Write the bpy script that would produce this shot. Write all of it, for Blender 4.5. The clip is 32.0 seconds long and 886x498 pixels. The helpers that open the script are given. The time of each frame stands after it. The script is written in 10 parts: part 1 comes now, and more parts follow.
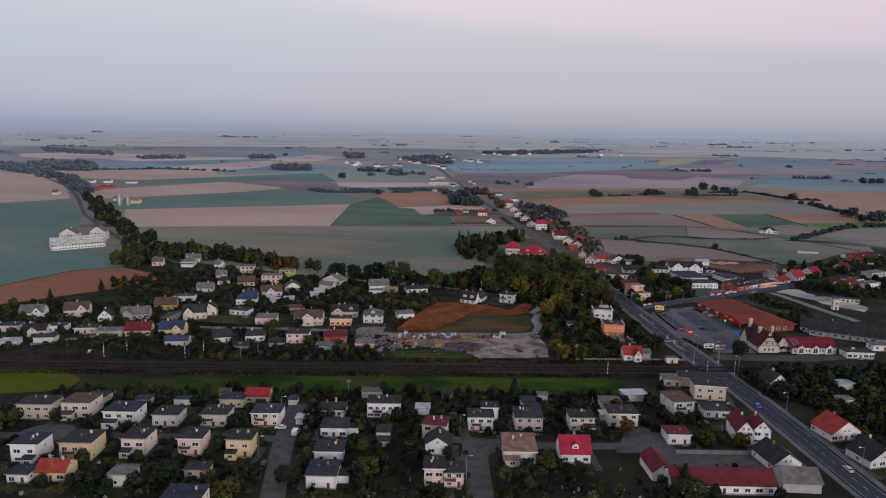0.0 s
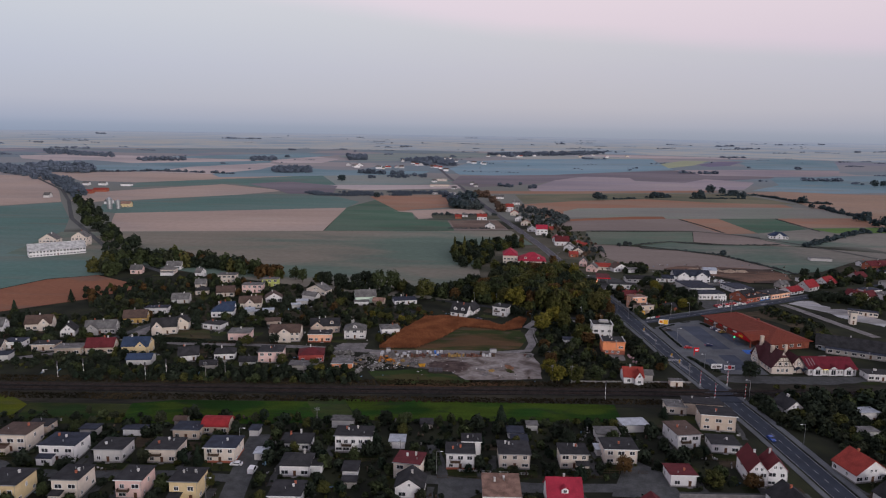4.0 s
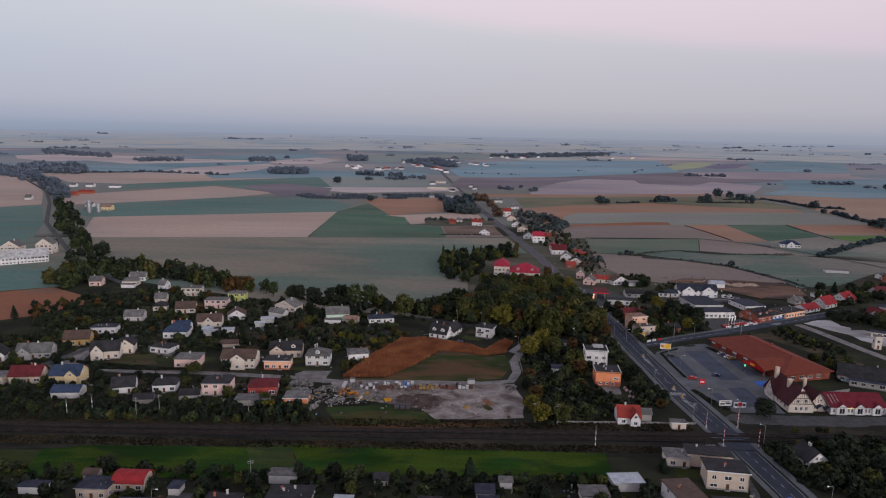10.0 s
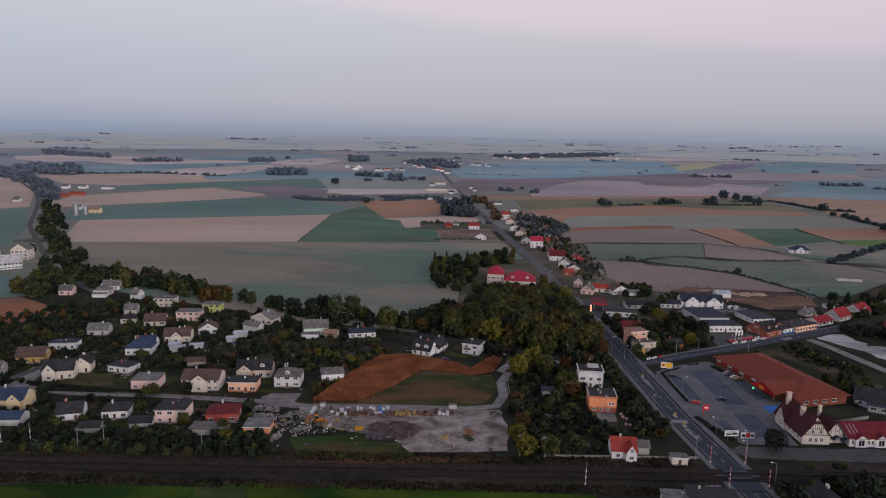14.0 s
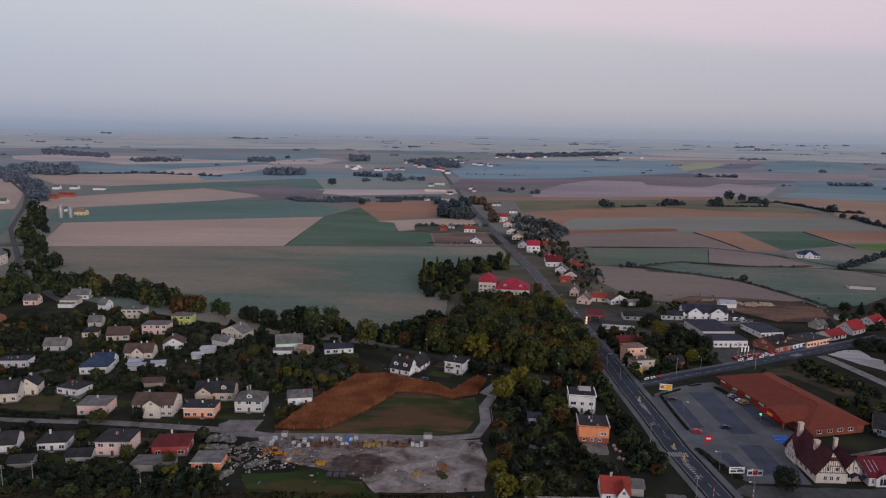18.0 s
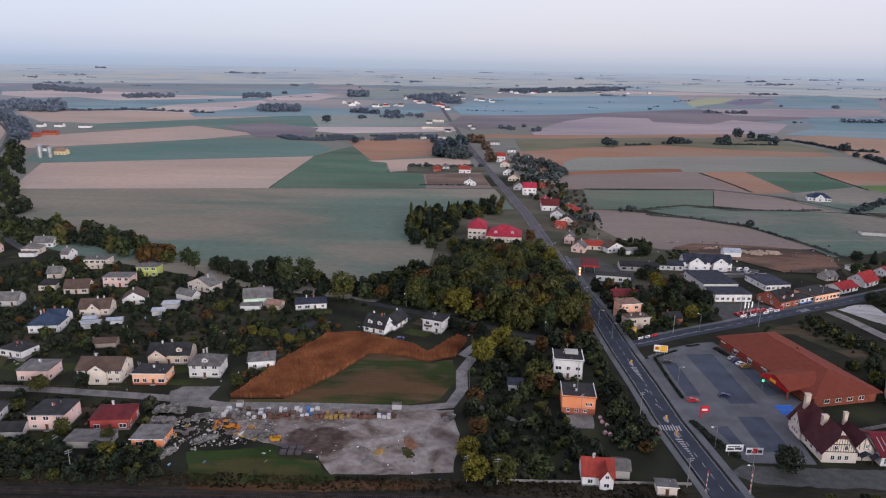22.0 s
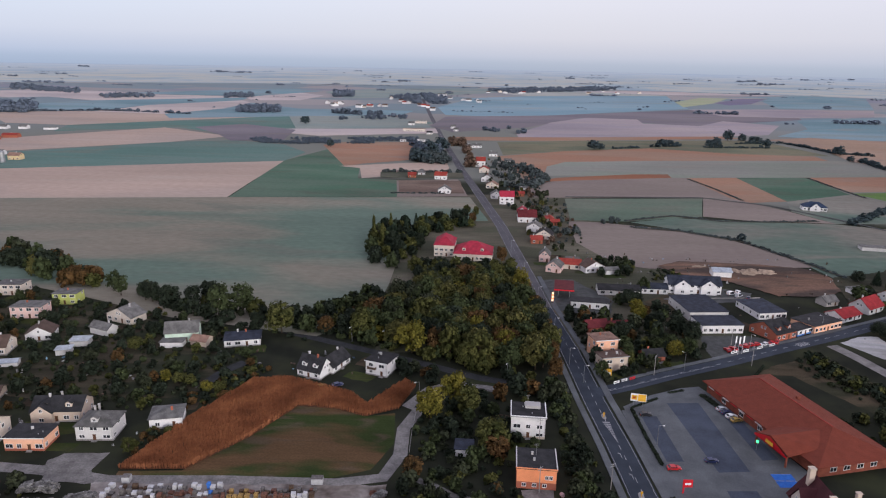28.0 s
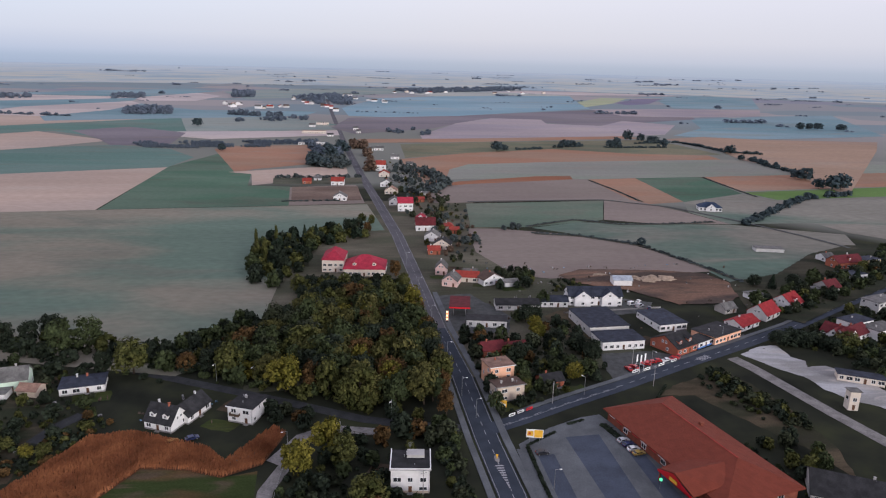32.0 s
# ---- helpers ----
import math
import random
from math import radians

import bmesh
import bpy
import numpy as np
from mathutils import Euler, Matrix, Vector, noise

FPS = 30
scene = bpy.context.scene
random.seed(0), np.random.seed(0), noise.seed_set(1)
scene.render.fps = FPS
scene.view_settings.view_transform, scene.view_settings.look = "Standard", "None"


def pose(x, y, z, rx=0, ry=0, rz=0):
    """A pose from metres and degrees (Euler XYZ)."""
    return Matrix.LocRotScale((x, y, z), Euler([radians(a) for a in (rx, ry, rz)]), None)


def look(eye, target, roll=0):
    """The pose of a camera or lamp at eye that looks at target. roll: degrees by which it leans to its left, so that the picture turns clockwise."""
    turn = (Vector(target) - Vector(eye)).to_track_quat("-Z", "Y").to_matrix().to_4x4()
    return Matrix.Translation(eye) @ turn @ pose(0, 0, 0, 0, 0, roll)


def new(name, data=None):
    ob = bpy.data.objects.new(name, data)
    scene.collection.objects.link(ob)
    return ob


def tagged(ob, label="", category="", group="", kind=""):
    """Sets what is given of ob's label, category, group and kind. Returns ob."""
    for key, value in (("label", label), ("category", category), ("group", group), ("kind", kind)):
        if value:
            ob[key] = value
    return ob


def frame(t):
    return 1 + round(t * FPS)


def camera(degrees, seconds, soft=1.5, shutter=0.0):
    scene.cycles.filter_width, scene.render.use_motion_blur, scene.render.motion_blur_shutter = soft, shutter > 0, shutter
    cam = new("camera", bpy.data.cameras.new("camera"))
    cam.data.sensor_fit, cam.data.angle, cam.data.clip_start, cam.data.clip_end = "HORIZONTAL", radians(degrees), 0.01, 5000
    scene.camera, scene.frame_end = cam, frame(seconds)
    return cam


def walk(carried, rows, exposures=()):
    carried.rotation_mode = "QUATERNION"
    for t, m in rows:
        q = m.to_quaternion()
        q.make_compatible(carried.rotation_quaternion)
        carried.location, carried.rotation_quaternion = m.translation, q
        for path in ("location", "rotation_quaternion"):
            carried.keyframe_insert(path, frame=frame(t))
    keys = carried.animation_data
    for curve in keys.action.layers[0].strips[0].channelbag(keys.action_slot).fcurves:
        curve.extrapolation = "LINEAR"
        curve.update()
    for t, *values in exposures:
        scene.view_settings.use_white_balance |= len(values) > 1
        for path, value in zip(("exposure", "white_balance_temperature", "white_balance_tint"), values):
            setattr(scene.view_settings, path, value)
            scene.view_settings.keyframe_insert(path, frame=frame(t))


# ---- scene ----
cam = camera(66.32, 32.0, soft=1.15)
EXPOSURES = [(0.0, 0.0, 6500.0, 10.0), (8.0, 0.0, 6500.0, 10.0), (14.0, -0.09, 6500.0, 10.0), (19.7, -0.12, 6500.0, 10.0), (21.4, 0.54, 6380.0, 7.5), (32.0, 0.54, 6380.0, 7.5)]
PATH = [
    (0, (0.25, 0.08, 118.00), (0.26, 98.49, 100.29), 0.96),
    (1, (3.13, 7.31, 117.98), (2.86, 105.74, 100.34), 0.95),
    (2, (5.73, 14.51, 117.99), (5.23, 112.95, 100.44), 0.92),
    (3, (8.37, 21.87, 118.03), (7.69, 120.31, 100.47), 0.92),
    (3.5, (9.71, 25.48, 118.05), (8.91, 123.93, 100.51), 0.94),
    (5.5, (14.88, 40.38, 118.16), (13.74, 138.84, 100.68), 0.93),
    (6, (16.09, 43.96, 118.19), (14.92, 142.41, 100.72), 0.96),
    (7, (18.76, 51.05, 118.29), (17.38, 149.50, 100.83), 0.94),
    (8, (21.31, 58.22, 118.42), (19.83, 156.67, 100.96), 0.94),
    (9, (23.78, 65.37, 118.53), (22.19, 163.82, 101.07), 1.04),
    (10, (26.49, 72.42, 118.65), (24.73, 170.88, 101.21), 1.08),
    (11, (29.21, 79.51, 118.76), (27.25, 177.97, 101.39), 1.03),
    (12, (31.91, 86.63, 118.89), (29.77, 185.08, 101.50), 1.07),
    (13, (34.48, 93.70, 119.05), (32.18, 192.15, 101.67), 1.06),
    (14, (37.20, 100.83, 119.28), (34.69, 199.27, 101.85), 1.06),
    (14.5, (38.50, 104.26, 119.39), (35.92, 202.69, 101.97), 1.01),
    (16.5, (43.99, 118.54, 119.93), (41.05, 216.93, 102.35), 1.03),
    (17, (45.45, 122.22, 120.04), (42.41, 220.61, 102.46), 1.03),
    (18, (48.38, 129.52, 120.22), (45.15, 227.90, 102.63), 1.01),
    (19, (51.40, 136.72, 120.30), (47.99, 235.10, 102.72), 0.92),
    (19.5, (52.86, 140.31, 120.31), (49.37, 238.70, 102.76), 0.87),
    (20, (54.20, 144.10, 120.29), (50.64, 242.34, 101.99), 0.94),
    (20.5, (55.49, 148.13, 120.24), (51.97, 245.62, 98.26), 0.91),
    (21, (56.75, 152.22, 120.21), (53.25, 248.69, 94.12), 0.92),
    (21.5, (58.10, 156.18, 120.22), (54.54, 252.51, 93.62), 0.94),
    (22, (59.50, 159.87, 120.25), (55.85, 256.19, 93.62), 0.96),
    (23, (62.16, 167.20, 120.38), (58.36, 263.51, 93.74), 0.96),
    (24, (64.89, 174.58, 120.55), (60.96, 270.88, 93.88), 0.99),
    (25, (67.68, 182.15, 120.74), (63.59, 278.44, 94.07), 0.94),
    (25.5, (69.07, 185.92, 120.85), (64.87, 282.21, 94.19), 0.93),
    (27.5, (74.74, 200.46, 121.40), (70.67, 296.73, 94.63), 1.00),
    (28, (76.16, 204.07, 121.52), (73.63, 300.39, 94.77), 1.05),
    (29, (79.16, 211.58, 121.73), (79.76, 307.95, 95.04), 1.17),
    (30, (82.39, 218.95, 121.83), (85.67, 315.28, 95.17), 1.33),
    (31, (86.25, 226.57, 121.78), (92.28, 322.79, 95.20), 1.31),
    (32, (90.23, 234.98, 121.64), (100.30, 330.88, 95.12), 1.39),
]
walk(cam, [(t, look(eye, target, roll)) for t, eye, target, roll in PATH], EXPOSURES)

# ---- dusk sky, hazy and pale, with a pink veil of high cloud ----
world = bpy.data.worlds.new("dusk_sky")
scene.world = world
world.use_nodes = True
wn, wl = world.node_tree.nodes, world.node_tree.links
wn.clear()
w_out = wn.new("ShaderNodeOutputWorld")
w_bg = wn.new("ShaderNodeBackground")
w_co = wn.new("ShaderNodeTexCoord")
w_sep = wn.new("ShaderNodeSeparateXYZ")
wl.new(w_co.outputs["Generated"], w_sep.inputs[0])
w_ramp = wn.new("ShaderNodeValToRGB")
w_map = wn.new("ShaderNodeMapRange")
w_map.inputs[1].default_value, w_map.inputs[2].default_value = -0.02, 0.5
wl.new(w_sep.outputs["Z"], w_map.inputs[0])
wl.new(w_map.outputs[0], w_ramp.inputs[0])
stops = [(0.0, (0.245, 0.285, 0.375)), (0.034, (0.305, 0.340, 0.428)), (0.052, (0.362, 0.385, 0.475)), (0.10, (0.440, 0.442, 0.525)), (0.19, (0.49, 0.48, 0.57)),
         (0.31, (0.57, 0.555, 0.61)), (0.42, (0.63, 0.61, 0.65)), (0.70, (0.56, 0.565, 0.63)), (1.0, (0.42, 0.46, 0.56))]
for i, (p, c) in enumerate(stops):
    e = w_ramp.color_ramp.elements[i] if i < 2 else w_ramp.color_ramp.elements.new(p)
    e.position, e.color = p, c + (1,)
# the cloud's lower edge slopes down to the east
w_line = wn.new("ShaderNodeMath")
w_line.operation = "MULTIPLY_ADD"
w_line.inputs[1].default_value, w_line.inputs[2].default_value = 0.085, -0.148
wl.new(w_sep.outputs["X"], w_line.inputs[0])
w_noise = wn.new("ShaderNodeTexNoise")
w_noise.inputs["Scale"].default_value = 3.0
w_noise.inputs["Detail"].default_value = 4
w_stretch = wn.new("ShaderNodeMapping")
w_stretch.inputs["Scale"].default_value = (1.0, 1.0, 9.0)
wl.new(w_co.outputs["Generated"], w_stretch.inputs[0])
wl.new(w_stretch.outputs[0], w_noise.inputs["Vector"])
w_wob = wn.new("ShaderNodeMath")
w_wob.operation = "MULTIPLY_ADD"
w_wob.inputs[1].default_value, w_wob.inputs[2].default_value = 0.03, -0.015
wl.new(w_noise.outputs["Fac"], w_wob.inputs[0])
w_sum = wn.new("ShaderNodeMath")
wl.new(w_line.outputs[0], w_sum.inputs[0])
wl.new(w_sep.outputs["Z"], w_sum.inputs[1])
w_sum2 = wn.new("ShaderNodeMath")
wl.new(w_sum.outputs[0], w_sum2.inputs[0])
wl.new(w_wob.outputs[0], w_sum2.inputs[1])
w_edge = wn.new("ShaderNodeMapRange")
w_edge.interpolation_type = "SMOOTHSTEP"
w_edge.inputs[1].default_value, w_edge.inputs[2].default_value = -0.02, 0.016
wl.new(w_sum2.outputs[0], w_edge.inputs[0])
w_mix = wn.new("ShaderNodeMix")
w_mix.data_type = "RGBA"
w_mix.blend_type = "MULTIPLY"
wl.new(w_edge.outputs[0], w_mix.inputs["Factor"])
wl.new(w_ramp.outputs["Color"], w_mix.inputs["A"])
w_mix.inputs["B"].default_value = (1.20, 1.05, 1.09, 1)
# the low sky is bluer in the west
w_west = wn.new("ShaderNodeMapRange")
w_west.inputs[1].default_value, w_west.inputs[2].default_value = 0.15, -0.55
wl.new(w_sep.outputs["X"], w_west.inputs[0])
w_low = wn.new("ShaderNodeMapRange")
w_low.inputs[1].default_value, w_low.inputs[2].default_value = 0.30, 0.06
wl.new(w_sep.outputs["Z"], w_low.inputs[0])
w_both = wn.new("ShaderNodeMath")
w_both.operation = "MULTIPLY"
wl.new(w_west.outputs[0], w_both.inputs[0])
wl.new(w_low.outputs[0], w_both.inputs[1])
w_blue = wn.new("ShaderNodeMix")
w_blue.data_type = "RGBA"
w_blue.blend_type = "MULTIPLY"
wl.new(w_both.outputs[0], w_blue.inputs["Factor"])
wl.new(w_mix.outputs["Result"], w_blue.inputs["A"])
w_blue.inputs["B"].default_value = (0.89, 0.975, 1.06, 1)
w_sky = wn.new("ShaderNodeTexSky")
w_sky.sky_type = "NISHITA"
w_sky.sun_disc = False
w_sky.sun_elevation, w_sky.sun_rotation = radians(4), radians(146)
w_dim = wn.new("ShaderNodeVectorMath")
w_dim.operation = "SCALE"
w_dim.inputs["Scale"].default_value = 0.02
wl.new(w_sky.outputs[0], w_dim.inputs[0])
w_add = wn.new("ShaderNodeVectorMath")
wl.new(w_blue.outputs["Result"], w_add.inputs[0])
wl.new(w_dim.outputs[0], w_add.inputs[1])
wl.new(w_add.outputs[0], w_bg.inputs["Color"])
w_bg.inputs["Strength"].default_value = 1.0
wl.new(w_bg.outputs[0], w_out.inputs[0])

# the glow of the set sun, low behind the camera
sun = new("sun", bpy.data.lights.new("sun", "SUN"))
sun.data.energy, sun.data.angle, sun.data.color = 1.7, radians(25), (1.0, 0.95, 0.92)
sun.matrix_basis = look((130, -190, 44), (0, 0, 0))
import itertools

# ---- materials ----
MATS = {}


def surface(name, color, rough=0.85, vary=0.25, scale=0.6, fine=8.0, bump=0.0, metal=0.0, second=None, islands=False, stripes=None, spec=0.12, stretch=1.0):
    """A procedural surface: broad stains, fine grain, random tone per object or island, optional stripes (axis, period, depth)."""
    if name in MATS:
        return MATS[name]
    m = bpy.data.materials.new(name)
    m.use_nodes = True
    nt = m.node_tree
    n, l = nt.nodes, nt.links
    bsdf = n["Principled BSDF"]
    bsdf.inputs["Roughness"].default_value = rough
    bsdf.inputs["Metallic"].default_value = metal
    bsdf.inputs["Specular IOR Level"].default_value = spec
    geo = n.new("ShaderNodeNewGeometry")
    big = n.new("ShaderNodeTexNoise")
    big.inputs["Scale"].default_value = scale
    big.inputs["Detail"].default_value = 5
    lay = n.new("ShaderNodeMapping")
    lay.inputs["Scale"].default_value = (stretch, 1.0, 1.0)
    l.new(geo.outputs["Position"], lay.inputs[0])
    l.new(lay.outputs[0], big.inputs["Vector"])
    small = n.new("ShaderNodeTexNoise")
    small.inputs["Scale"].default_value = fine
    small.inputs["Detail"].default_value = 4
    l.new(lay.outputs[0], small.inputs["Vector"])
    ramp = n.new("ShaderNodeValToRGB")
    lo = [c * (1 - vary) for c in color[:3]] + [1]
    hi = [min(1, c * (1 + vary)) for c in (second or color)[:3]] + [1]
    ramp.color_ramp.elements[0].position, ramp.color_ramp.elements[0].color = 0.34, lo
    ramp.color_ramp.elements[1].position, ramp.color_ramp.elements[1].color = 0.66, hi
    l.new(big.outputs["Fac"], ramp.inputs["Fac"])
    grain = n.new("ShaderNodeMapRange")
    grain.inputs[1].default_value, grain.inputs[2].default_value = 0.3, 0.7
    grain.inputs[3].default_value, grain.inputs[4].default_value = 1 - vary * 0.8, 1 + vary * 0.8
    l.new(small.outputs["Fac"], grain.inputs[0])
    mul = n.new("ShaderNodeVectorMath")
    mul.operation = "SCALE"
    l.new(ramp.outputs["Color"], mul.inputs[0])
    l.new(grain.outputs[0], mul.inputs["Scale"])
    info = n.new("ShaderNodeObjectInfo")
    tone = n.new("ShaderNodeMapRange")
    tone.inputs[3].default_value, tone.inputs[4].default_value = 1 - vary * 0.5, 1 + vary * 0.5
    l.new(geo.outputs["Random Per Island"] if islands else info.outputs["Random"], tone.inputs[0])
    mul2 = n.new("ShaderNodeVectorMath")
    mul2.operation = "SCALE"
    l.new(mul.outputs[0], mul2.inputs[0])
    l.new(tone.outputs[0], mul2.inputs["Scale"])
    out = mul2.outputs[0]
    height = small.outputs["Fac"]
    if stripes:
        axis, period, depth = stripes
        co = n.new("ShaderNodeTexCoord")
        wave = n.new("ShaderNodeTexWave")
        wave.bands_direction = axis
        wave.inputs["Scale"].default_value = 0.314 / period
        wave.inputs["Distortion"].default_value = 0.6
        l.new(co.outputs["Object"], wave.inputs["Vector"])
        dim = n.new("ShaderNodeMapRange")
        dim.inputs[3].default_value, dim.inputs[4].default_value = 1 - depth, 1.0
        l.new(wave.outputs["Fac"], dim.inputs[0])
        mul3 = n.new("ShaderNodeVectorMath")
        mul3.operation = "SCALE"
        l.new(out, mul3.inputs[0])
        l.new(dim.outputs[0], mul3.inputs["Scale"])
        out, height = mul3.outputs[0], wave.outputs["Fac"]
    l.new(out, bsdf.inputs["Base Color"])
    if bump:
        b = n.new("ShaderNodeBump")
        b.inputs["Strength"].default_value = bump
        b.inputs["Distance"].default_value = 0.05
        l.new(height, b.inputs["Height"])
        l.new(b.outputs["Normal"], bsdf.inputs["Normal"])
    MATS[name] = m
    return m


def glow(name, color, strength):
    if name in MATS:
        return MATS[name]
    m = bpy.data.materials.new(name)
    m.use_nodes = True
    bsdf = m.node_tree.nodes["Principled BSDF"]
    bsdf.inputs["Base Color"].default_value = color
    bsdf.inputs["Emission Color"].default_value = color
    bsdf.inputs["Emission Strength"].default_value = strength
    MATS[name] = m
    return m


def plaster(word):
    tones = {
        "white": (0.67, 0.66, 0.66), "cream": (0.60, 0.53, 0.46), "beige": (0.52, 0.43, 0.35), "pink": (0.66, 0.47, 0.43),
        "yellow": (0.58, 0.46, 0.27), "mustard": (0.50, 0.33, 0.12), "peach": (0.74, 0.42, 0.28), "orange": (0.72, 0.27, 0.13),
        "grey": (0.36, 0.35, 0.34), "mint": (0.50, 0.62, 0.52), "lime": (0.42, 0.46, 0.14), "brick": (0.33, 0.11, 0.07),
        "red": (0.34, 0.07, 0.06), "pale grey": (0.52, 0.51, 0.50), "bare block": (0.34, 0.32, 0.30), "blue": (0.06, 0.16, 0.42),
    }
    return surface("plaster_" + word.replace(" ", "_"), tones[word] + (1,), 0.9, 0.07, 0.5, 4.0, 0.05)


def roofing(word):
    tones = {
        "dark": (0.028, 0.028, 0.030), "slate": (0.030, 0.035, 0.050), "blue": (0.034, 0.052, 0.092), "grey": (0.115, 0.112, 0.108),
        "brown": (0.10, 0.068, 0.055), "red": (0.26, 0.026, 0.030), "maroon": (0.115, 0.022, 0.026), "crimson": (0.34, 0.030, 0.055),
        "tile": (0.27, 0.045, 0.034), "metal": (0.42, 0.46, 0.50), "tan": (0.21, 0.13, 0.10), "old tile": (0.066, 0.022, 0.026), "wine": (0.125, 0.015, 0.024), "terracotta": (0.168, 0.040, 0.024), "pale": (0.33, 0.33, 0.325),
    }
    if word in ("dark", "slate", "grey", "tan", "pale"):
        return surface("roof_" + word, tones[word] + (1,), 0.8, 0.3, 0.4, 4.0, 0.1)
    return surface("roof_" + word, tones[word] + (1,), 0.75 if word != "metal" else 0.4, 0.09 if word == "terracotta" else 0.18, 0.4, 5.0, 0.5,
                   metal=0.6 if word == "metal" else 0.0, stripes=("X", 0.35, 0.25))


GLASS = surface("window_glass", (0.025, 0.028, 0.034, 1), 0.12, 0.2, 0.3, 2.0, spec=0.6)
FRAME = surface("white_window_frame", (0.7, 0.7, 0.7, 1), 0.5, 0.05)
DOORWOOD = surface("door_brown_wood", (0.10, 0.05, 0.03, 1), 0.6, 0.2)
CONCRETE = surface("pale_concrete", (0.24, 0.23, 0.225, 1), 0.9, 0.2, 0.5, 3.0)
ASPHALT = surface("asphalt", (0.037, 0.045, 0.060, 1), 0.9, 0.16, 0.15, 5.0)
GREYROAD = surface("gravel_lane", (0.072, 0.075, 0.074, 1), 0.95, 0.22, 0.3, 2.0)
DARKLANE = surface("dark_lane", (0.034, 0.036, 0.038, 1), 0.95, 0.2, 0.3, 2.0)
PALELANE = surface("dusty_lane", (0.158, 0.150, 0.144, 1), 0.95, 0.25, 0.25, 1.5, spec=0.05)
PAVING = surface("paving_blocks", (0.096, 0.103, 0.110, 1), 0.9, 0.2, 0.12, 3.0)
DARKPAVING = surface("dark_paving_blocks", (0.052, 0.062, 0.084, 1), 0.9, 0.2, 0.12, 3.0)
PAINT = surface("road_paint", (0.30, 0.30, 0.31, 1), 0.8, 0.15, 2.0)
STEEL = surface("galvanised_steel", (0.33, 0.34, 0.35, 1), 0.45, 0.15, metal=0.7)
RUST = surface("rusty_rail_steel", (0.045, 0.030, 0.024, 1), 0.75, 0.3, spec=0.05)
DARKWOOD = surface("weathered_timber", (0.075, 0.05, 0.035, 1), 0.85, 0.3, 1.0, 6.0)
BARK = surface("bark", (0.055, 0.042, 0.032, 1), 0.95, 0.3, 2.0, 9.0)


def leafy(name, c, second=None, vary=0.38):
    return surface("leaves_" + name, c + (1,), 0.75, vary, 0.25, 2.0, second=(second or c) + (1,), islands=True, spec=0.04)


LEAF = {
    "green": leafy("green", (0.038, 0.049, 0.022)),
    "dark": leafy("dark", (0.0215, 0.0285, 0.0190)),
    "sage": leafy("sage", (0.034, 0.040, 0.0235)),
    "moss": leafy("moss", (0.062, 0.066, 0.024), (0.074, 0.070, 0.024)),
    "olive": leafy("olive", (0.052, 0.061, 0.020), (0.060, 0.061, 0.020)),
    "yellow": leafy("yellow", (0.098, 0.098, 0.020), (0.118, 0.102, 0.020)),
    "rust": leafy("rust", (0.066, 0.043, 0.019), (0.080, 0.046, 0.019)),
    # aerial haze put into the leaf colour: paler, bluer copies for trees further off
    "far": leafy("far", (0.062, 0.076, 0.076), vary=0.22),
    "distant_haze": leafy("distant_haze", (0.090, 0.112, 0.142), vary=0.14),
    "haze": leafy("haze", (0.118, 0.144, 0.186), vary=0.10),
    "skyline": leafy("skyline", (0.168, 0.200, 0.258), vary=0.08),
    "farrust": leafy("far_rust", (0.11, 0.075, 0.055)),
    "conifer": leafy("conifer", (0.017, 0.026, 0.017)),
    "field": leafy("field", (0.044, 0.062, 0.068), vary=0.2),
}


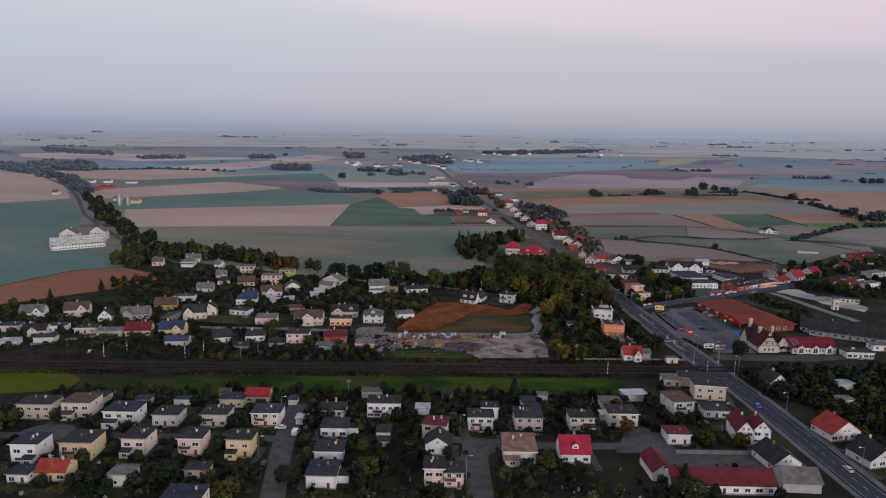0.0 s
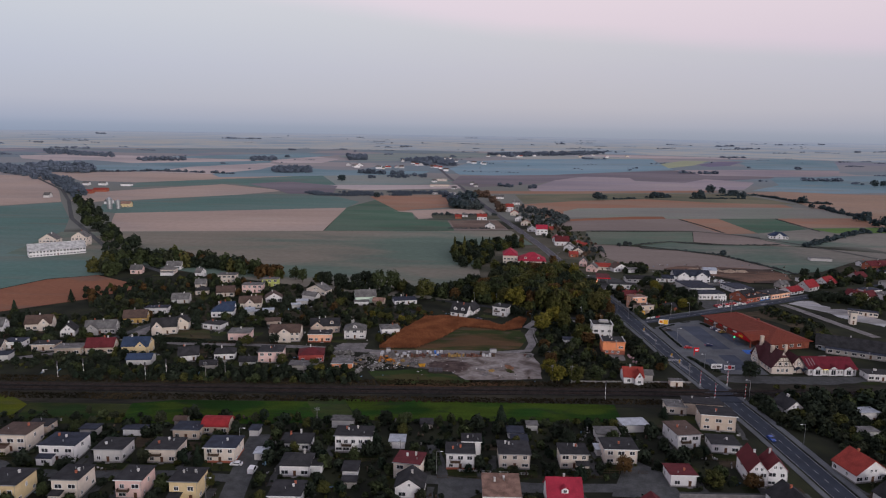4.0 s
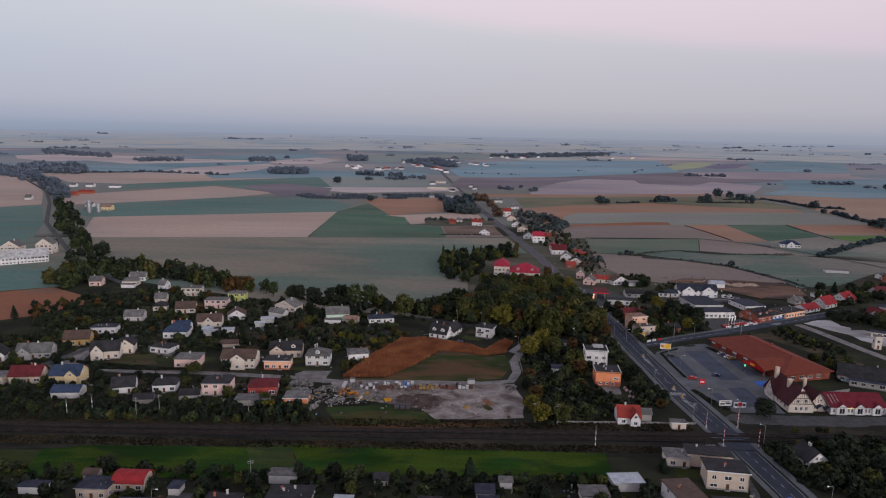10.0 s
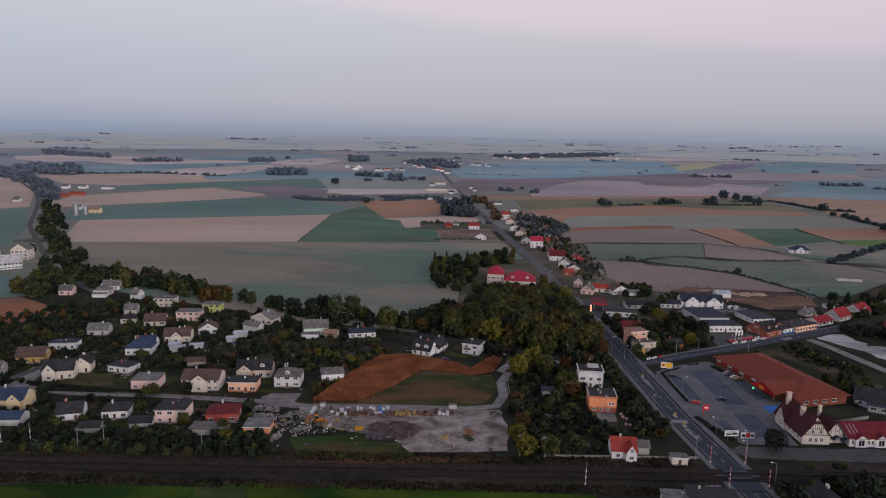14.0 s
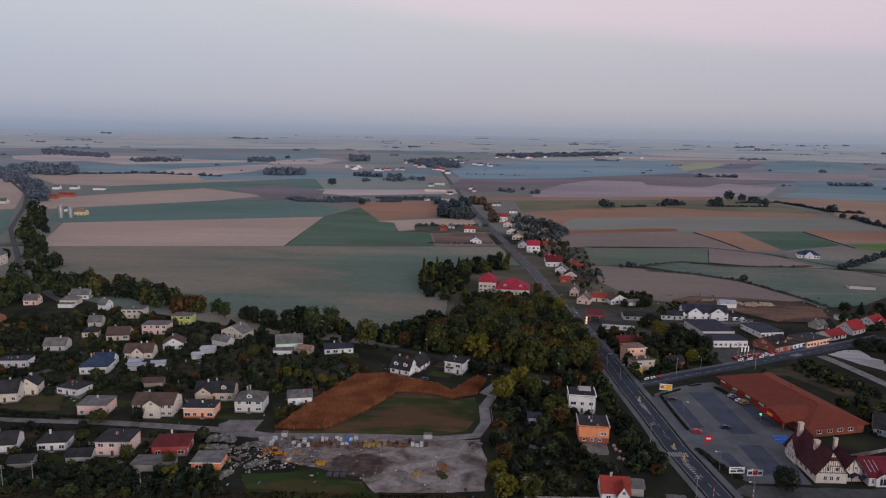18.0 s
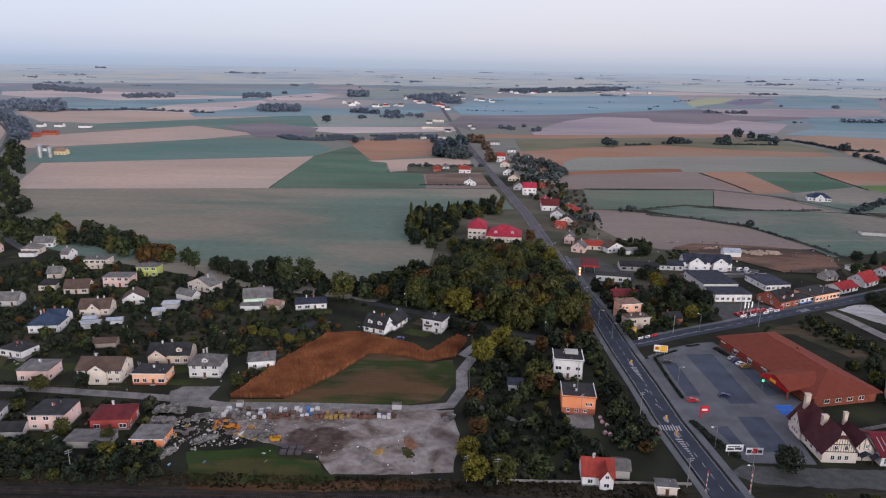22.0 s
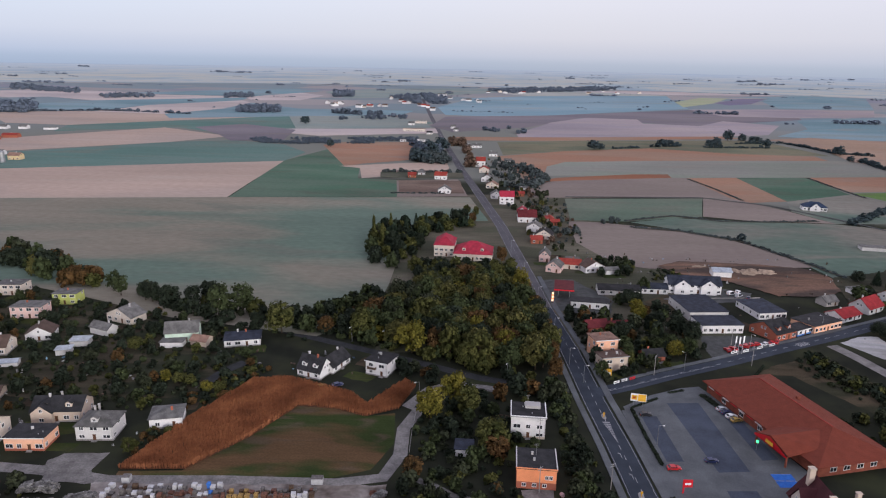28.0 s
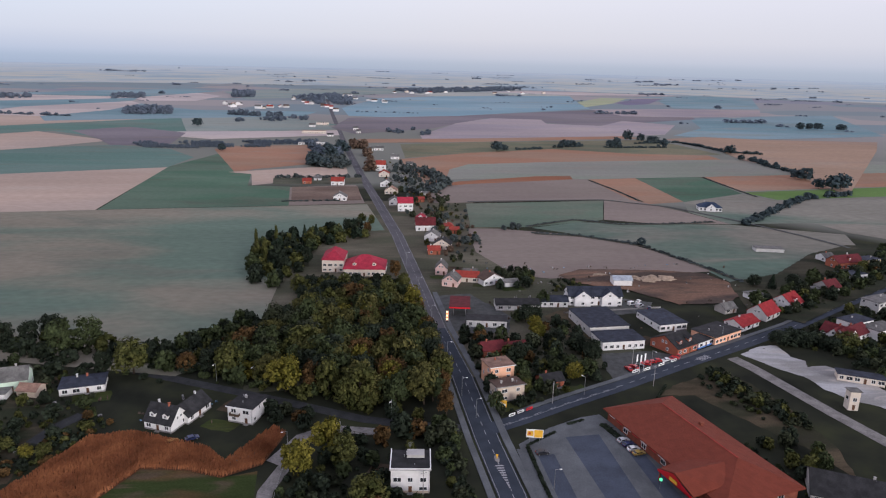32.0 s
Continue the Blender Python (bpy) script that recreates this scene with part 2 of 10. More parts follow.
def earth(name, c, second=None, scale=0.02, fine=0.35, vary=0.2, bump=0.0, rows=None):
    """Soil or crop: broad blotches between two tones, streaks along the rows, patchy growth and fine grain."""
    key = "earth_" + name
    if key in MATS:
        return MATS[key]
    second = second or tuple(v * 1.12 for v in c)
    m = bpy.data.materials.new(key)
    m.use_nodes = True
    n, l = m.node_tree.nodes, m.node_tree.links
    bsdf = n["Principled BSDF"]
    bsdf.inputs["Roughness"].default_value = 0.95
    bsdf.inputs["Specular IOR Level"].default_value = 0.05
    geo = n.new("ShaderNodeNewGeometry")

    def noise_of(size, across, detail, twist=0.0, turn=0.05):
        lay = n.new("ShaderNodeMapping")
        lay.inputs["Scale"].default_value = (across, 1.0, 1.0)
        lay.inputs["Rotation"].default_value = (0, 0, turn)
        l.new(geo.outputs["Position"], lay.inputs[0])
        t = n.new("ShaderNodeTexNoise")
        t.inputs["Scale"].default_value = size
        t.inputs["Detail"].default_value = detail
        t.inputs["Distortion"].default_value = twist
        l.new(lay.outputs[0], t.inputs["Vector"])
        return t.outputs["Fac"]

    def span(src, a, b, lo, hi, soft=False):
        r = n.new("ShaderNodeMapRange")
        if soft:
            r.interpolation_type = "SMOOTHSTEP"
        for i, v in enumerate((a, b, lo, hi)):
            r.inputs[1 + i].default_value = v
        l.new(src, r.inputs[0])
        return r.outputs[0]

    def blend(fac, a, b):
        x = n.new("ShaderNodeMix")
        x.data_type = "RGBA"
        l.new(fac, x.inputs["Factor"])
        for sock, v in (("A", a), ("B", b)):
            if isinstance(v, tuple):
                x.inputs[sock].default_value = v + (1,)
            else:
                l.new(v, x.inputs[sock])
        return x.outputs["Result"]

    def times(a, k):
        v = n.new("ShaderNodeVectorMath")
        v.operation = "SCALE"
        l.new(a, v.inputs[0])
        l.new(k, v.inputs["Scale"])
        return v.outputs[0]

    base = blend(span(noise_of(scale, 0.42, 6, 0.4), 0.42, 0.58, 0, 1, True), c, second)
    mean = sum(c) / 3
    bare = tuple(0.45 * v + 0.55 * mean * k for v, k in zip(c, (1.22, 1.05, 0.88)))
    base = blend(span(noise_of(scale * 2.3, 0.35, 5, 0.8, 0.2), 0.53, 0.70, 0, 0.75, True), base, bare)
    out = times(base, span(noise_of(scale * 0.6, 0.5, 4, 0.2), 0.3, 0.7, 1 - vary, 1 + vary))
    out = times(out, span(noise_of(fine, 0.06, 4), 0.3, 0.7, 1 - vary * 0.35, 1 + vary * 0.35))
    out = times(out, span(noise_of(fine * 4, 0.6, 3), 0.3, 0.7, 1 - vary * 0.6, 1 + vary * 0.6))
    l.new(out, bsdf.inputs["Base Color"])
    MATS[key] = m
    return m

# ---- mesh helpers ----
def box(bm, x0, x1, y0, y1, z0, z1):
    v = [bm.verts.new((x, y, z)) for z in (z0, z1) for x, y in ((x0, y0), (x1, y0), (x1, y1), (x0, y1))]
    for f in ((3, 2, 1, 0), (4, 5, 6, 7), (0, 1, 5, 4), (1, 2, 6, 5), (2, 3, 7, 6), (3, 0, 4, 7)):
        bm.faces.new([v[i] for i in f])


def prism(bm, pts, y0, y1):
    """A profile in x and z, drawn out along y."""
    a = [bm.verts.new((x, y0, z)) for x, z in pts]
    b = [bm.verts.new((x, y1, z)) for x, z in pts]
    bm.faces.new(a)
    bm.faces.new(b[::-1])
    for i in range(len(pts)):
        j = (i + 1) % len(pts)
        bm.faces.new((a[j], a[i], b[i], b[j]))


def slab(bm, top, t):
    """A plate with the given upper corners and a thickness t downward."""
    a = [bm.verts.new(p) for p in top]
    b = [bm.verts.new((p[0], p[1], p[2] - t)) for p in top]
    bm.faces.new(a)
    bm.faces.new(b[::-1])
    for i in range(len(top)):
        j = (i + 1) % len(top)
        bm.faces.new((a[j], a[i], b[i], b[j]))


def tube(bm, x, y, z0, z1, r0, r1=None, n=8):
    r1 = r0 if r1 is None else r1
    ring = lambda z, r: [bm.verts.new((x + r * math.cos(2 * math.pi * i / n), y + r * math.sin(2 * math.pi * i / n), z)) for i in range(n)]  # noqa: E731
    a, b = ring(z0, r0), ring(z1, r1)
    for i in range(n):
        bm.faces.new((a[i], a[(i + 1) % n], b[(i + 1) % n], b[i]))
    bm.faces.new(a[::-1])
    bm.faces.new(b)


def mesh_of(name, bm, *materials):
    bmesh.ops.recalc_face_normals(bm, faces=bm.faces)
    me = bpy.data.meshes.new(name)
    bm.to_mesh(me)
    bm.free()
    for m in materials:
        me.materials.append(m)
    return me


def part(name, bm, material, parent, label="", at=None):
    me = bm if isinstance(bm, bpy.types.Mesh) else mesh_of(name, bm, material)
    ob = new(name, me)
    ob.parent = parent
    if at is not None:
        ob.matrix_basis = at
    return tagged(ob, label)


def thing(name, x, y, z=0.0, yaw=0.0, label="", category="", group="", kind=""):
    ob = new(name)
    ob.matrix_basis = pose(x, y, z, 0, 0, yaw)
    return tagged(ob, label, category, group, kind)


def solid(name, bm, material, label, category, at=None, group="", kind=""):
    """A thing of one mesh."""
    ob = new(name, mesh_of(name, bm, material))
    if at is not None:
        ob.matrix_basis = at
    return tagged(ob, label, category, group, kind)


TAKEN = []  # footprints kept clear of planting: x, y, radius


def clear(x, y, r=0.0):
    return all((x - a) ** 2 + (y - b) ** 2 > (c + r) ** 2 for a, b, c in TAKEN)


def keep_line(pts, r, step=4.0):
    for (x0, y0), (x1, y1) in zip(pts, pts[1:]):
        n = max(1, int(math.hypot(x1 - x0, y1 - y0) / step))
        TAKEN.extend((x0 + (x1 - x0) * i / n, y0 + (y1 - y0) * i / n, r) for i in range(n + 1))


def ragged(pts, step=2.5, amount=0.5):
    """An outline with a worn, uneven edge."""
    rnd = random.Random(int(pts[0][0] * 10))
    out = []
    for (x0, y0), (x1, y1) in zip(pts, pts[1:] + pts[:1]):
        n = max(1, int(math.hypot(x1 - x0, y1 - y0) / step))
        out += [(x0 + (x1 - x0) * i / n + rnd.uniform(-amount, amount), y0 + (y1 - y0) * i / n + rnd.uniform(-amount, amount)) for i in range(n)]
    return out


def sheet(name, pts, z, material, label, category, kind="structure", depth=0.0):
    """A level sheet with the given outline; depth gives it a real edge."""
    bm = bmesh.new()
    if category in ("yard", "ground", "garden"):
        pts = ragged(pts)
    if depth:
        slab(bm, [(x, y, z) for x, y in pts], depth)
    else:
        bm.faces.new([bm.verts.new((x, y, z)) for x, y in pts])
    return solid(name, bm, material, label, category, kind=kind)


def ribbon(name, pts, width, z, material, label, category, depth=0.06, kind="structure", side=0.0):
    """A band of even width along a line; side shifts it to the right of its run."""
    bm = bmesh.new()
    up, low = [], []
    for i, p in enumerate(pts):
        a, b = Vector(pts[max(0, i - 1)]), Vector(pts[min(len(pts) - 1, i + 1)])
        t = (b - a).normalized()
        nrm = Vector((t.y, -t.x))
        for s in (side - width / 2, side + width / 2):
            q = Vector(p) + nrm * s
            up.append(bm.verts.new((q.x, q.y, z)))
            low.append(bm.verts.new((q.x, q.y, z - depth)))
    for i in range(len(pts) - 1):
        a, b, c, d = 2 * i, 2 * i + 1, 2 * i + 3, 2 * i + 2
        bm.faces.new((up[a], up[b], up[c], up[d]))
        bm.faces.new((up[a], up[d], low[d], low[a]))
        bm.faces.new((up[c], up[b], low[b], low[c]))
    return solid(name, bm, material, label, category, kind=kind)


# ---- houses ----
WINDOWS = {}


def window_mesh(w, h):
    """A frame with a mullion, in one piece, and the glass behind it."""
    if (w, h) not in WINDOWS:
        t = 0.11
        xs, zs = (-w / 2, -w / 2 + t, -t / 2, t / 2, w / 2 - t, w / 2), (-0.06, t, h - t, h)
        bm = bmesh.new()
        v = {(i, k, y): bm.verts.new((x, y, z)) for i, x in enumerate(xs) for k, z in enumerate(zs) for y in (-0.08, 0.0)}
        full = {(i, k) for i in range(5) for k in range(3)} - {(1, 1), (3, 1)}
        for i, k in full:
            bm.faces.new([v[i + a, k + b, -0.08] for a, b in ((0, 0), (1, 0), (1, 1), (0, 1))])
            for (di, dk), (p, q) in (((-1, 0), ((0, 0), (0, 1))), ((1, 0), ((1, 0), (1, 1))), ((0, -1), ((0, 0), (1, 0))), ((0, 1), ((0, 1), (1, 1)))):
                if (i + di, k + dk) not in full:
                    bm.faces.new([v[i + p[0], k + p[1], -0.08], v[i + q[0], k + q[1], -0.08], v[i + q[0], k + q[1], 0.0], v[i + p[0], k + p[1], 0.0]])
        bmesh.ops.delete(bm, geom=[x for x in bm.verts if not x.link_faces], context="VERTS")
        fr = mesh_of("window", bm, FRAME)
        bm = bmesh.new()
        box(bm, -w / 2 + t, w / 2 - t, -0.035, -0.01, t, h - t)
        WINDOWS[w, h] = fr, mesh_of("pane", bm, GLASS)
    return WINDOWS[w, h]


def far_window_mesh(w, h):
    """Frame and glass in one mesh, for houses well up the road."""
    if ("far", w, h) not in WINDOWS:
        bm = bmesh.new()
        box(bm, -w / 2, w / 2, -0.08, 0, -0.05, h)
        box(bm, -w / 2 + 0.1, -0.05, -0.1, -0.08, 0.1, h - 0.1)
        box(bm, 0.05, w / 2 - 0.1, -0.1, -0.08, 0.1, h - 0.1)
        me = mesh_of("window", bm, FRAME, GLASS)
        for p in me.polygons[6:]:
            p.material_index = 1
        WINDOWS["far", w, h] = me
    return WINDOWS["far", w, h]


def add_window(parent, m, w=1.4, h=1.4):
    top = parent
    while top.parent:
        top = top.parent
    if top.matrix_basis.translation.y > 530 or abs(top.matrix_basis.translation.x) > 235:
        return part("window", far_window_mesh(w, h), None, parent, at=m)
    fr, pane = window_mesh(w, h)
    win = part("window", fr, None, parent, at=m)
    part("pane", pane, None, win)
    return win


def roof_mesh(kind, w, d, h, rh, over=0.45):
    """The roof's plates, for a body w by d with its eaves at h."""
    bm = bmesh.new()
    a, b = w / 2 + over, d / 2 + over
    t = 0.22
    if kind == "flat":  # a shallow pitch, falling to the back
        slab(bm, [(-a, -b, h + rh + t), (a, -b, h + rh + t), (a, b, h + t), (-a, b, h + t)], t)
    elif kind == "rise":  # a shallow pitch falling to the front
        slab(bm, [(-a, -b, h + t), (a, -b, h + t), (a, b, h + rh + t), (-a, b, h + rh + t)], t)
    elif kind in ("gx", "gy"):  # ridge along x or y
        q, run = (b, a) if kind == "gx" else (a, b)
        z0 = h - over * rh / (d / 2 if kind == "gx" else w / 2)
        prism(bm, [(-q, z0), (0, h + rh), (q, z0), (q, z0 + t), (0, h + rh + t), (-q, z0 + t)], -run, run)
        if kind == "gx":
            bmesh.ops.transform(bm, matrix=Matrix.Rotation(math.pi / 2, 4, "Z"), verts=bm.verts)
    elif kind == "hip":
        z0 = h + 0.02
        k = max(0.0, a - b)
        k2 = max(0.0, b - a)
        p = [(-a, -b, z0), (a, -b, z0), (a, b, z0), (-a, b, z0)]
        r1, r2 = ((-k - 0.01, 0, h + rh), (k + 0.01, 0, h + rh)) if k >= k2 else ((0, -k2 - 0.01, h + rh), (0, k2 + 0.01, h + rh))
        v = [bm.verts.new(q) for q in p]
        s, e = bm.verts.new(r1), bm.verts.new(r2)
        if k >= k2:
            for f in ((v[0], v[1], e, s), (v[2], v[3], s, e), (v[1], v[2], e), (v[3], v[0], s)):
                bm.faces.new(f)
        else:
            for f in ((v[0], v[1], s), (v[1], v[2], e, s), (v[2], v[3], e), (v[3], v[0], s, e)):
                bm.faces.new(f)
        low = [bm.verts.new((x, y, z - 0.16)) for x, y, z in p]
        bm.faces.new(low[::-1])
        for i in range(4):
            j = (i + 1) % 4
            bm.faces.new((v[j], v[i], low[i], low[j]))
    elif kind == "gambrel":  # curved roof along x
        n = 7
        arc = [(b * -math.cos(math.pi * i / n), h + rh * math.sin(math.pi * i / n)) for i in range(n + 1)]
        prism(bm, arc + [(y, z + t) for y, z in arc[::-1]], -a, a)
        bmesh.ops.transform(bm, matrix=Matrix.Rotation(math.pi / 2, 4, "Z"), verts=bm.verts)
    return bm


def body_mesh(kind, w, d, h, rh):
    bm = bmesh.new()
    a, b = w / 2, d / 2
    if kind in ("flat", "rise"):
        f, k = (h + rh, h) if kind == "flat" else (h, h + rh)
        v = [bm.verts.new(p) for p in ((-a, -b, -0.3), (a, -b, -0.3), (a, b, -0.3), (-a, b, -0.3), (-a, -b, f), (a, -b, f), (a, b, k), (-a, b, k))]
        for q in ((3, 2, 1, 0), (4, 5, 6, 7), (0, 1, 5, 4), (1, 2, 6, 5), (2, 3, 7, 6), (3, 0, 4, 7)):
            bm.faces.new([v[i] for i in q])
    elif kind == "gy":
        prism(bm, [(-a, -0.3), (a, -0.3), (a, h), (0, h + rh), (-a, h)], -b, b)
    elif kind in ("gx", "gambrel"):
        prism(bm, [(-b, -0.3), (b, -0.3), (b, h)] + ([(0, h + rh)] if kind == "gx" else
              [(b * math.cos(math.pi * i / 6), h + rh * math.sin(math.pi * i / 6)) for i in range(1, 6)]) + [(-b, h)], -a, a)
        bmesh.ops.transform(bm, matrix=Matrix.Rotation(math.pi / 2, 4, "Z"), verts=bm.verts)
    else:
        box(bm, -a, a, -b, b, -0.3, h)
    return bm


COUNT = [0]
PLOTS = []
NICE = {"flat": "low-pitched", "rise": "low-pitched", "gx": "gabled", "gy": "gabled", "hip": "hipped", "gambrel": "barrel-shaped"}


def house(x, y, yaw, w, d, h, roof="flat", rh=0.4, wall="white", top="dark", win=2, chim=1, extra="", name="house", category="house",
          label="", group="", door=True, base=None):
    """A house with its body, roof, chimneys, windows and door. win: windows' density, 0 for none."""
    COUNT[0] += 1
    rnd = random.Random(COUNT[0])
    floors = max(1, int((h + 0.6) // 2.7))
    words = label or f"{('single-storey', 'two-storey', 'three-storey')[min(2, floors - 1)]} {wall} {name} with {NICE[roof]} {top} roof"
    ob = thing(name, x, y, 0, yaw, words, category, group)
    TAKEN.append((x, y, 0.5 * math.hypot(w, d) * 0.86))
    PLOTS.append((x, y, yaw, w, d, name))
    part("wall", body_mesh(roof, w, d, h, rh), plaster(wall), ob)
    rf = part("roof", roof_mesh(roof, w, d, h, rh), roofing(top), ob)
    if base:
        bm = bmesh.new()
        box(bm, -w / 2 - 0.04, w / 2 + 0.04, -d / 2 - 0.04, d / 2 + 0.04, -0.3, 0.8)
        part("plinth", bm, plaster(base), ob)
    near = win and abs(x) < 240 and y < 480
    if near and not base:
        bm = bmesh.new()
        box(bm, -w / 2 - 0.05, w / 2 + 0.05, -d / 2 - 0.05, d / 2 + 0.05, -0.3, 0.55)
        part("plinth", bm, CONCRETE, ob)
    if near and roof in ("flat", "rise"):
        zf, zb = (h + rh, h) if roof == "flat" else (h, h + rh)
        bm = bmesh.new()
        box(bm, -w / 2 - 0.5, w / 2 + 0.5, -d / 2 - 0.56, -d / 2 - 0.455, zf - 0.02, zf + 0.25)
        part("gutter", bm, STEEL if COUNT[0] % 3 else FRAME, rf)
        for k in range(rnd.randrange(1, 3)):
            bm = bmesh.new()
            vx, vy = rnd.uniform(-0.36, 0.36) * w, rnd.uniform(-0.3, 0.3) * d
            tube(bm, vx, vy, h, h + rh + rnd.uniform(0.5, 0.9), 0.14)
            part("vent_pipe", bm, STEEL, rf)
    if near and name == "house":
        bm = bmesh.new()
        tube(bm, w / 2 - 0.2, -d / 2 - 0.1, 0, h, 0.06, n=6)
        part("downpipe", bm, STEEL, ob)
        bm = bmesh.new()
        for k in range(3):
            box(bm, -0.9, 0.9, -0.3 * (3 - k), 0, -0.1, 0.05 + 0.12 * k)
        part("doorstep", bm, CONCRETE, ob, at=pose(0.5 * w / max(1, int(w / (4.4 - win * 0.6))) * (1 - max(1, int(w / (4.4 - win * 0.6))) % 2), -d / 2 - 0.06, 0))
    for i in range(chim + (1 if near and name == "house" and COUNT[0] % 2 else 0)):
        bm = bmesh.new()
        cx, cy = rnd.uniform(-0.28, 0.28) * w, rnd.uniform(-0.1, 0.3) * d
        if roof == "gx":
            cy *= 0.4
        if roof == "gy":
            cx *= 0.4
        z = h + rh + (0.9 if roof not in ("flat", "rise") else 0.8)
        box(bm, cx - 0.3, cx + 0.3, cy - 0.25, cy + 0.25, h * 0.8, z)
        box(bm, cx - 0.38, cx + 0.38, cy - 0.33, cy + 0.33, z, z + 0.12)
        part("chimney", bm, plaster(rnd.choice(("grey", "brick", "pale grey"))), rf)
    tops = {"flat": (h + rh, h, h), "rise": (h, h, h)}.get(roof, (h, h, h))
    if win:
        faces = (((0, -d / 2), 0, w, tops[0]), ((w / 2, 0), 90, d, tops[1]), ((-w / 2, 0), -90, d, tops[2]))
        for (fx, fy), turn, length, high in faces:
            if math.cos(radians(yaw + turn)) < -0.3:
                continue
            n = max(1, int(length / (4.4 - win * 0.6)))
            gone = rnd.randrange(3)
            for fl in range(floors):
                z = 0.95 + fl * 2.75
                if z + 1.5 > high:
                    break
                for i in range(n):
                    if turn and (i + fl + gone) % 2:
                        continue
                    s = (i + 0.5) / n * length - length / 2
                    if turn == 0 and fl == 0 and door and i == n // 2:
                        bm = bmesh.new()
                        box(bm, -0.5, 0.5, -0.06, 0, 0, 2.05)
                        box(bm, -0.62, 0.62, -0.09, 0, 2.05, 2.15)
                        part("door", bm, DOORWOOD, ob, at=pose(s, -d / 2, 0.15))
                        continue
                    wide = (rnd.choice((1.5, 1.9, 2.4)) if turn == 0 else rnd.choice((1.0, 1.3, 1.6))) if length / n > 2.6 else 1.3
                    tall = 1.5 if fl or floors == 1 else 1.2
                    add_window(ob, pose(fx, fy, 0, 0, 0, turn) @ pose(s, 0, z), wide, tall)
        if roof in ("gx", "gy") and rh > 2.4:
            turns = ((0, (0, -d / 2)),) if roof == "gy" else ((90, (w / 2, 0)), (-90, (-w / 2, 0)))
            for turn, (fx, fy) in turns:
                if math.cos(radians(yaw + turn)) > -0.3:
                    for s in ((-0.9, 0.9) if rh > 3.2 else (0,)):
                        add_window(ob, pose(fx, fy, 0, 0, 0, turn) @ pose(s, 0, h + 0.35), 1.0, 1.2)
    if "balcony" in extra:
        bm = bmesh.new()
        box(bm, -1.8, 1.8, -1.3, 0, 0, 0.16)
        bal = part("balcony", bm, CONCRETE, ob, at=pose(-w * 0.18, -d / 2, 2.9))
        bm = bmesh.new()
        box(bm, -1.8, 1.8, -1.3, -1.24, 0.16, 1.05)
        box(bm, -1.8, -1.74, -1.24, 0, 0.16, 1.05)
        box(bm, 1.74, 1.8, -1.24, 0, 0.16, 1.05)
        part("railing", bm, DARKWOOD, bal)
    if "porch" in extra:
        s = -1 if "porchleft" in extra else 1
        bm = bmesh.new()
        box(bm, -w * 0.22, w * 0.22, -2.6, 0, -0.2, 2.7)
        an = part("porch", bm, plaster(wall), ob, at=pose(s * w * 0.26, -d / 2, 0))
        bm = bmesh.new()
        slab(bm, [(-w * 0.24, -2.9, 2.85), (w * 0.24, -2.9, 2.85), (w * 0.24, 0, 3.3), (-w * 0.24, 0, 3.3)], 0.18)
        part("porch_roof", bm, roofing(top), an)
        add_window(an, pose(0, -2.6, 0.9), 1.8, 1.3)
    if "wing" in extra:
        s = -1 if "wingleft" in extra else 1
        bm = bmesh.new()
        box(bm, -1.9, 1.9, -2.6, 2.6, -0.2, 2.7)
        an = part("garage_wing", bm, plaster(wall), ob, at=pose(s * (w / 2 + 1.9), d * 0.1, 0))
        bm = bmesh.new()
        slab(bm, [(-2.1, -2.8, 2.95), (2.1, -2.8, 2.95), (2.1, 2.8, 2.8), (-2.1, 2.8, 2.8)], 0.18)
        part("wing_roof", bm, roofing("dark"), an)
    if "dormer" in extra:
        for s in ((-0.24, 0.24) if "dormers" in extra else (0,)):
            bm = bmesh.new()
            dz, yy = h + rh * 0.22, -d / 2 * 0.78
            prism(bm, [(-1.1, 0), (1.1, 0), (1.1, 1.5), (0, 2.2), (-1.1, 1.5)], 0, d * 0.36)
            do = part("dormer", bm, plaster(wall), ob, at=pose(s * w, yy, dz))
            bm = bmesh.new()
            slab(bm, [(-1.35, d * 0.36, 1.5), (-1.35, -0.25, 1.5), (0, -0.25, 2.35), (0, d * 0.36, 2.35)], 0.12)
            slab(bm, [(1.35, -0.25, 1.5), (1.35, d * 0.36, 1.5), (0, d * 0.36, 2.35), (0, -0.25, 2.35)], 0.12)
            part("dormer_roof", bm, roofing(top), do)
            add_window(do, pose(0, 0, 0.35), 1.2, 1.1)
    for s in ((-0.25, 0.25) if "twin" in extra else (-0.25,) if "crossleft" in extra else (0.25,) if "crossright" in extra else (0.0,) if "cross" in extra else ()):
        # a cross gable towards the street
        cw = w * (0.30 if "twin" in extra else 0.42)
        rr = rh * 0.86
        bm = bmesh.new()
        prism(bm, [(-cw / 2, -0.2), (cw / 2, -0.2), (cw / 2, h), (0, h + rr), (-cw / 2, h)], 0, d * 0.5 + 1.6)
        cr = part("gable", bm, plaster(wall), ob, at=pose(s * w, -d / 2 - 1.6, 0))
        bm = bmesh.new()
        o = 0.35
        e = rr / (cw / 2)
        slab(bm, [(-cw / 2 - o, d * 0.5 + 1.6, h - o * e + 0.2), (-cw / 2 - o, -o, h - o * e + 0.2), (0, -o, h + rr + 0.2), (0, d * 0.5 + 1.6, h + rr + 0.2)], 0.2)
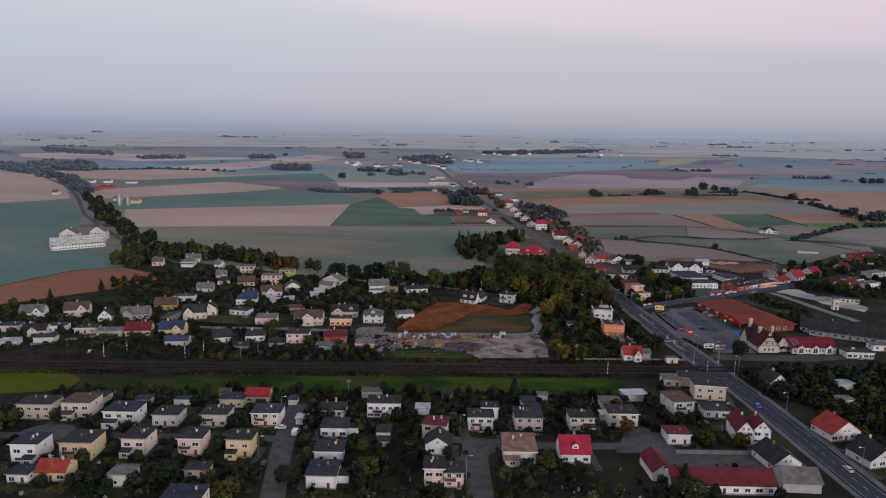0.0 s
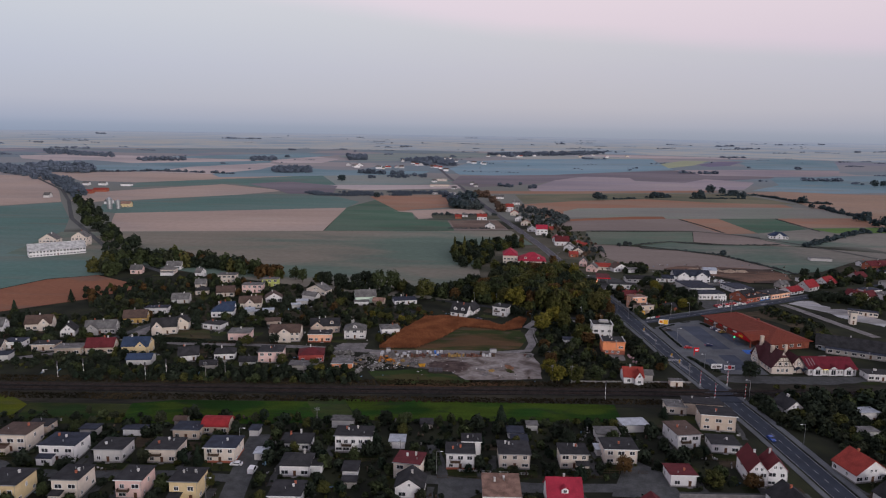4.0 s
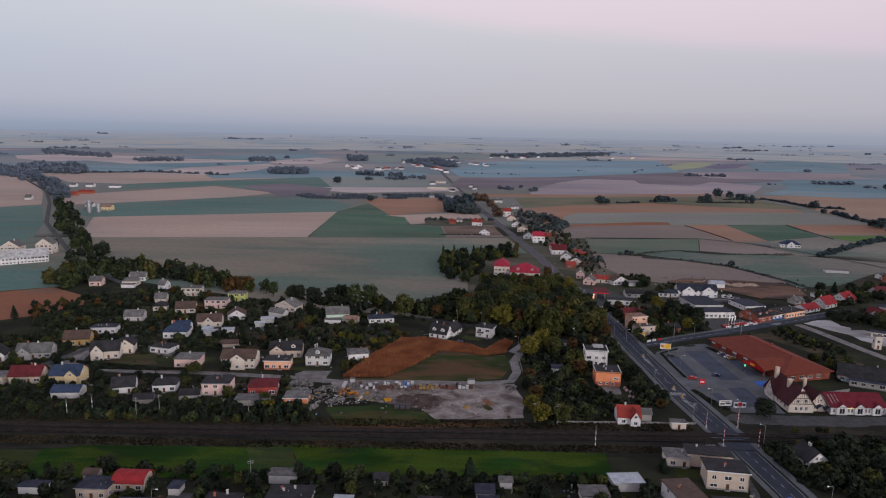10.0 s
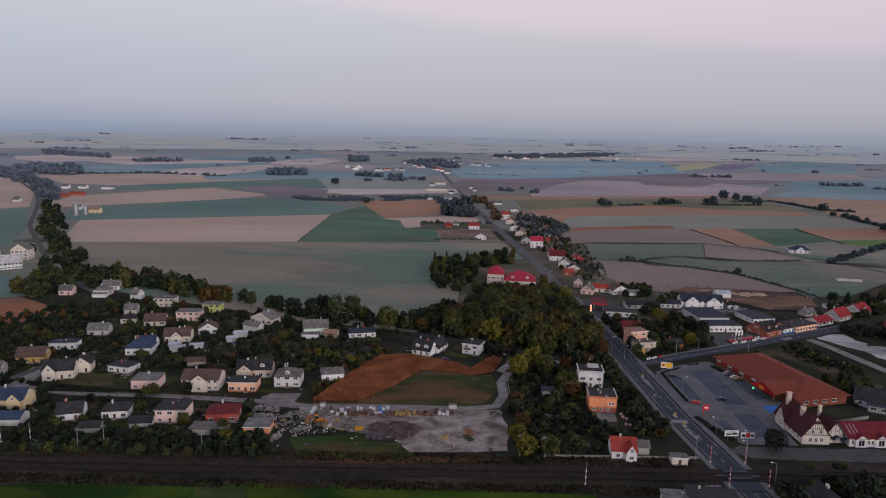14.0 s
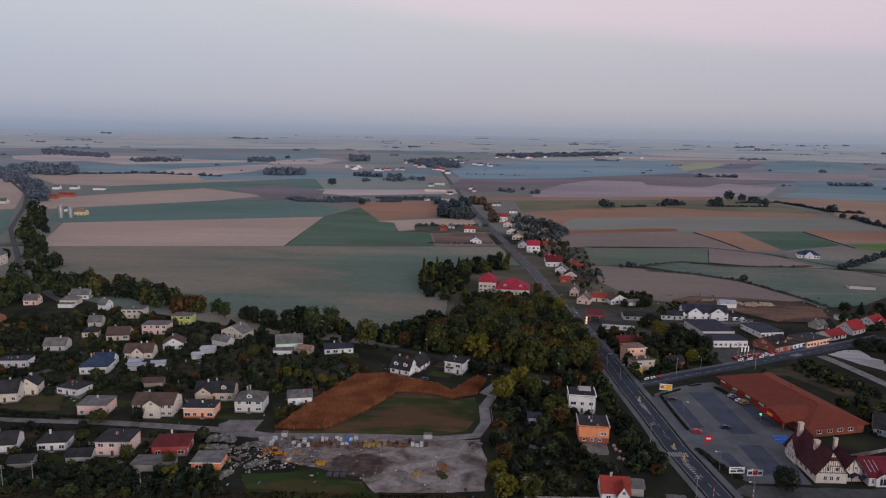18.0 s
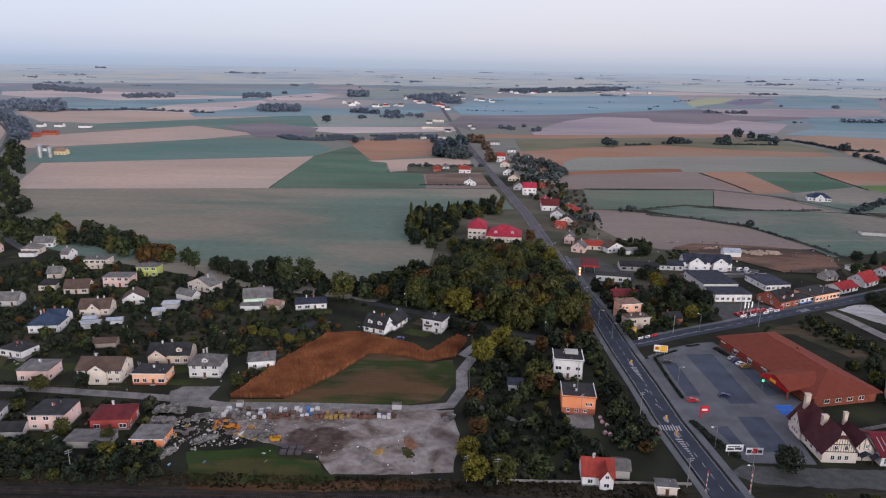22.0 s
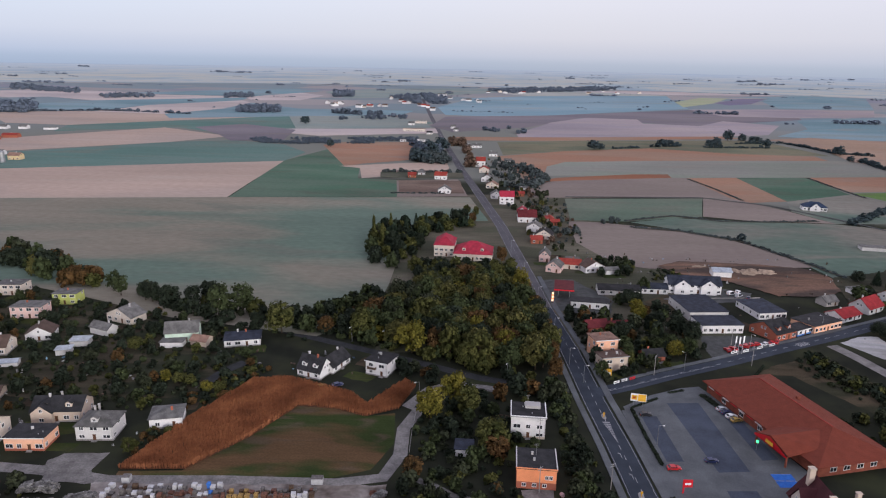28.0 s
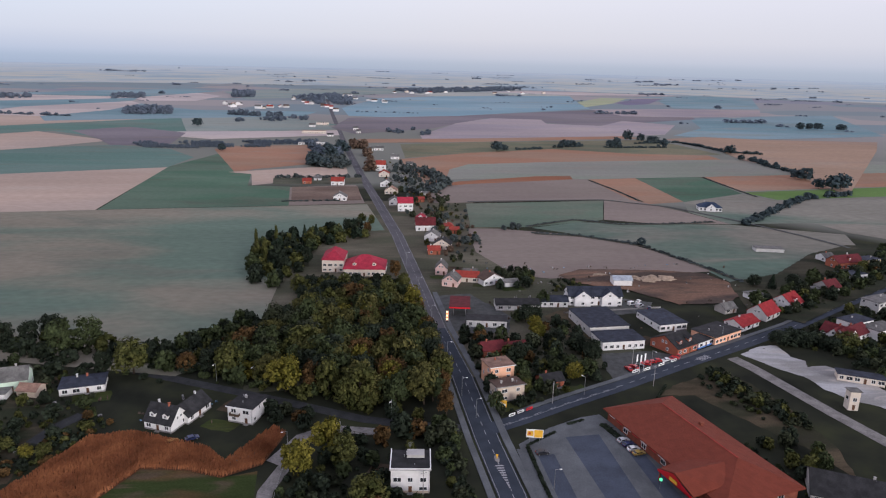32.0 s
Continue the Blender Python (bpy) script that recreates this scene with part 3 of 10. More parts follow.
        slab(bm, [(cw / 2 + o, -o, h - o * e + 0.2), (cw / 2 + o, d * 0.5 + 1.6, h - o * e + 0.2), (0, d * 0.5 + 1.6, h + rr + 0.2), (0, -o, h + rr + 0.2)], 0.2)
        part("gable_roof", bm, roofing(top), cr)
        add_window(cr, pose(0, 0, 0.95), 1.6, 1.4)
        if h + rr > 4.6:
            add_window(cr, pose(0, 0, max(3.2, h + 0.2)), 1.2, 1.2)
    return ob


# ---- plants ----
def crown_mesh(name, seed, n, spread, tall, mat, shape="round", leaf=0.55):
    """Many small tilted leaf clumps round several limbs, with gaps between them; unit: a crown about 1 wide and 'tall' high."""
    rnd = random.Random(seed)
    verts, faces = [], []
    lobes = []
    m = 18 if n < 500 or shape != "round" else 30
    lean = rnd.uniform(0, 6.28)
    for i in range(m):
        a = i * 2.4 + rnd.uniform(-0.4, 0.4)
        up = (i + 0.5) / m  # spread over a dome
        r = 0.36 * spread * math.sqrt(max(0.0, 1 - (up * 1.7 - 0.75) ** 2)) * rnd.uniform(0.65, 1.05)
        z = (0.16 + 0.66 * up + rnd.uniform(-0.04, 0.04)) * tall
        size = rnd.uniform(0.13, 0.21) * spread
        if m == 30:  # uneven boughs, fuller on one side
            size = rnd.choice((0.085, 0.11, 0.13, 0.17, 0.19)) * spread * rnd.uniform(0.85, 1.15)
            r *= 1 + 0.22 * math.cos(a - lean)
            z *= rnd.uniform(0.9, 1.1)
        if shape == "cone":
            z = (i + 0.5) / m * tall
            r, size = 0.12 * spread * (1 - z / tall), (0.42 * (1 - z / tall) + 0.05) * spread
        if shape == "column":
            z, r = (i + 0.5) / m * tall, rnd.uniform(0, 0.10)
            size = 0.22 * spread * (1 - abs(z / tall - 0.4) * 0.9)
        lobes.append((r * math.cos(a), r * math.sin(a), z, size))
    for i in range(n):
        x, y, z, s = lobes[i % len(lobes)]
        th, cz = rnd.uniform(0, 2 * math.pi), rnd.uniform(-0.75, 1)
        sr = math.sqrt(max(0, 1 - cz * cz))
        rad = s * rnd.uniform(0.5, 1.22)
        flat = 0.8 if shape == "round" else (0.45 if shape == "cone" else 1.3)
        c = Vector((x + rad * sr * math.cos(th), y + rad * sr * math.sin(th), z + rad * cz * flat))
        nrm = Vector((sr * math.cos(th), sr * math.sin(th), cz * 0.8 + 0.25)) + Vector((rnd.uniform(-1, 1), rnd.uniform(-1, 1), rnd.uniform(-1, 1))) * 0.55
        q = nrm.to_track_quat("Z", "Y")
        k = leaf * 0.1 * rnd.uniform(0.6, 1.35)
        b = len(verts)
        turn = rnd.uniform(0, 6.28)
        for j in range(4):
            an = turn + j * 1.5708
            kk = k * rnd.uniform(0.65, 1.25)
            verts.append(c + q @ Vector((kk * math.cos(an), kk * math.sin(an), rnd.uniform(-0.25, 0.25) * k)))
        faces.append((b, b + 1, b + 2, b + 3))
    me = bpy.data.meshes.new(name)
    me.from_pydata(verts, [], faces)
    me.materials.append(mat)
    return me


def trunk_mesh(seed, tall):
    rnd = random.Random(seed)
    bm = bmesh.new()
    tube(bm, 0, 0, -0.05, 0.55 * tall, 0.030, 0.018, 7)
    for i in range(5):
        a, z = i * 1.26 + rnd.uniform(-0.3, 0.3), rnd.uniform(0.22, 0.5) * tall
        r, z2 = rnd.uniform(0.2, 0.32), z + rnd.uniform(0.2, 0.34) * tall
        p, q = Vector((0, 0, z)), Vector((r * math.cos(a), r * math.sin(a), z2))
        side = (q - p).cross(Vector((0, 0, 1))).normalized() * 0.010
        up = Vector((0, 0, 0.010))
        A = [bm.verts.new(p + s) for s in (side, up, -side, -up)]
        B = [bm.verts.new(q + s * 0.4) for s in (side, up, -side, -up)]
        for j in range(4):
            bm.faces.new((A[j], A[(j + 1) % 4], B[(j + 1) % 4], B[j]))
    return mesh_of("trunk", bm, BARK)


CROWNS, TRUNKS = {}, {}
TREE_WORDS = {
    "green": "broad-leaved tree with dull green crown", "dark": "broad-leaved tree with dark dense crown", "olive": "broad-leaved tree with olive early-autumn crown",
    "yellow": "broad-leaved tree turning autumn yellow", "sage": "broad-leaved tree with grey-green crown", "moss": "broad-leaved tree with yellow-green crown", "rust": "broad-leaved tree turning rusty brown", "field": "dark blue-green tree standing in a field hedge", "conifer": "dark pointed conifer tree", "column": "slender upright poplar tree",
}


def tree(x, y, tall, wide, kind="green", group="", far=False, label=""):
    """A tree with trunk, limbs and a crown of leaf clumps."""
    COUNT[0] += 1
    rnd = random.Random(COUNT[0] * 7 + 1)
    v = rnd.randrange(4)
    key = (kind, v, far)
    if key not in CROWNS:
        shape = {"conifer": "cone", "column": "column"}.get(kind, "round")
        mat = LEAF["olive" if kind == "column" else kind]
        # the crown starts above the trunk's foot
        CROWNS[key] = crown_mesh("crown", v * 31 + len(kind) * 7 + far, 300 if far else 2000, 1.0, 1.0, mat, shape, 0.9 if far else 0.38)
        TRUNKS[v] = TRUNKS.get(v) or trunk_mesh(v, 1.0)
    ob = thing("tree", x, y, 0, rnd.uniform(0, 360), label or TREE_WORDS[kind], "tree", group)
    part("trunk", TRUNKS[v], None, ob, at=Matrix.Diagonal((tall * 0.75, tall * 0.75, tall, 1)))
    low = 0.04 if kind in ("conifer", "column") else 0.10
    part("crown", CROWNS[key], None, ob, at=Matrix.Translation((0, 0, tall * low)) @ Matrix.Diagonal((wide, wide, tall * (1 - low) * rnd.uniform(0.95, 1.08), 1)))
    return ob


BUSHES = {}


def bush(x, y, tall, wide, kind="dark", name="bush", label="", group=""):
    COUNT[0] += 1
    rnd = random.Random(COUNT[0] * 5 + 2)
    v = rnd.randrange(3)
    if (kind, v) not in BUSHES:
        BUSHES[kind, v] = crown_mesh("bush", 400 + v * 13 + len(kind), 300, 1.0, 0.9, LEAF[kind], "round", 0.8)
    ob = new(name, BUSHES[kind, v])
    ob.matrix_basis = pose(x, y, -0.1 * tall, 0, 0, rnd.uniform(0, 360)) @ Matrix.Diagonal((wide, wide, tall * 1.1, 1))
    words = {"rust": "rust-brown", "yellow": "yellowing", "olive": "olive", "sage": "grey-green", "moss": "yellow-green", "dark": "dark green", "green": "green", "conifer": "dark evergreen"}[kind]
    return tagged(ob, label or f"{words} leafy garden bush standing on grass", "bush", group)


def inside(x, y, poly):
    hit = False
    for (x0, y0), (x1, y1) in zip(poly, poly[1:] + poly[:1]):
        if (y0 > y) != (y1 > y) and x < (x1 - x0) * (y - y0) / (y1 - y0) + x0:
            hit = not hit
    return hit


def arrays(me):
    co = np.empty(len(me.vertices) * 3)
    me.vertices.foreach_get("co", co)
    return co.reshape(-1, 3)


class Wood:
    """Gathers many trees or shrubs into one object of kind stuff."""

    def __init__(self):
        self.verts, self.mats, self.kinds, self.count = [], [], [], 0

    def add(self, me, m, kind):
        co = arrays(me)
        r = np.array(m)
        self.verts.append(co @ r[:3, :3].T + r[:3, 3])
        if kind not in self.kinds:
            self.kinds.append(kind)
        self.mats += [self.kinds.index(kind)] * (len(co) // 4)

    def done(self, name, label, category):
        if not self.verts:
            return None
        co = np.concatenate(self.verts)
        me = bpy.data.meshes.new(name)
        me.from_pydata(co, [], np.arange(len(co)).reshape(-1, 4))
        for k in self.kinds:
            me.materials.append(LEAF[k])
        me.polygons.foreach_set("material_index", self.mats)
        return tagged(new(name, me), label, category, kind="stuff")


def spots(poly, gap, seed):
    rnd = random.Random(seed)
    xs, ys = [p[0] for p in poly], [p[1] for p in poly]
    y, row = min(ys), 0
    while y < max(ys):
        x = min(xs) + (row % 2) * gap / 2
        while x < max(xs):
            px, py = x + rnd.uniform(-0.45, 0.45) * gap, y + rnd.uniform(-0.45, 0.45) * gap
            if inside(px, py, poly):
                yield px, py, rnd
            x += gap
        y += gap * 0.87
        row += 1


MASS = {}


def mass_mesh(kind, v, n, leaf):
    key = (kind, v, n)
    if key not in MASS:
        MASS[key] = crown_mesh("clumps", 900 + v * 17 + n, n, 1.0, 1.0, LEAF[kind], "round", leaf)
    return MASS[key]


def grove(poly, gap, low, high, kinds, seed, shrub=False, label="", name=""):
    """Trees or shrubs that stand too thick or too far to be told apart, as one object."""
    wood = Wood()
    mx, my = sum(p[0] for p in poly) / len(poly), sum(p[1] for p in poly) / len(poly)
    remote = math.hypot(mx, my - 200) > 900
    for x, y, rnd in spots(poly, gap * (0.8 if remote else 1), seed):
        t, k = rnd.uniform(low, high) * (rnd.uniform(0.6, 1.05) if remote else 1), rnd.choice(kinds)
        if remote and noise.noise((x / 45, y / 45, seed)) < -0.12:
            continue
        if not clear(x, y, t * 0.12):
            continue
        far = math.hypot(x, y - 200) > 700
        # painted haze: swaps in paler, bluer leaf colours with distance
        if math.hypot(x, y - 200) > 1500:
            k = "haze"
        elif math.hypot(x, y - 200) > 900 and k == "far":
            k = "distant_haze"
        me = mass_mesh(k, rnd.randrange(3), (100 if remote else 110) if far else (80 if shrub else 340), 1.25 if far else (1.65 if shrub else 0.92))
        wide = t * rnd.uniform(0.75, 1.1) * (1.35 if shrub or remote else 1.0)
        wood.add(me, pose(x, y, -0.06 * t, 0, 0, rnd.uniform(0, 360)) @ Matrix.Diagonal((wide, wide, t * 1.05, 1)), k)
    return wood.done(name or ("shrubs" if shrub else "woodland"), label or ("dark uneven line of shrubs" if shrub else "dense dark stand of leafy trees"), "shrubs" if shrub else "trees")


def plant(poly, gap, low, high, kinds, seed, shrub=0.0, far=False, group="", margin=1.0, ratio=0.8):
    """Trees, or shrubs for that share of them, at uneven spacing over a plot, clear of houses and lanes."""
    for px, py, rnd in spots(poly, gap, seed):
        k, t, s = rnd.choice(kinds), rnd.uniform(low, high), rnd.random()
        wide = t * ratio * rnd.uniform(0.8, 1.15)
        if s < shrub:
            t, wide = t * 0.42, t * 0.55
            if clear(px, py, wide * 0.3):
                bush(px, py, t, wide, k)
        elif clear(px, py, margin):
            tree(px, py, t, wide * (0.7 if k == "conifer" else 1), k, group, far)

# ---- fields ----
sheet('field', [(130, 1275), (241, 1311), (577, 1383), (600, 1187), (463, 1183), (357, 1236), (222, 1180), (131, 1123)], 0.056, earth('rough_meadow', (0.120, 0.128, 0.086), (0.155, 0.145, 0.096), 0.02, 0.1, 0.18), 'rough olive meadow', 'field')
sheet('field', [(122, 1110), (222, 1180), (357, 1236), (466, 1190), (575, 1183), (571, 1137), (206, 1065), (178, 1005), (165, 947), (144, 922)], 0.062, earth('dry_stubble', (0.272, 0.152, 0.102), (0.262, 0.172, 0.122), 0.01, 0.08, 0.13), 'ochre stubble field', 'field')
sheet('field', [(167, 955), (179, 1028), (207, 1070), (321, 1098), (571, 1137), (1038, 1131), (1000, 1066), (327, 965), (191, 962)], 0.068, earth('pale_meadow', (0.209, 0.211, 0.185), (0.194, 0.211, 0.174), 0.012, 0.08, 0.13), 'pale grey-green meadow', 'field')
sheet('field', [(180, 945), (271, 981), (313, 987), (310, 963), (187, 928), (142, 905)], 0.074, earth('ploughed', (0.215, 0.095, 0.057), (0.240, 0.110, 0.066), 0.015, 0.12, 0.14), 'rust-brown ploughed field', 'field')
sheet('field', [(139, 904), (187, 928), (310, 963), (327, 962), (334, 849), (173, 832), (144, 829)], 0.080, earth('bare_soil', (0.185, 0.153, 0.136), (0.205, 0.172, 0.150), 0.012, 0.08, 0.12), 'grey-brown bare soil field', 'field')
sheet('field', [(327, 962), (385, 973), (381, 838), (333, 825)], 0.086, earth('dry_stubble', (0.272, 0.152, 0.102), (0.262, 0.172, 0.122), 0.01, 0.08, 0.13), 'ochre stubble field', 'field')
sheet('field', [(385, 973), (468, 985), (463, 882), (381, 838)], 0.092, earth('green_crop', (0.066, 0.122, 0.083), (0.092, 0.136, 0.100), 0.012, 0.10, 0.16), 'dark green crop field', 'field')
sheet('field', [(468, 985), (1006, 1071), (947, 978), (467, 895)], 0.098, earth('dry_stubble', (0.272, 0.152, 0.102), (0.262, 0.172, 0.122), 0.01, 0.08, 0.13), 'ochre stubble field', 'field')
sheet('field', [(467, 889), (886, 967), (942, 974), (888, 913), (481, 850)], 0.104, earth('fresh_crop', (0.098, 0.165, 0.050), None, 0.02, 0.1, 0.15), 'fresh bright green crop field', 'field')
sheet('field', [(380, 836), (462, 879), (479, 847), (884, 910), (510, 755), (379, 747), (364, 792)], 0.110, earth('patchy_meadow', (0.190, 0.182, 0.154), (0.096, 0.138, 0.110), 0.009, 0.05, 0.20), 'patchy green and grey meadow', 'field')
sheet('field', [(305, 843), (333, 846), (361, 794), (379, 747), (313, 750), (278, 763)], 0.116, earth('bare_soil', (0.185, 0.153, 0.136), (0.205, 0.172, 0.150), 0.012, 0.08, 0.12), 'grey-brown bare soil field', 'field')
sheet('field', [(172, 827), (304, 843), (277, 762), (209, 737), (164, 738)], 0.122, earth('faded_crop', (0.096, 0.132, 0.098), (0.128, 0.144, 0.112), 0.012, 0.10, 0.16), 'faded green crop field', 'field')
sheet('field', [(211, 735), (254, 754), (312, 748), (378, 745), (454, 712), (413, 623), (339.3, 573.6), (301.7, 585.4), (296.7, 622.1), (276, 688), (235, 718)], 0.128, earth('patchy_meadow', (0.190, 0.182, 0.154), (0.096, 0.138, 0.110), 0.009, 0.05, 0.20), 'patchy green and grey meadow', 'field')
sheet('field', [(161, 733), (186, 732), (230, 716), (271, 687), (291, 650), (299.1, 619.9), (246.6, 611.6), (193.5, 608.1), (177.4, 613.9), (167.5, 636.1), (157.6, 666.8)], 0.134, earth('bare_soil', (0.185, 0.153, 0.136), (0.205, 0.172, 0.150), 0.012, 0.08, 0.12), 'grey-brown bare soil field', 'field')
sheet('field', [(-937, 1632), (-657, 1776), (-442, 1740), (-265, 1719), (-316, 1685), (-624, 1400), (-751, 1419)], 0.140, earth('stubble', (0.375, 0.289, 0.237), (0.336, 0.271, 0.233), 0.008, 0.06, 0.13), 'pale tan stubble field', 'field')
sheet('field', [(-589, 1296), (-624, 1400), (-316, 1685), (-125, 1754), (19, 1591), (-78, 1426), (-299, 1302), (-425, 1398)], 0.146, earth('winter_crop', (0.094, 0.165, 0.143), (0.119, 0.176, 0.155), 0.01, 0.08, 0.14), 'teal-green winter crop field', 'field')
sheet('field', [(-609, 1185), (-447, 1393), (-293, 1278), (-352, 1188), (-529, 1046), (-570, 1056)], 0.152, earth('stubble', (0.375, 0.289, 0.237), (0.336, 0.271, 0.233), 0.008, 0.06, 0.13), 'pale tan stubble field', 'field')
sheet('field', [(-509, 1041), (-352, 1188), (-271, 1225), (-184, 1187), (-134, 1109), (-142, 1025), (-434, 920), (-466, 935)], 0.158, earth('winter_crop', (0.094, 0.165, 0.143), (0.119, 0.176, 0.155), 0.01, 0.08, 0.14), 'teal-green winter crop field', 'field')
sheet('field', [(-142, 1031), (-107, 1162), (-61, 988), (-43, 986), (-34, 912), (8, 907), (17, 816), (-133, 798)], 0.164, earth('green_crop', (0.066, 0.122, 0.083), (0.092, 0.136, 0.100), 0.012, 0.10, 0.16), 'dark green crop field', 'field')
sheet('field', [(-127, 1191), (-111, 1230), (14, 1253), (25, 1068), (-45, 1017), (-60, 988)], 0.170, earth('dry_stubble', (0.272, 0.152, 0.102), (0.262, 0.172, 0.122), 0.01, 0.08, 0.13), 'ochre stubble field', 'field')
sheet('field', [(-69, 995), (56, 1052), (63, 976), (-30, 913), (-42, 982)], 0.176, earth('stubble', (0.375, 0.289, 0.237), (0.336, 0.271, 0.233), 0.008, 0.06, 0.13), 'pale tan stubble field', 'field')
sheet('field', [(8, 904), (72, 919), (82, 827), (17, 816)], 0.182, earth('bare_soil', (0.185, 0.153, 0.136), (0.205, 0.172, 0.150), 0.012, 0.08, 0.12), 'grey-brown bare soil field', 'field')
sheet('field', [(-434, 920), (-142, 1025), (-134, 790), (-366, 763)], 0.188, earth('stubble', (0.375, 0.289, 0.237), (0.336, 0.271, 0.233), 0.008, 0.06, 0.13), 'pale tan stubble field', 'field')
sheet('field', [(-774, 891), (-1002, 1533), (-868, 1510), (-661, 1186), (-574, 1039), (-636, 966)], 0.194, earth('stubble', (0.375, 0.289, 0.237), (0.336, 0.271, 0.233), 0.008, 0.06, 0.13), 'pale tan stubble field', 'field')
sheet('field', [(-808, 887), (-631, 960), (-569, 1031), (-463, 862), (-395, 726), (-303.6, 630.2), (-261.0, 549.3), (-295.4, 530.8), (-318.9, 476.1), (-383.9, 432.6)], 0.200, earth('winter_crop', (0.094, 0.165, 0.143), (0.119, 0.176, 0.155), 0.01, 0.08, 0.14), 'teal-green winter crop field', 'field')
sheet('field', [(-336.6, 377.0), (-382.7, 431.2), (-317.8, 474.4), (-294.3, 528.8), (-264.4, 546.7), (-211.1, 512.4), (-235.2, 471.6), (-285.6, 424.5)], 0.206, earth('ploughed', (0.215, 0.095, 0.057), (0.240, 0.110, 0.066), 0.015, 0.12, 0.14), 'rust-brown ploughed field', 'field')
sheet('field', [(-390, 628), (-413, 757), (-133, 797), (84, 822), (98, 727), (43, 721), (37.3, 678.9), (36.8, 568.2), (34.2, 515.0), (12.0, 487.8), (-63.0, 506.0), (-118.1, 530.8), (-178.4, 553.9), (-257.4, 592.8)], 0.212, earth('greygreen', (0.110, 0.152, 0.121), (0.196, 0.178, 0.141), 0.008, 0.07, 0.17), 'grey-green sown field', 'field')
sheet('field', [(453, 750), (539, 778), (1122, 799), (666, 682), (477, 698), (460, 717)], 0.218, earth('patchy_meadow', (0.190, 0.182, 0.154), (0.096, 0.138, 0.110), 0.009, 0.05, 0.20), 'patchy green and grey meadow', 'field')
# distant fields: most have haze mixed into their base colour, paler and bluer
sheet('field', [(544, 3289), (808, 3469), (1036, 3470), (1457, 3305), (1740, 3156), (1749, 3151), (1529, 3271), (1254, 3209), (918, 3124)], 0.224, earth('hazed_stubble', (0.427, 0.366, 0.348), (0.376, 0.338, 0.334), 0.006, 0.05, 0.12), 'tan stubble field in the distance paled by painted haze', 'field')
sheet('field', [(6, 2068), (107, 2587), (321, 2792), (564, 2980), (887, 3015), (761, 2444), (724, 2214), (452, 1999), (287, 1857), (147, 1784), (34, 1806)], 0.230, earth('hazed_green_crop', (0.171, 0.271, 0.316), (0.203, 0.287, 0.325), 0.006, 0.05, 0.12), 'green crop field in the distance with pale blue haze painted in', 'field')
sheet('field', [(215, 2982), (464, 3254), (709, 3247), (938, 3035), (556, 2930), (321, 2792)], 0.236, earth('hazed_pasture', (0.291, 0.316, 0.291), (0.331, 0.339, 0.31), 0.006, 0.05, 0.12), 'pale olive pasture in the distance', 'field')
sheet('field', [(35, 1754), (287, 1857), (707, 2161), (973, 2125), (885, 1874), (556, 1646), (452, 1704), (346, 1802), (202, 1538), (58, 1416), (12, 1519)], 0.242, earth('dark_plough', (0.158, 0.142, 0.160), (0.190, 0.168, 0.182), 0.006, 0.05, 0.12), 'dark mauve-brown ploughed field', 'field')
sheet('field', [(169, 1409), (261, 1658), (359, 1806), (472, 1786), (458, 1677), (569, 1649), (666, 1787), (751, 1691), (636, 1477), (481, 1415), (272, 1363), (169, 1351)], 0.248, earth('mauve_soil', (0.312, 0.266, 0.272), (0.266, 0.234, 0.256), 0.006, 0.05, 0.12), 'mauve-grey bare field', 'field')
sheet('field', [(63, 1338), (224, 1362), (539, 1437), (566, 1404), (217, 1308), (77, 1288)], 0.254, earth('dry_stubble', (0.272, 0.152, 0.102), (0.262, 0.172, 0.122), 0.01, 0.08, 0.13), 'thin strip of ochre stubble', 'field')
sheet('field', [(1162, 3030), (1529, 3270), (1749, 3151), (1323, 2343), (1021, 2304), (1137, 2702), (1278, 2986)], 0.260, earth('hazed_teal_crop', (0.142, 0.228, 0.254), (0.182, 0.257, 0.283), 0.006, 0.05, 0.12), 'teal-green crop field in the distance with blue haze painted in', 'field')
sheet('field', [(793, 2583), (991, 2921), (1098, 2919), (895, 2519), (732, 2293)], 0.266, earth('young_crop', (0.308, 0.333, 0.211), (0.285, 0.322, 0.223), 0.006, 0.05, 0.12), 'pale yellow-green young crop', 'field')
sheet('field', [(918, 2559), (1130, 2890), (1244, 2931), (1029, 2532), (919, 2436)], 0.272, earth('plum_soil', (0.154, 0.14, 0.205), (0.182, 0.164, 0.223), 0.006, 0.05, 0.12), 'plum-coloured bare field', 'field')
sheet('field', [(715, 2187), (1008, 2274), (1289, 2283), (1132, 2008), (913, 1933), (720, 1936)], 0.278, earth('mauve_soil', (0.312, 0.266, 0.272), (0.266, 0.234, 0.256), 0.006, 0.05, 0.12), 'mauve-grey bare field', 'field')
sheet('field', [(862, 1852), (1132, 2008), (1400, 2100), (1100, 1500), (793, 1413), (708, 1414), (644, 1458), (777, 1620)], 0.284, earth('hazed_teal_crop', (0.142, 0.228, 0.254), (0.182, 0.257, 0.283), 0.006, 0.05, 0.12), 'teal-green crop field in the distance with blue haze painted in', 'field')
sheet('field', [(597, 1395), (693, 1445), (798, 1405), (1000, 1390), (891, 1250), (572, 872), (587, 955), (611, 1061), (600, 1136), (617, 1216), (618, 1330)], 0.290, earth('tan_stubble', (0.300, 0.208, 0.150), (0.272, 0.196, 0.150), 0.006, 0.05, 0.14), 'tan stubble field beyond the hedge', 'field')
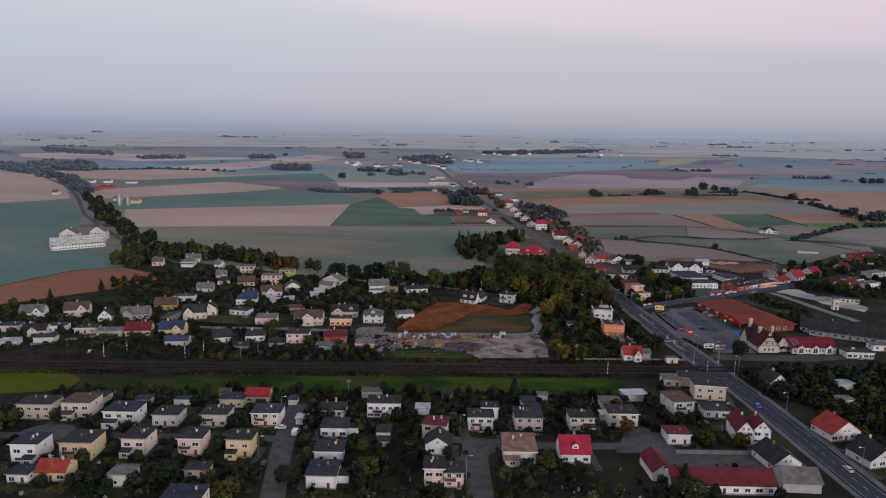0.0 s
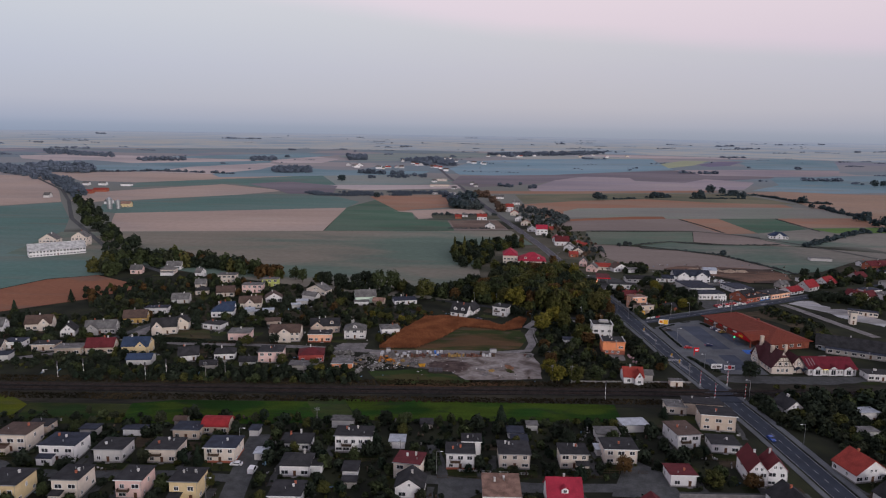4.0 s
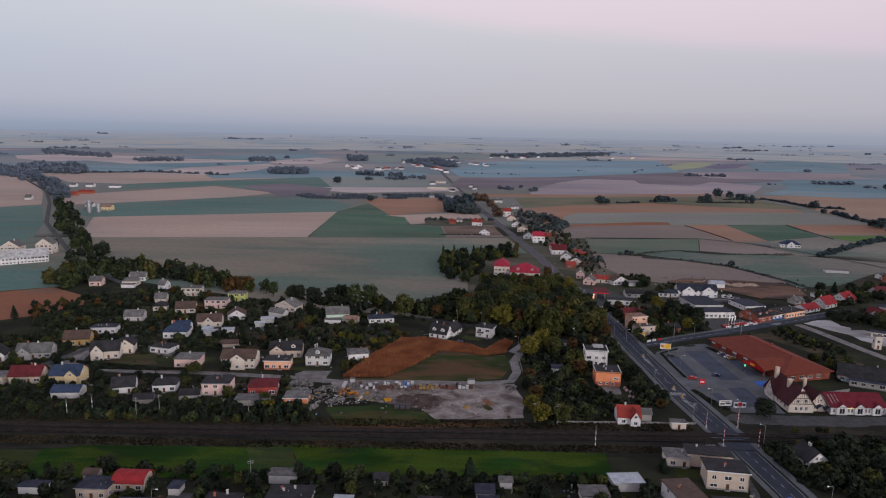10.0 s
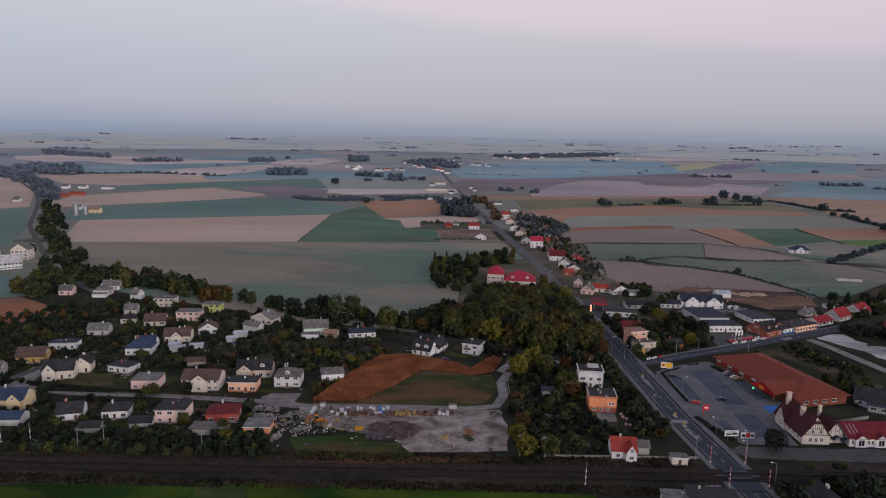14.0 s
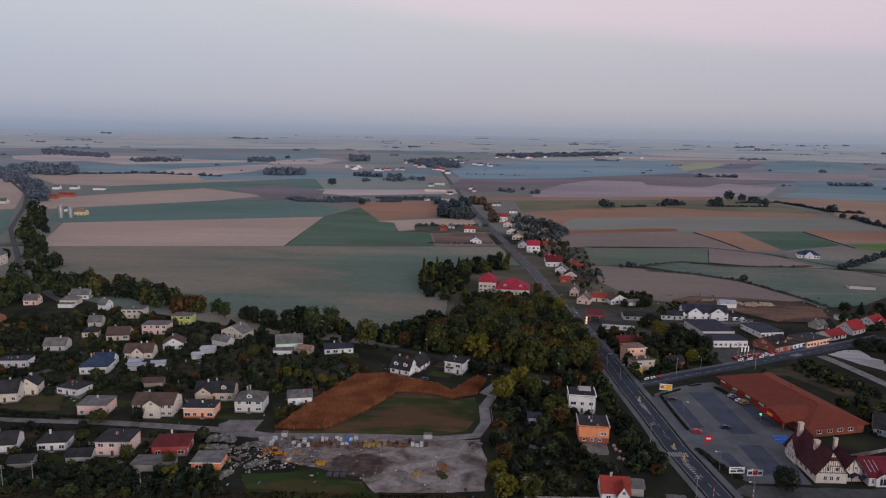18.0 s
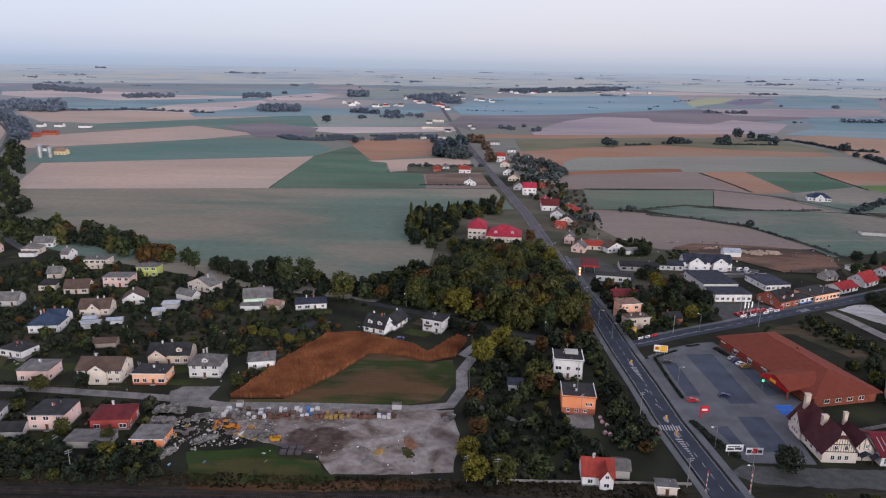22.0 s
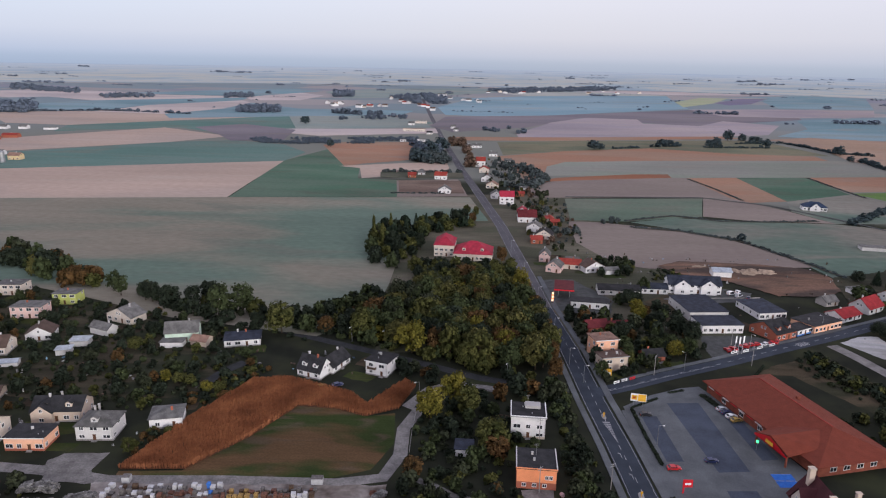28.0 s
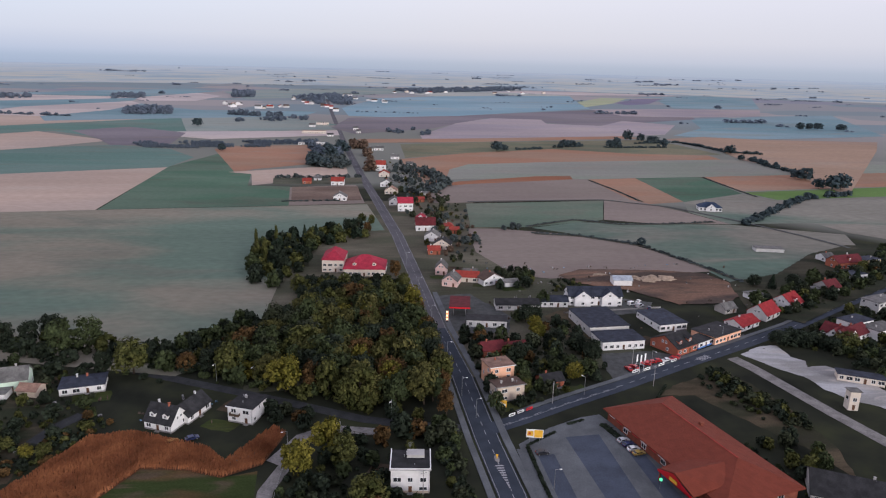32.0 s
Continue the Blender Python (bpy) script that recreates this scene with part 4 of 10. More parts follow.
sheet('field', [(-300, 1681), (-114, 1748), (-11, 1648), (19, 1484), (-222, 1418)], 0.296, earth('hazed_meadow', (0.188, 0.238, 0.226), (0.232, 0.257, 0.234), 0.006, 0.05, 0.12), 'grey-green meadow in the distance', 'field')
sheet('field', [(-261, 1409), (25, 1474), (33, 1390), (-159, 1310), (-224, 1344)], 0.302, earth('hazed_stubble', (0.427, 0.366, 0.348), (0.376, 0.338, 0.334), 0.006, 0.05, 0.12), 'tan stubble field in the distance paled by painted haze', 'field')
sheet('field', [(-570, 1675), (-552, 2148), (-335, 1917), (-47, 1918), (-64, 1779), (-349, 1652), (-518, 1577)], 0.308, earth('hazed_teal_crop', (0.142, 0.228, 0.254), (0.182, 0.257, 0.283), 0.006, 0.05, 0.12), 'teal-green crop field in the distance with blue haze painted in', 'field')
sheet('field', [(-1020, 1836), (-942, 2068), (-598, 2356), (-568, 2202), (-722, 1933), (-744, 1714), (-877, 1694)], 0.314, earth('hazed_teal_crop', (0.142, 0.228, 0.254), (0.182, 0.257, 0.283), 0.006, 0.05, 0.12), 'teal-green crop field in the distance with blue haze painted in', 'field')
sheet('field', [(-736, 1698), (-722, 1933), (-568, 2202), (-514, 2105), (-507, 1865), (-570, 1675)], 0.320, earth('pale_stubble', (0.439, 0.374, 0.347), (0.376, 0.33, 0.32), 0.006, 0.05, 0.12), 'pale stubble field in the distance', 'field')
sheet('field', [(-1507, 2415), (-1394, 2612), (-1063, 2524), (-1056, 2284), (-1205, 2123), (-1377, 2227)], 0.326, earth('hazed_stubble', (0.427, 0.366, 0.348), (0.376, 0.338, 0.334), 0.006, 0.05, 0.12), 'tan stubble field in the distance paled by painted haze', 'field')
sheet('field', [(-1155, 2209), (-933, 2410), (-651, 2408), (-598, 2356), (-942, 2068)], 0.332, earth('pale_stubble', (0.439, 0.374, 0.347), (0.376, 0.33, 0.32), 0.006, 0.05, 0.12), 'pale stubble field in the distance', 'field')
sheet('field', [(-624, 2382), (-516, 2717), (-399, 2547), (-412, 2258), (-538, 2213)], 0.338, earth('hazed_stubble', (0.427, 0.366, 0.348), (0.376, 0.338, 0.334), 0.006, 0.05, 0.12), 'tan stubble field in the distance paled by painted haze', 'field')
sheet('field', [(-1029, 2495), (-828, 2829), (-636, 3036), (-466, 2889), (-601, 2428), (-948, 2445)], 0.344, earth('hazed_teal_crop', (0.142, 0.228, 0.254), (0.182, 0.257, 0.283), 0.006, 0.05, 0.12), 'teal-green crop field in the distance with blue haze painted in', 'field')
sheet('field', [(-457, 2841), (-279, 3211), (177, 3440), (206, 3029), (-90, 2589), (-297, 2399)], 0.350, earth('hazed_meadow', (0.188, 0.238, 0.226), (0.232, 0.257, 0.234), 0.006, 0.05, 0.12), 'grey-green meadow in the distance', 'field')
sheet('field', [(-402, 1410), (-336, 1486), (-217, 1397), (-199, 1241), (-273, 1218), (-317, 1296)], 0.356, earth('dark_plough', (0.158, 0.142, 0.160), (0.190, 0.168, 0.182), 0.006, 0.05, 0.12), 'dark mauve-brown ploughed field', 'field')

sheet('garden_plot', [(10, 905), (74, 910), (79, 840), (17, 836)], 0.362, earth('brown_plot', (0.120, 0.085, 0.068), (0.150, 0.110, 0.088), 0.03, 0.2, 0.25), 'brown dug garden plots round farmhouses', 'field')
sheet('garden_plot', [(-15, 956), (76, 963), (79, 926), (-11, 920)], 0.368, earth('dull_grass', (0.070, 0.078, 0.056), (0.100, 0.096, 0.070), 0.03, 0.2, 0.25), 'dull grass round farmhouses', 'field')

# ---- roads ----
MAIN = [(147.0, 168.6), (144.4, 213.4), (142.8, 250.0), (141.0, 285.0), (137.8, 322.0), (135.4, 344.0), (131.6, 376.4), (130.1, 404.0), (127.7, 434.8), (125.3, 480.9), (119.8, 533.6), (116.6, 585.5), (111.9, 647.5), (107, 712), (93, 837), (75, 990), (46, 1275), (1, 1778), (-60, 2482)]
SIDE = [(129.5, 441.3), (143.7, 448.2), (160.8, 457.6), (173.7, 464.1), (187.3, 470.9), (218.1, 487.6), (252.9, 505.5), (294.0, 527.6), (347.4, 560.7), (391, 587), (559, 671)]
PARKROAD = [(-253.8, 644.7), (-133.2, 570.6), (-76.9, 536.0), (-36.7, 508.7), (-4.8, 493.7), (34.0, 475.6), (60.7, 463.1), (85.6, 450.7), (101.2, 445.9), (119.6, 442.6)]
LANE = [(-219.4, 347.0), (-180.6, 370.6), (-175.8, 385.8), (-161.5, 388.3), (-134.7, 383.2), (-95.7, 383.3), (-48.1, 380.0), (-27.0, 376.3), (8.0, 378.2), (40.6, 378.5), (54.6, 382.1), (58.7, 394.5), (58.4, 410.6), (62.7, 423.7), (58.6, 426.1), (65.8, 439.7), (74.3, 445.0), (91.8, 441.5)]
CONE = [(-180.6, 370.6), (-174.4, 391.7), (-167.3, 415.9), (-159.0, 427.1), (-153.6, 439.6)]
STREETA = [(-48.4, 176.4), (-53.1, 199.7), (-57.8, 231.0), (-60.1, 257.6), (-60.7, 274.7)]
STREETH = [(-197.6, 238.8), (-145.9, 241.6), (-107.3, 242.1), (-81.7, 243.1), (-60.6, 241.0)]
STREETC = [(15.4, 178.2), (14.6, 209.5), (14.3, 233.6), (11.5, 243.6)]
STREETD = [(3.9, 243.3), (11.5, 242.7), (26.4, 240.8), (43.4, 239.1), (75.7, 240.3), (83.0, 239.6)]
STREETE = [(87.1, 229.6), (108.5, 231.6), (125.4, 232.2)]
AVENUE = [(-215.0, 557.8), (-276.9, 612.1), (-326, 677), (-460, 862), (-572, 1056), (-674, 1218), (-935, 1550), (-1258, 1836)]
TRACK1 = [(174, 835), (304, 846), (357, 813), (390, 760), (416, 708), (429, 672)]

# ---- the land: one sheet that rises very gently towards the horizon ----
def ground_sheet():
    bm = bmesh.new()
    radii = [0, 400, 900, 1600, 2400, 3000, 3300, 3600, 3900, 4200, 4500, 4750]
    lift = [0, 0, 0, 0, 0, 0, 0, 0, 6, 20, 36, 50]
    n = 96
    rings = [[bm.verts.new((0, 200, 0))]]
    for r, z in zip(radii[1:], lift[1:]):
        rings.append([bm.verts.new((r * math.cos(2 * math.pi * i / n), 200 + r * math.sin(2 * math.pi * i / n), z)) for i in range(n)])
    for i in range(n):
        bm.faces.new((rings[0][0], rings[1][i], rings[1][(i + 1) % n]))
    for a, b in zip(rings[1:], rings[2:]):
        for i in range(n):
            bm.faces.new((a[i], b[i], b[(i + 1) % n], a[(i + 1) % n]))
    return bm


def land_material():
    """Rough grass and soil near the houses; beyond, a patchwork of crops with haze painted into its tones."""
    m = bpy.data.materials.new("open_land")
    m.use_nodes = True
    n, l = m.node_tree.nodes, m.node_tree.links
    bsdf = n["Principled BSDF"]
    bsdf.inputs["Roughness"].default_value = 0.95
    bsdf.inputs["Specular IOR Level"].default_value = 0.05
    geo = n.new("ShaderNodeNewGeometry")
    mp = n.new("ShaderNodeMapping")
    mp.inputs["Scale"].default_value = (1 / 420, 1 / 260, 0)
    mp.inputs["Rotation"].default_value = (0, 0, 0.12)
    l.new(geo.outputs["Position"], mp.inputs[0])
    vor = n.new("ShaderNodeTexVoronoi")
    vor.distance = "CHEBYCHEV"
    vor.inputs["Scale"].default_value = 1.0
    l.new(mp.outputs[0], vor.inputs["Vector"])
    sep = n.new("ShaderNodeSeparateColor")
    l.new(vor.outputs["Color"], sep.inputs[0])
    ramp = n.new("ShaderNodeValToRGB")
    ramp.color_ramp.interpolation = "CONSTANT"
    # crop tones paled and blued to stand for aerial haze
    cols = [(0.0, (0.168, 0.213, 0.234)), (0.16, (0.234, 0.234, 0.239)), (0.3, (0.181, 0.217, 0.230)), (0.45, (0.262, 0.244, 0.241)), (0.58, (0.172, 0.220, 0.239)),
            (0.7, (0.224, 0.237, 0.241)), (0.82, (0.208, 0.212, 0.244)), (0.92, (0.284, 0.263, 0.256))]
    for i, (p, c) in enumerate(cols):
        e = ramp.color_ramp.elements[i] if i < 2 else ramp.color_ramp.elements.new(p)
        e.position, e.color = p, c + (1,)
    l.new(sep.outputs[0], ramp.inputs[0])
    noise_a = n.new("ShaderNodeTexNoise")
    noise_a.inputs["Scale"].default_value = 0.05
    noise_a.inputs["Detail"].default_value = 6
    l.new(geo.outputs["Position"], noise_a.inputs["Vector"])
    near = n.new("ShaderNodeValToRGB")
    for i, (p, c) in enumerate([(0.32, (0.0125, 0.0142, 0.0108)), (0.5, (0.0225, 0.0246, 0.0168)), (0.68, (0.034, 0.038, 0.0205))]):
        e = near.color_ramp.elements[i] if i < 2 else near.color_ramp.elements.new(p)
        e.position, e.color = p, c + (1,)
    l.new(noise_a.outputs["Fac"], near.inputs[0])
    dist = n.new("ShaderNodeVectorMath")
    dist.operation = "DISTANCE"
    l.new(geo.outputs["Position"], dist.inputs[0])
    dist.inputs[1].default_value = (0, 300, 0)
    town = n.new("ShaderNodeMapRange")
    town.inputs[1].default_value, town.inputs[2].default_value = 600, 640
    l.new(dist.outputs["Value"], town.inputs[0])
    # plain olive gives way to the hazed patchwork with distance
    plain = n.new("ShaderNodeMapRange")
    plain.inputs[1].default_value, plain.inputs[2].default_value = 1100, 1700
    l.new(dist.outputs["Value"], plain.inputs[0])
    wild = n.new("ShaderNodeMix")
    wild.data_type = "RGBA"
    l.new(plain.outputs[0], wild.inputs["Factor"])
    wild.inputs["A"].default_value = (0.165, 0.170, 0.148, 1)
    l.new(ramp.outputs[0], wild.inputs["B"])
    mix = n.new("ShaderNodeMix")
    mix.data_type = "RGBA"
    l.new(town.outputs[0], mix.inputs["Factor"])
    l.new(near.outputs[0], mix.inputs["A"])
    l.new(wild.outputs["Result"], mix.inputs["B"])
    l.new(mix.outputs["Result"], bsdf.inputs["Base Color"])
    return m


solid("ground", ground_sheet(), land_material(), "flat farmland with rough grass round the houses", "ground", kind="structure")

# a glowing ring, haze painted on, past the last fields that can be told apart
def distance_material():
    """Thin emissive streaks of far fields and woods, with painted haze mixed in towards the top."""
    m = bpy.data.materials.new("glowing_distance")
    m.use_nodes = True
    n, l = m.node_tree.nodes, m.node_tree.links
    bsdf = n["Principled BSDF"]
    bsdf.inputs["Base Color"].default_value = (0.02, 0.02, 0.02, 1)
    bsdf.inputs["Roughness"].default_value = 1.0
    geo = n.new("ShaderNodeNewGeometry")
    mp = n.new("ShaderNodeMapping")
    mp.inputs["Scale"].default_value = (1 / 620, 1 / 4000, 1 / 4.2)
    l.new(geo.outputs["Position"], mp.inputs[0])
    streak = n.new("ShaderNodeTexNoise")
    streak.inputs["Scale"].default_value = 1.0
    streak.inputs["Detail"].default_value = 5
    streak.inputs["Roughness"].default_value = 0.6
    l.new(mp.outputs[0], streak.inputs["Vector"])
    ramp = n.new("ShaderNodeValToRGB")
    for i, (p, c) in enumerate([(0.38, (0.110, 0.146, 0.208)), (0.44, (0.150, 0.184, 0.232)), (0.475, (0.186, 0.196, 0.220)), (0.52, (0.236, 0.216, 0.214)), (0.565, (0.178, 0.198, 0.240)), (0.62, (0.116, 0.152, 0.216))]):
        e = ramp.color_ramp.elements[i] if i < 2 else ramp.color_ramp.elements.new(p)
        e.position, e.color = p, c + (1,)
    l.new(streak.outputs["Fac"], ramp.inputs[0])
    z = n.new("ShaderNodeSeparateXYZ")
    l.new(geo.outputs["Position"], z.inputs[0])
    # haze colour blended into the glow with height
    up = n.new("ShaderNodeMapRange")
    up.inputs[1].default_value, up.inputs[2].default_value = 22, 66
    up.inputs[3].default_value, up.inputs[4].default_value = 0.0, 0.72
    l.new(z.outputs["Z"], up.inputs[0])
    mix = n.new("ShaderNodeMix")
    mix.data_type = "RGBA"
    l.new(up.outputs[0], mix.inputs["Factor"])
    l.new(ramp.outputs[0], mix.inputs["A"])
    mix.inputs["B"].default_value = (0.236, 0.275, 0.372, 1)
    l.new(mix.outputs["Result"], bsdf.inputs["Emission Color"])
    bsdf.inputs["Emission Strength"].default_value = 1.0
    return m


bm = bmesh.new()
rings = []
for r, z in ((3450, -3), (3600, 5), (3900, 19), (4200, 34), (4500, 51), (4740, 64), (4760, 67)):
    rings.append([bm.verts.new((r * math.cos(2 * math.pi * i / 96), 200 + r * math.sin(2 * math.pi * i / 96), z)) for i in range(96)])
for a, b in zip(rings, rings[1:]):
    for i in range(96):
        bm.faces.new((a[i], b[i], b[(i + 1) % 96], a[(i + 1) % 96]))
solid("backdrop", bm, distance_material(), "glowing backdrop behind the last fields with pale blue haze painted on", "backdrop", kind="structure")

# ---- yards, lots and plots ----
RAILS = [(-900, 301.0), (-216, 317.5), (-48, 321.0), (134, 326.0), (500, 335.0), (900, 345.0)]
CORN = [(-25.9, 381.7), (-17.2, 410.7), (-2.8, 443.0), (10.6, 445.4), (36.9, 434.1), (43.6, 426.1), (55.9, 446.5), (60.5, 441.9), (55.4, 424.3), (44.2, 418.0), (33.3, 422.5), (19.1, 424.1), (8.2, 402.8), (-5.9, 383.2)]
GREENLOT = [(-6.7, 382.3), (8.0, 403.8), (18.9, 425.2), (33.3, 422.5), (44.2, 418.0), (54.5, 421.0), (56.0, 401.0), (50.5, 386.0), (36.0, 379.6), (22.1, 378.6), (-25.1, 376.2), (-25.6, 380.9)]
YARD = [(-30.4, 375.0), (-0.8, 375.6), (56.0, 378.5), (58.6, 359.2), (56.7, 340.5), (42.8, 337.9), (19.8, 336.9), (14.1, 346.7), (2.6, 350.5), (-17.7, 357.2), (-26.4, 365.2)]
FORECOURT = [(-44.9, 373.9), (-49.9, 385.0), (-46.7, 389.5), (-33.2, 390.5), (-33.8, 381.1), (-29.7, 374.3)]
WHITEYARD = [(251.7, 497.5), (265.5, 506.2), (273.0, 506.5), (273.0, 494.1), (276.4, 489.3), (273.6, 483.7), (282.3, 484.4), (287.8, 477.6), (289.1, 469.1), (295.0, 454.8), (284.8, 442.2), (277.8, 450.8), (271.4, 454.7), (268.0, 463.3), (266.8, 474.4), (260.1, 481.6)]
BACKLANE = [(245.8, 494.2), (250.0, 481.6), (254.1, 464.0), (258.3, 445.8), (265.8, 418.8)]
SHOPYARD = [(188.5, 501.0), (209.9, 503.1), (220.6, 499.0), (221.1, 493.1), (243.3, 507.8), (265.9, 520.2), (264.0, 514.8), (235.9, 498.3), (192.4, 475.1), (186.0, 470.5), (185.9, 481.6)]
FUELYARD = [(119.8, 545.7), (119.7, 579.1), (141.7, 583.0), (158.3, 548.1), (152.7, 526.3), (136.7, 527.0), (123.9, 531.0)]
SHOWYARD = [(187.9, 552.0), (225.3, 572.0), (238.4, 565.3), (231.1, 551.0), (188.4, 543.2)]
SOILHEAP = [(199.5, 613.7), (216.6, 625.4), (240.8, 624.5), (265.7, 622.3), (291.3, 615.2), (298.2, 597.5), (299.7, 578.3), (278.3, 562.2), (251.2, 561.4), (233.2, 584.8), (207.7, 597.8)]
STRIPA = [(-123.4, 301.6), (-106.6, 306.2), (-49.0, 307.7), (-41.3, 285.7), (-104.2, 281.8), (-120.0, 283.3)]
STRIPB = [(-33.9, 311.0), (84.5, 310.5), (83.9, 292.2), (-25.1, 289.5)]
STRIPMID = [(-50.1, 310.3), (-33.9, 311.0), (-25.1, 289.5), (-43.1, 290.0)]
RAPE = [(-258.0, 308.8), (-192.8, 310.7), (-177.2, 306.1), (-166.4, 298.3), (-166.1, 288.0), (-174.7, 283.0), (-227.7, 274.0)]
STRIPC = [(-166.6, 300.1), (-123.2, 300.9), (-120.1, 282.2), (-158.4, 279.3), (-163.7, 288.1)]
ESTATEYARD = [(3.9, 268.8), (8.0, 269.0), (10.9, 256.0), (12.4, 243.3), (23.3, 244.6), (36.9, 241.9), (45.3, 242.2), (44.4, 236.0), (30.5, 235.5), (23.1, 235.2), (18.4, 231.3), (15.1, 218.2), (3.3, 217.8), (8.6, 231.7), (8.9, 243.2)]
CORNERYARD = [(76.3, 258.7), (81.0, 258.9), (88.7, 249.6), (89.1, 238.5), (114.2, 238.3), (132.0, 239.0), (132.5, 222.4), (83.2, 220.7), (81.8, 233.7), (65.8, 234.6)]
VERGE = [(127.9, 463.9), (131.8, 430.7), (132.9, 404.2), (131.5, 376.5), (127.3, 376.2), (124.5, 408.9), (123.8, 439.0), (124.0, 461.0)]

# ---- estate south of the railway ----
house(-162.4, 259.9, 0, 13.4, 10.0, 6.0, 'flat', 0.4, 'beige', 'dark', extra='wing')
house(-146.4, 262.0, 0, 11.3, 11.0, 6.2, 'flat', 0.5, 'cream', 'brown', extra='balcony porchleft')
house(-125.7, 255.2, 0, 12.4, 11.0, 5.8, 'flat', 0.4, 'white', 'slate', extra='porchleft')
house(-108.0, 255.2, 0, 9.9, 9.8, 4.5, 'flat', 0.4, 'pale grey', 'dark', win=3)
house(-89.1, 255.6, 0, 10.4, 9.8, 4.8, 'flat', 0.4, 'cream', 'dark', extra='balcony')
house(-68.9, 256.9, 0, 11.0, 10.2, 5.2, 'flat', 0.4, 'cream', 'slate', extra='balcony', base='brick')
house(-87.7, 273.1, 0, 9.9, 8.0, 3.6, 'flat', 0.3, 'beige', 'slate', name='outbuilding', category='building', chim=0)
house(-78.3, 277.8, 0, 9.9, 7.0, 3.0, 'gambrel', 2.4, 'beige', 'red', chim=0)
house(-144.7, 224.6, 0, 9.2, 10.0, 6.6, 'flat', 0.4, 'white', 'slate', extra='porch')
house(-128.0, 227.4, 0, 11.1, 11.0, 6.4, 'flat', 0.4, 'yellow', 'dark', extra='balcony')
house(-109.4, 231.2, 0, 8.6, 10.2, 6.3, 'flat', 0.4, 'cream', 'dark', extra='porchleft')
house(-89.6, 232.0, 0, 8.4, 10.0, 6.1, 'flat', 0.4, 'pink', 'dark', extra='balcony')
house(-71.8, 231.0, 0, 9.0, 9.4, 6.4, 'flat', 0.4, 'yellow', 'dark', extra='porchleft')
house(-138.7, 209.4, 0, 6.9, 7.0, 3.0, 'flat', 0.3, 'white', 'slate', name='garage', category='garage', chim=0)
house(-128.6, 211.5, 0, 9.7, 8.0, 3.6, 'gx', 2.6, 'yellow', 'tile')
house(-104.5, 208.3, 0, 7.3, 7.0, 4.2, 'flat', 0.3, 'pale grey', 'grey', name='outbuilding', category='building', chim=0)
house(-81.8, 214.2, 0, 7.7, 6.0, 2.8, 'flat', 0.3, 'pink', 'dark', name='garage', category='garage', chim=0)
house(-77.5, 191.2, 0, 11.6, 9.0, 6.4, 'flat', 0.4, 'cream', 'slate')
house(-44.3, 265.6, 0, 10.8, 8.0, 3.4, 'hip', 1.6, 'white', 'dark')
house(-40.4, 247.6, 0, 10.1, 9.0, 4.2, 'hip', 2.2, 'white', 'dark', extra='wing')
house(-39.2, 228.6, 0, 9.8, 10.0, 3.8, 'flat', 0.3, 'white', 'dark', win=1)
house(-38.6, 211.0, 0, 9.8, 11.0, 4.6, 'flat', 0.3, 'white', 'slate', extra='wing', win=1)
house(-22.9, 265.8, 0, 13.3, 9.0, 6.2, 'flat', 0.4, 'white', 'dark', win=3, chim=2, extra='balcony')
house(-30.1, 284.8, 0, 8.7, 5.0, 2.8, 'flat', 0.3, 'pale grey', 'grey', name='shed', category='shed', chim=0, win=0)
house(-1.3, 247.6, -10, 9.0, 10.0, 5.2, 'flat', 0.8, 'cream', 'maroon')
house(-0.2, 234.9, -4, 9.1, 9.0, 4.0, 'gy', 3.0, 'white', 'dark')
house(-1.4, 212.8, 0, 6.6, 9.0, 6.2, 'flat', 0.3, 'pink', 'dark', win=3)
house(5.2, 211.7, 0, 6.4, 8.0, 5.2, 'flat', 0.3, 'pink', 'dark', extra='balcony')
house(16.3, 255.0, 0, 9.8, 9.0, 5.6, 'flat', 0.4, 'white', 'dark', extra='balcony', base='brick')
house(20.5, 263.0, 0, 6.7, 7.0, 5.8, 'flat', 0.4, 'white', 'dark', win=1)
house(35.5, 257.1, 0, 10.8, 11.0, 5.2, 'flat', 0.4, 'cream', 'dark')
house(38.8, 269.9, 0, 5.9, 6.0, 3.0, 'flat', 0.3, 'pale grey', 'slate', name='shed', category='shed', chim=0, win=0)
house(29.1, 230.5, 0, 11.5, 11.0, 4.6, 'rise', 1.8, 'cream', 'tan', extra='porchleft')
house(49.0, 230.8, 0, 10.8, 10.0, 4.0, 'gx', 4.6, 'white', 'crimson', extra='dormer')
house(56.7, 257.0, 0, 9.7, 9.0, 5.2, 'flat', 0.4, 'cream', 'dark', extra='porch')
house(74.1, 261.5, 0, 11.7, 10.0, 5.4, 'flat', 0.4, 'cream', 'dark')
house(73.6, 277.8, 0, 8.6, 7.0, 3.0, 'flat', 0.3, 'pale grey', 'grey', name='shed', category='shed', chim=0, win=0)
house(102.1, 276.0, 8, 9.0, 13.0, 5.4, 'flat', 0.5, 'white', 'brown', extra='balcony')
house(91.6, 246.0, 0, 8.6, 8.6, 3.8, 'flat', 0.5, 'white', 'maroon', chim=0)
house(116.1, 271.2, -5, 10.1, 9.0, 3.2, 'flat', 0.3, 'white', 'dark')
house(-146.1, 274.4, 0, 8.7, 7.0, 3.0, 'flat', 0.3, 'beige', 'dark', win=1,chim=0,name='shed',category='shed')
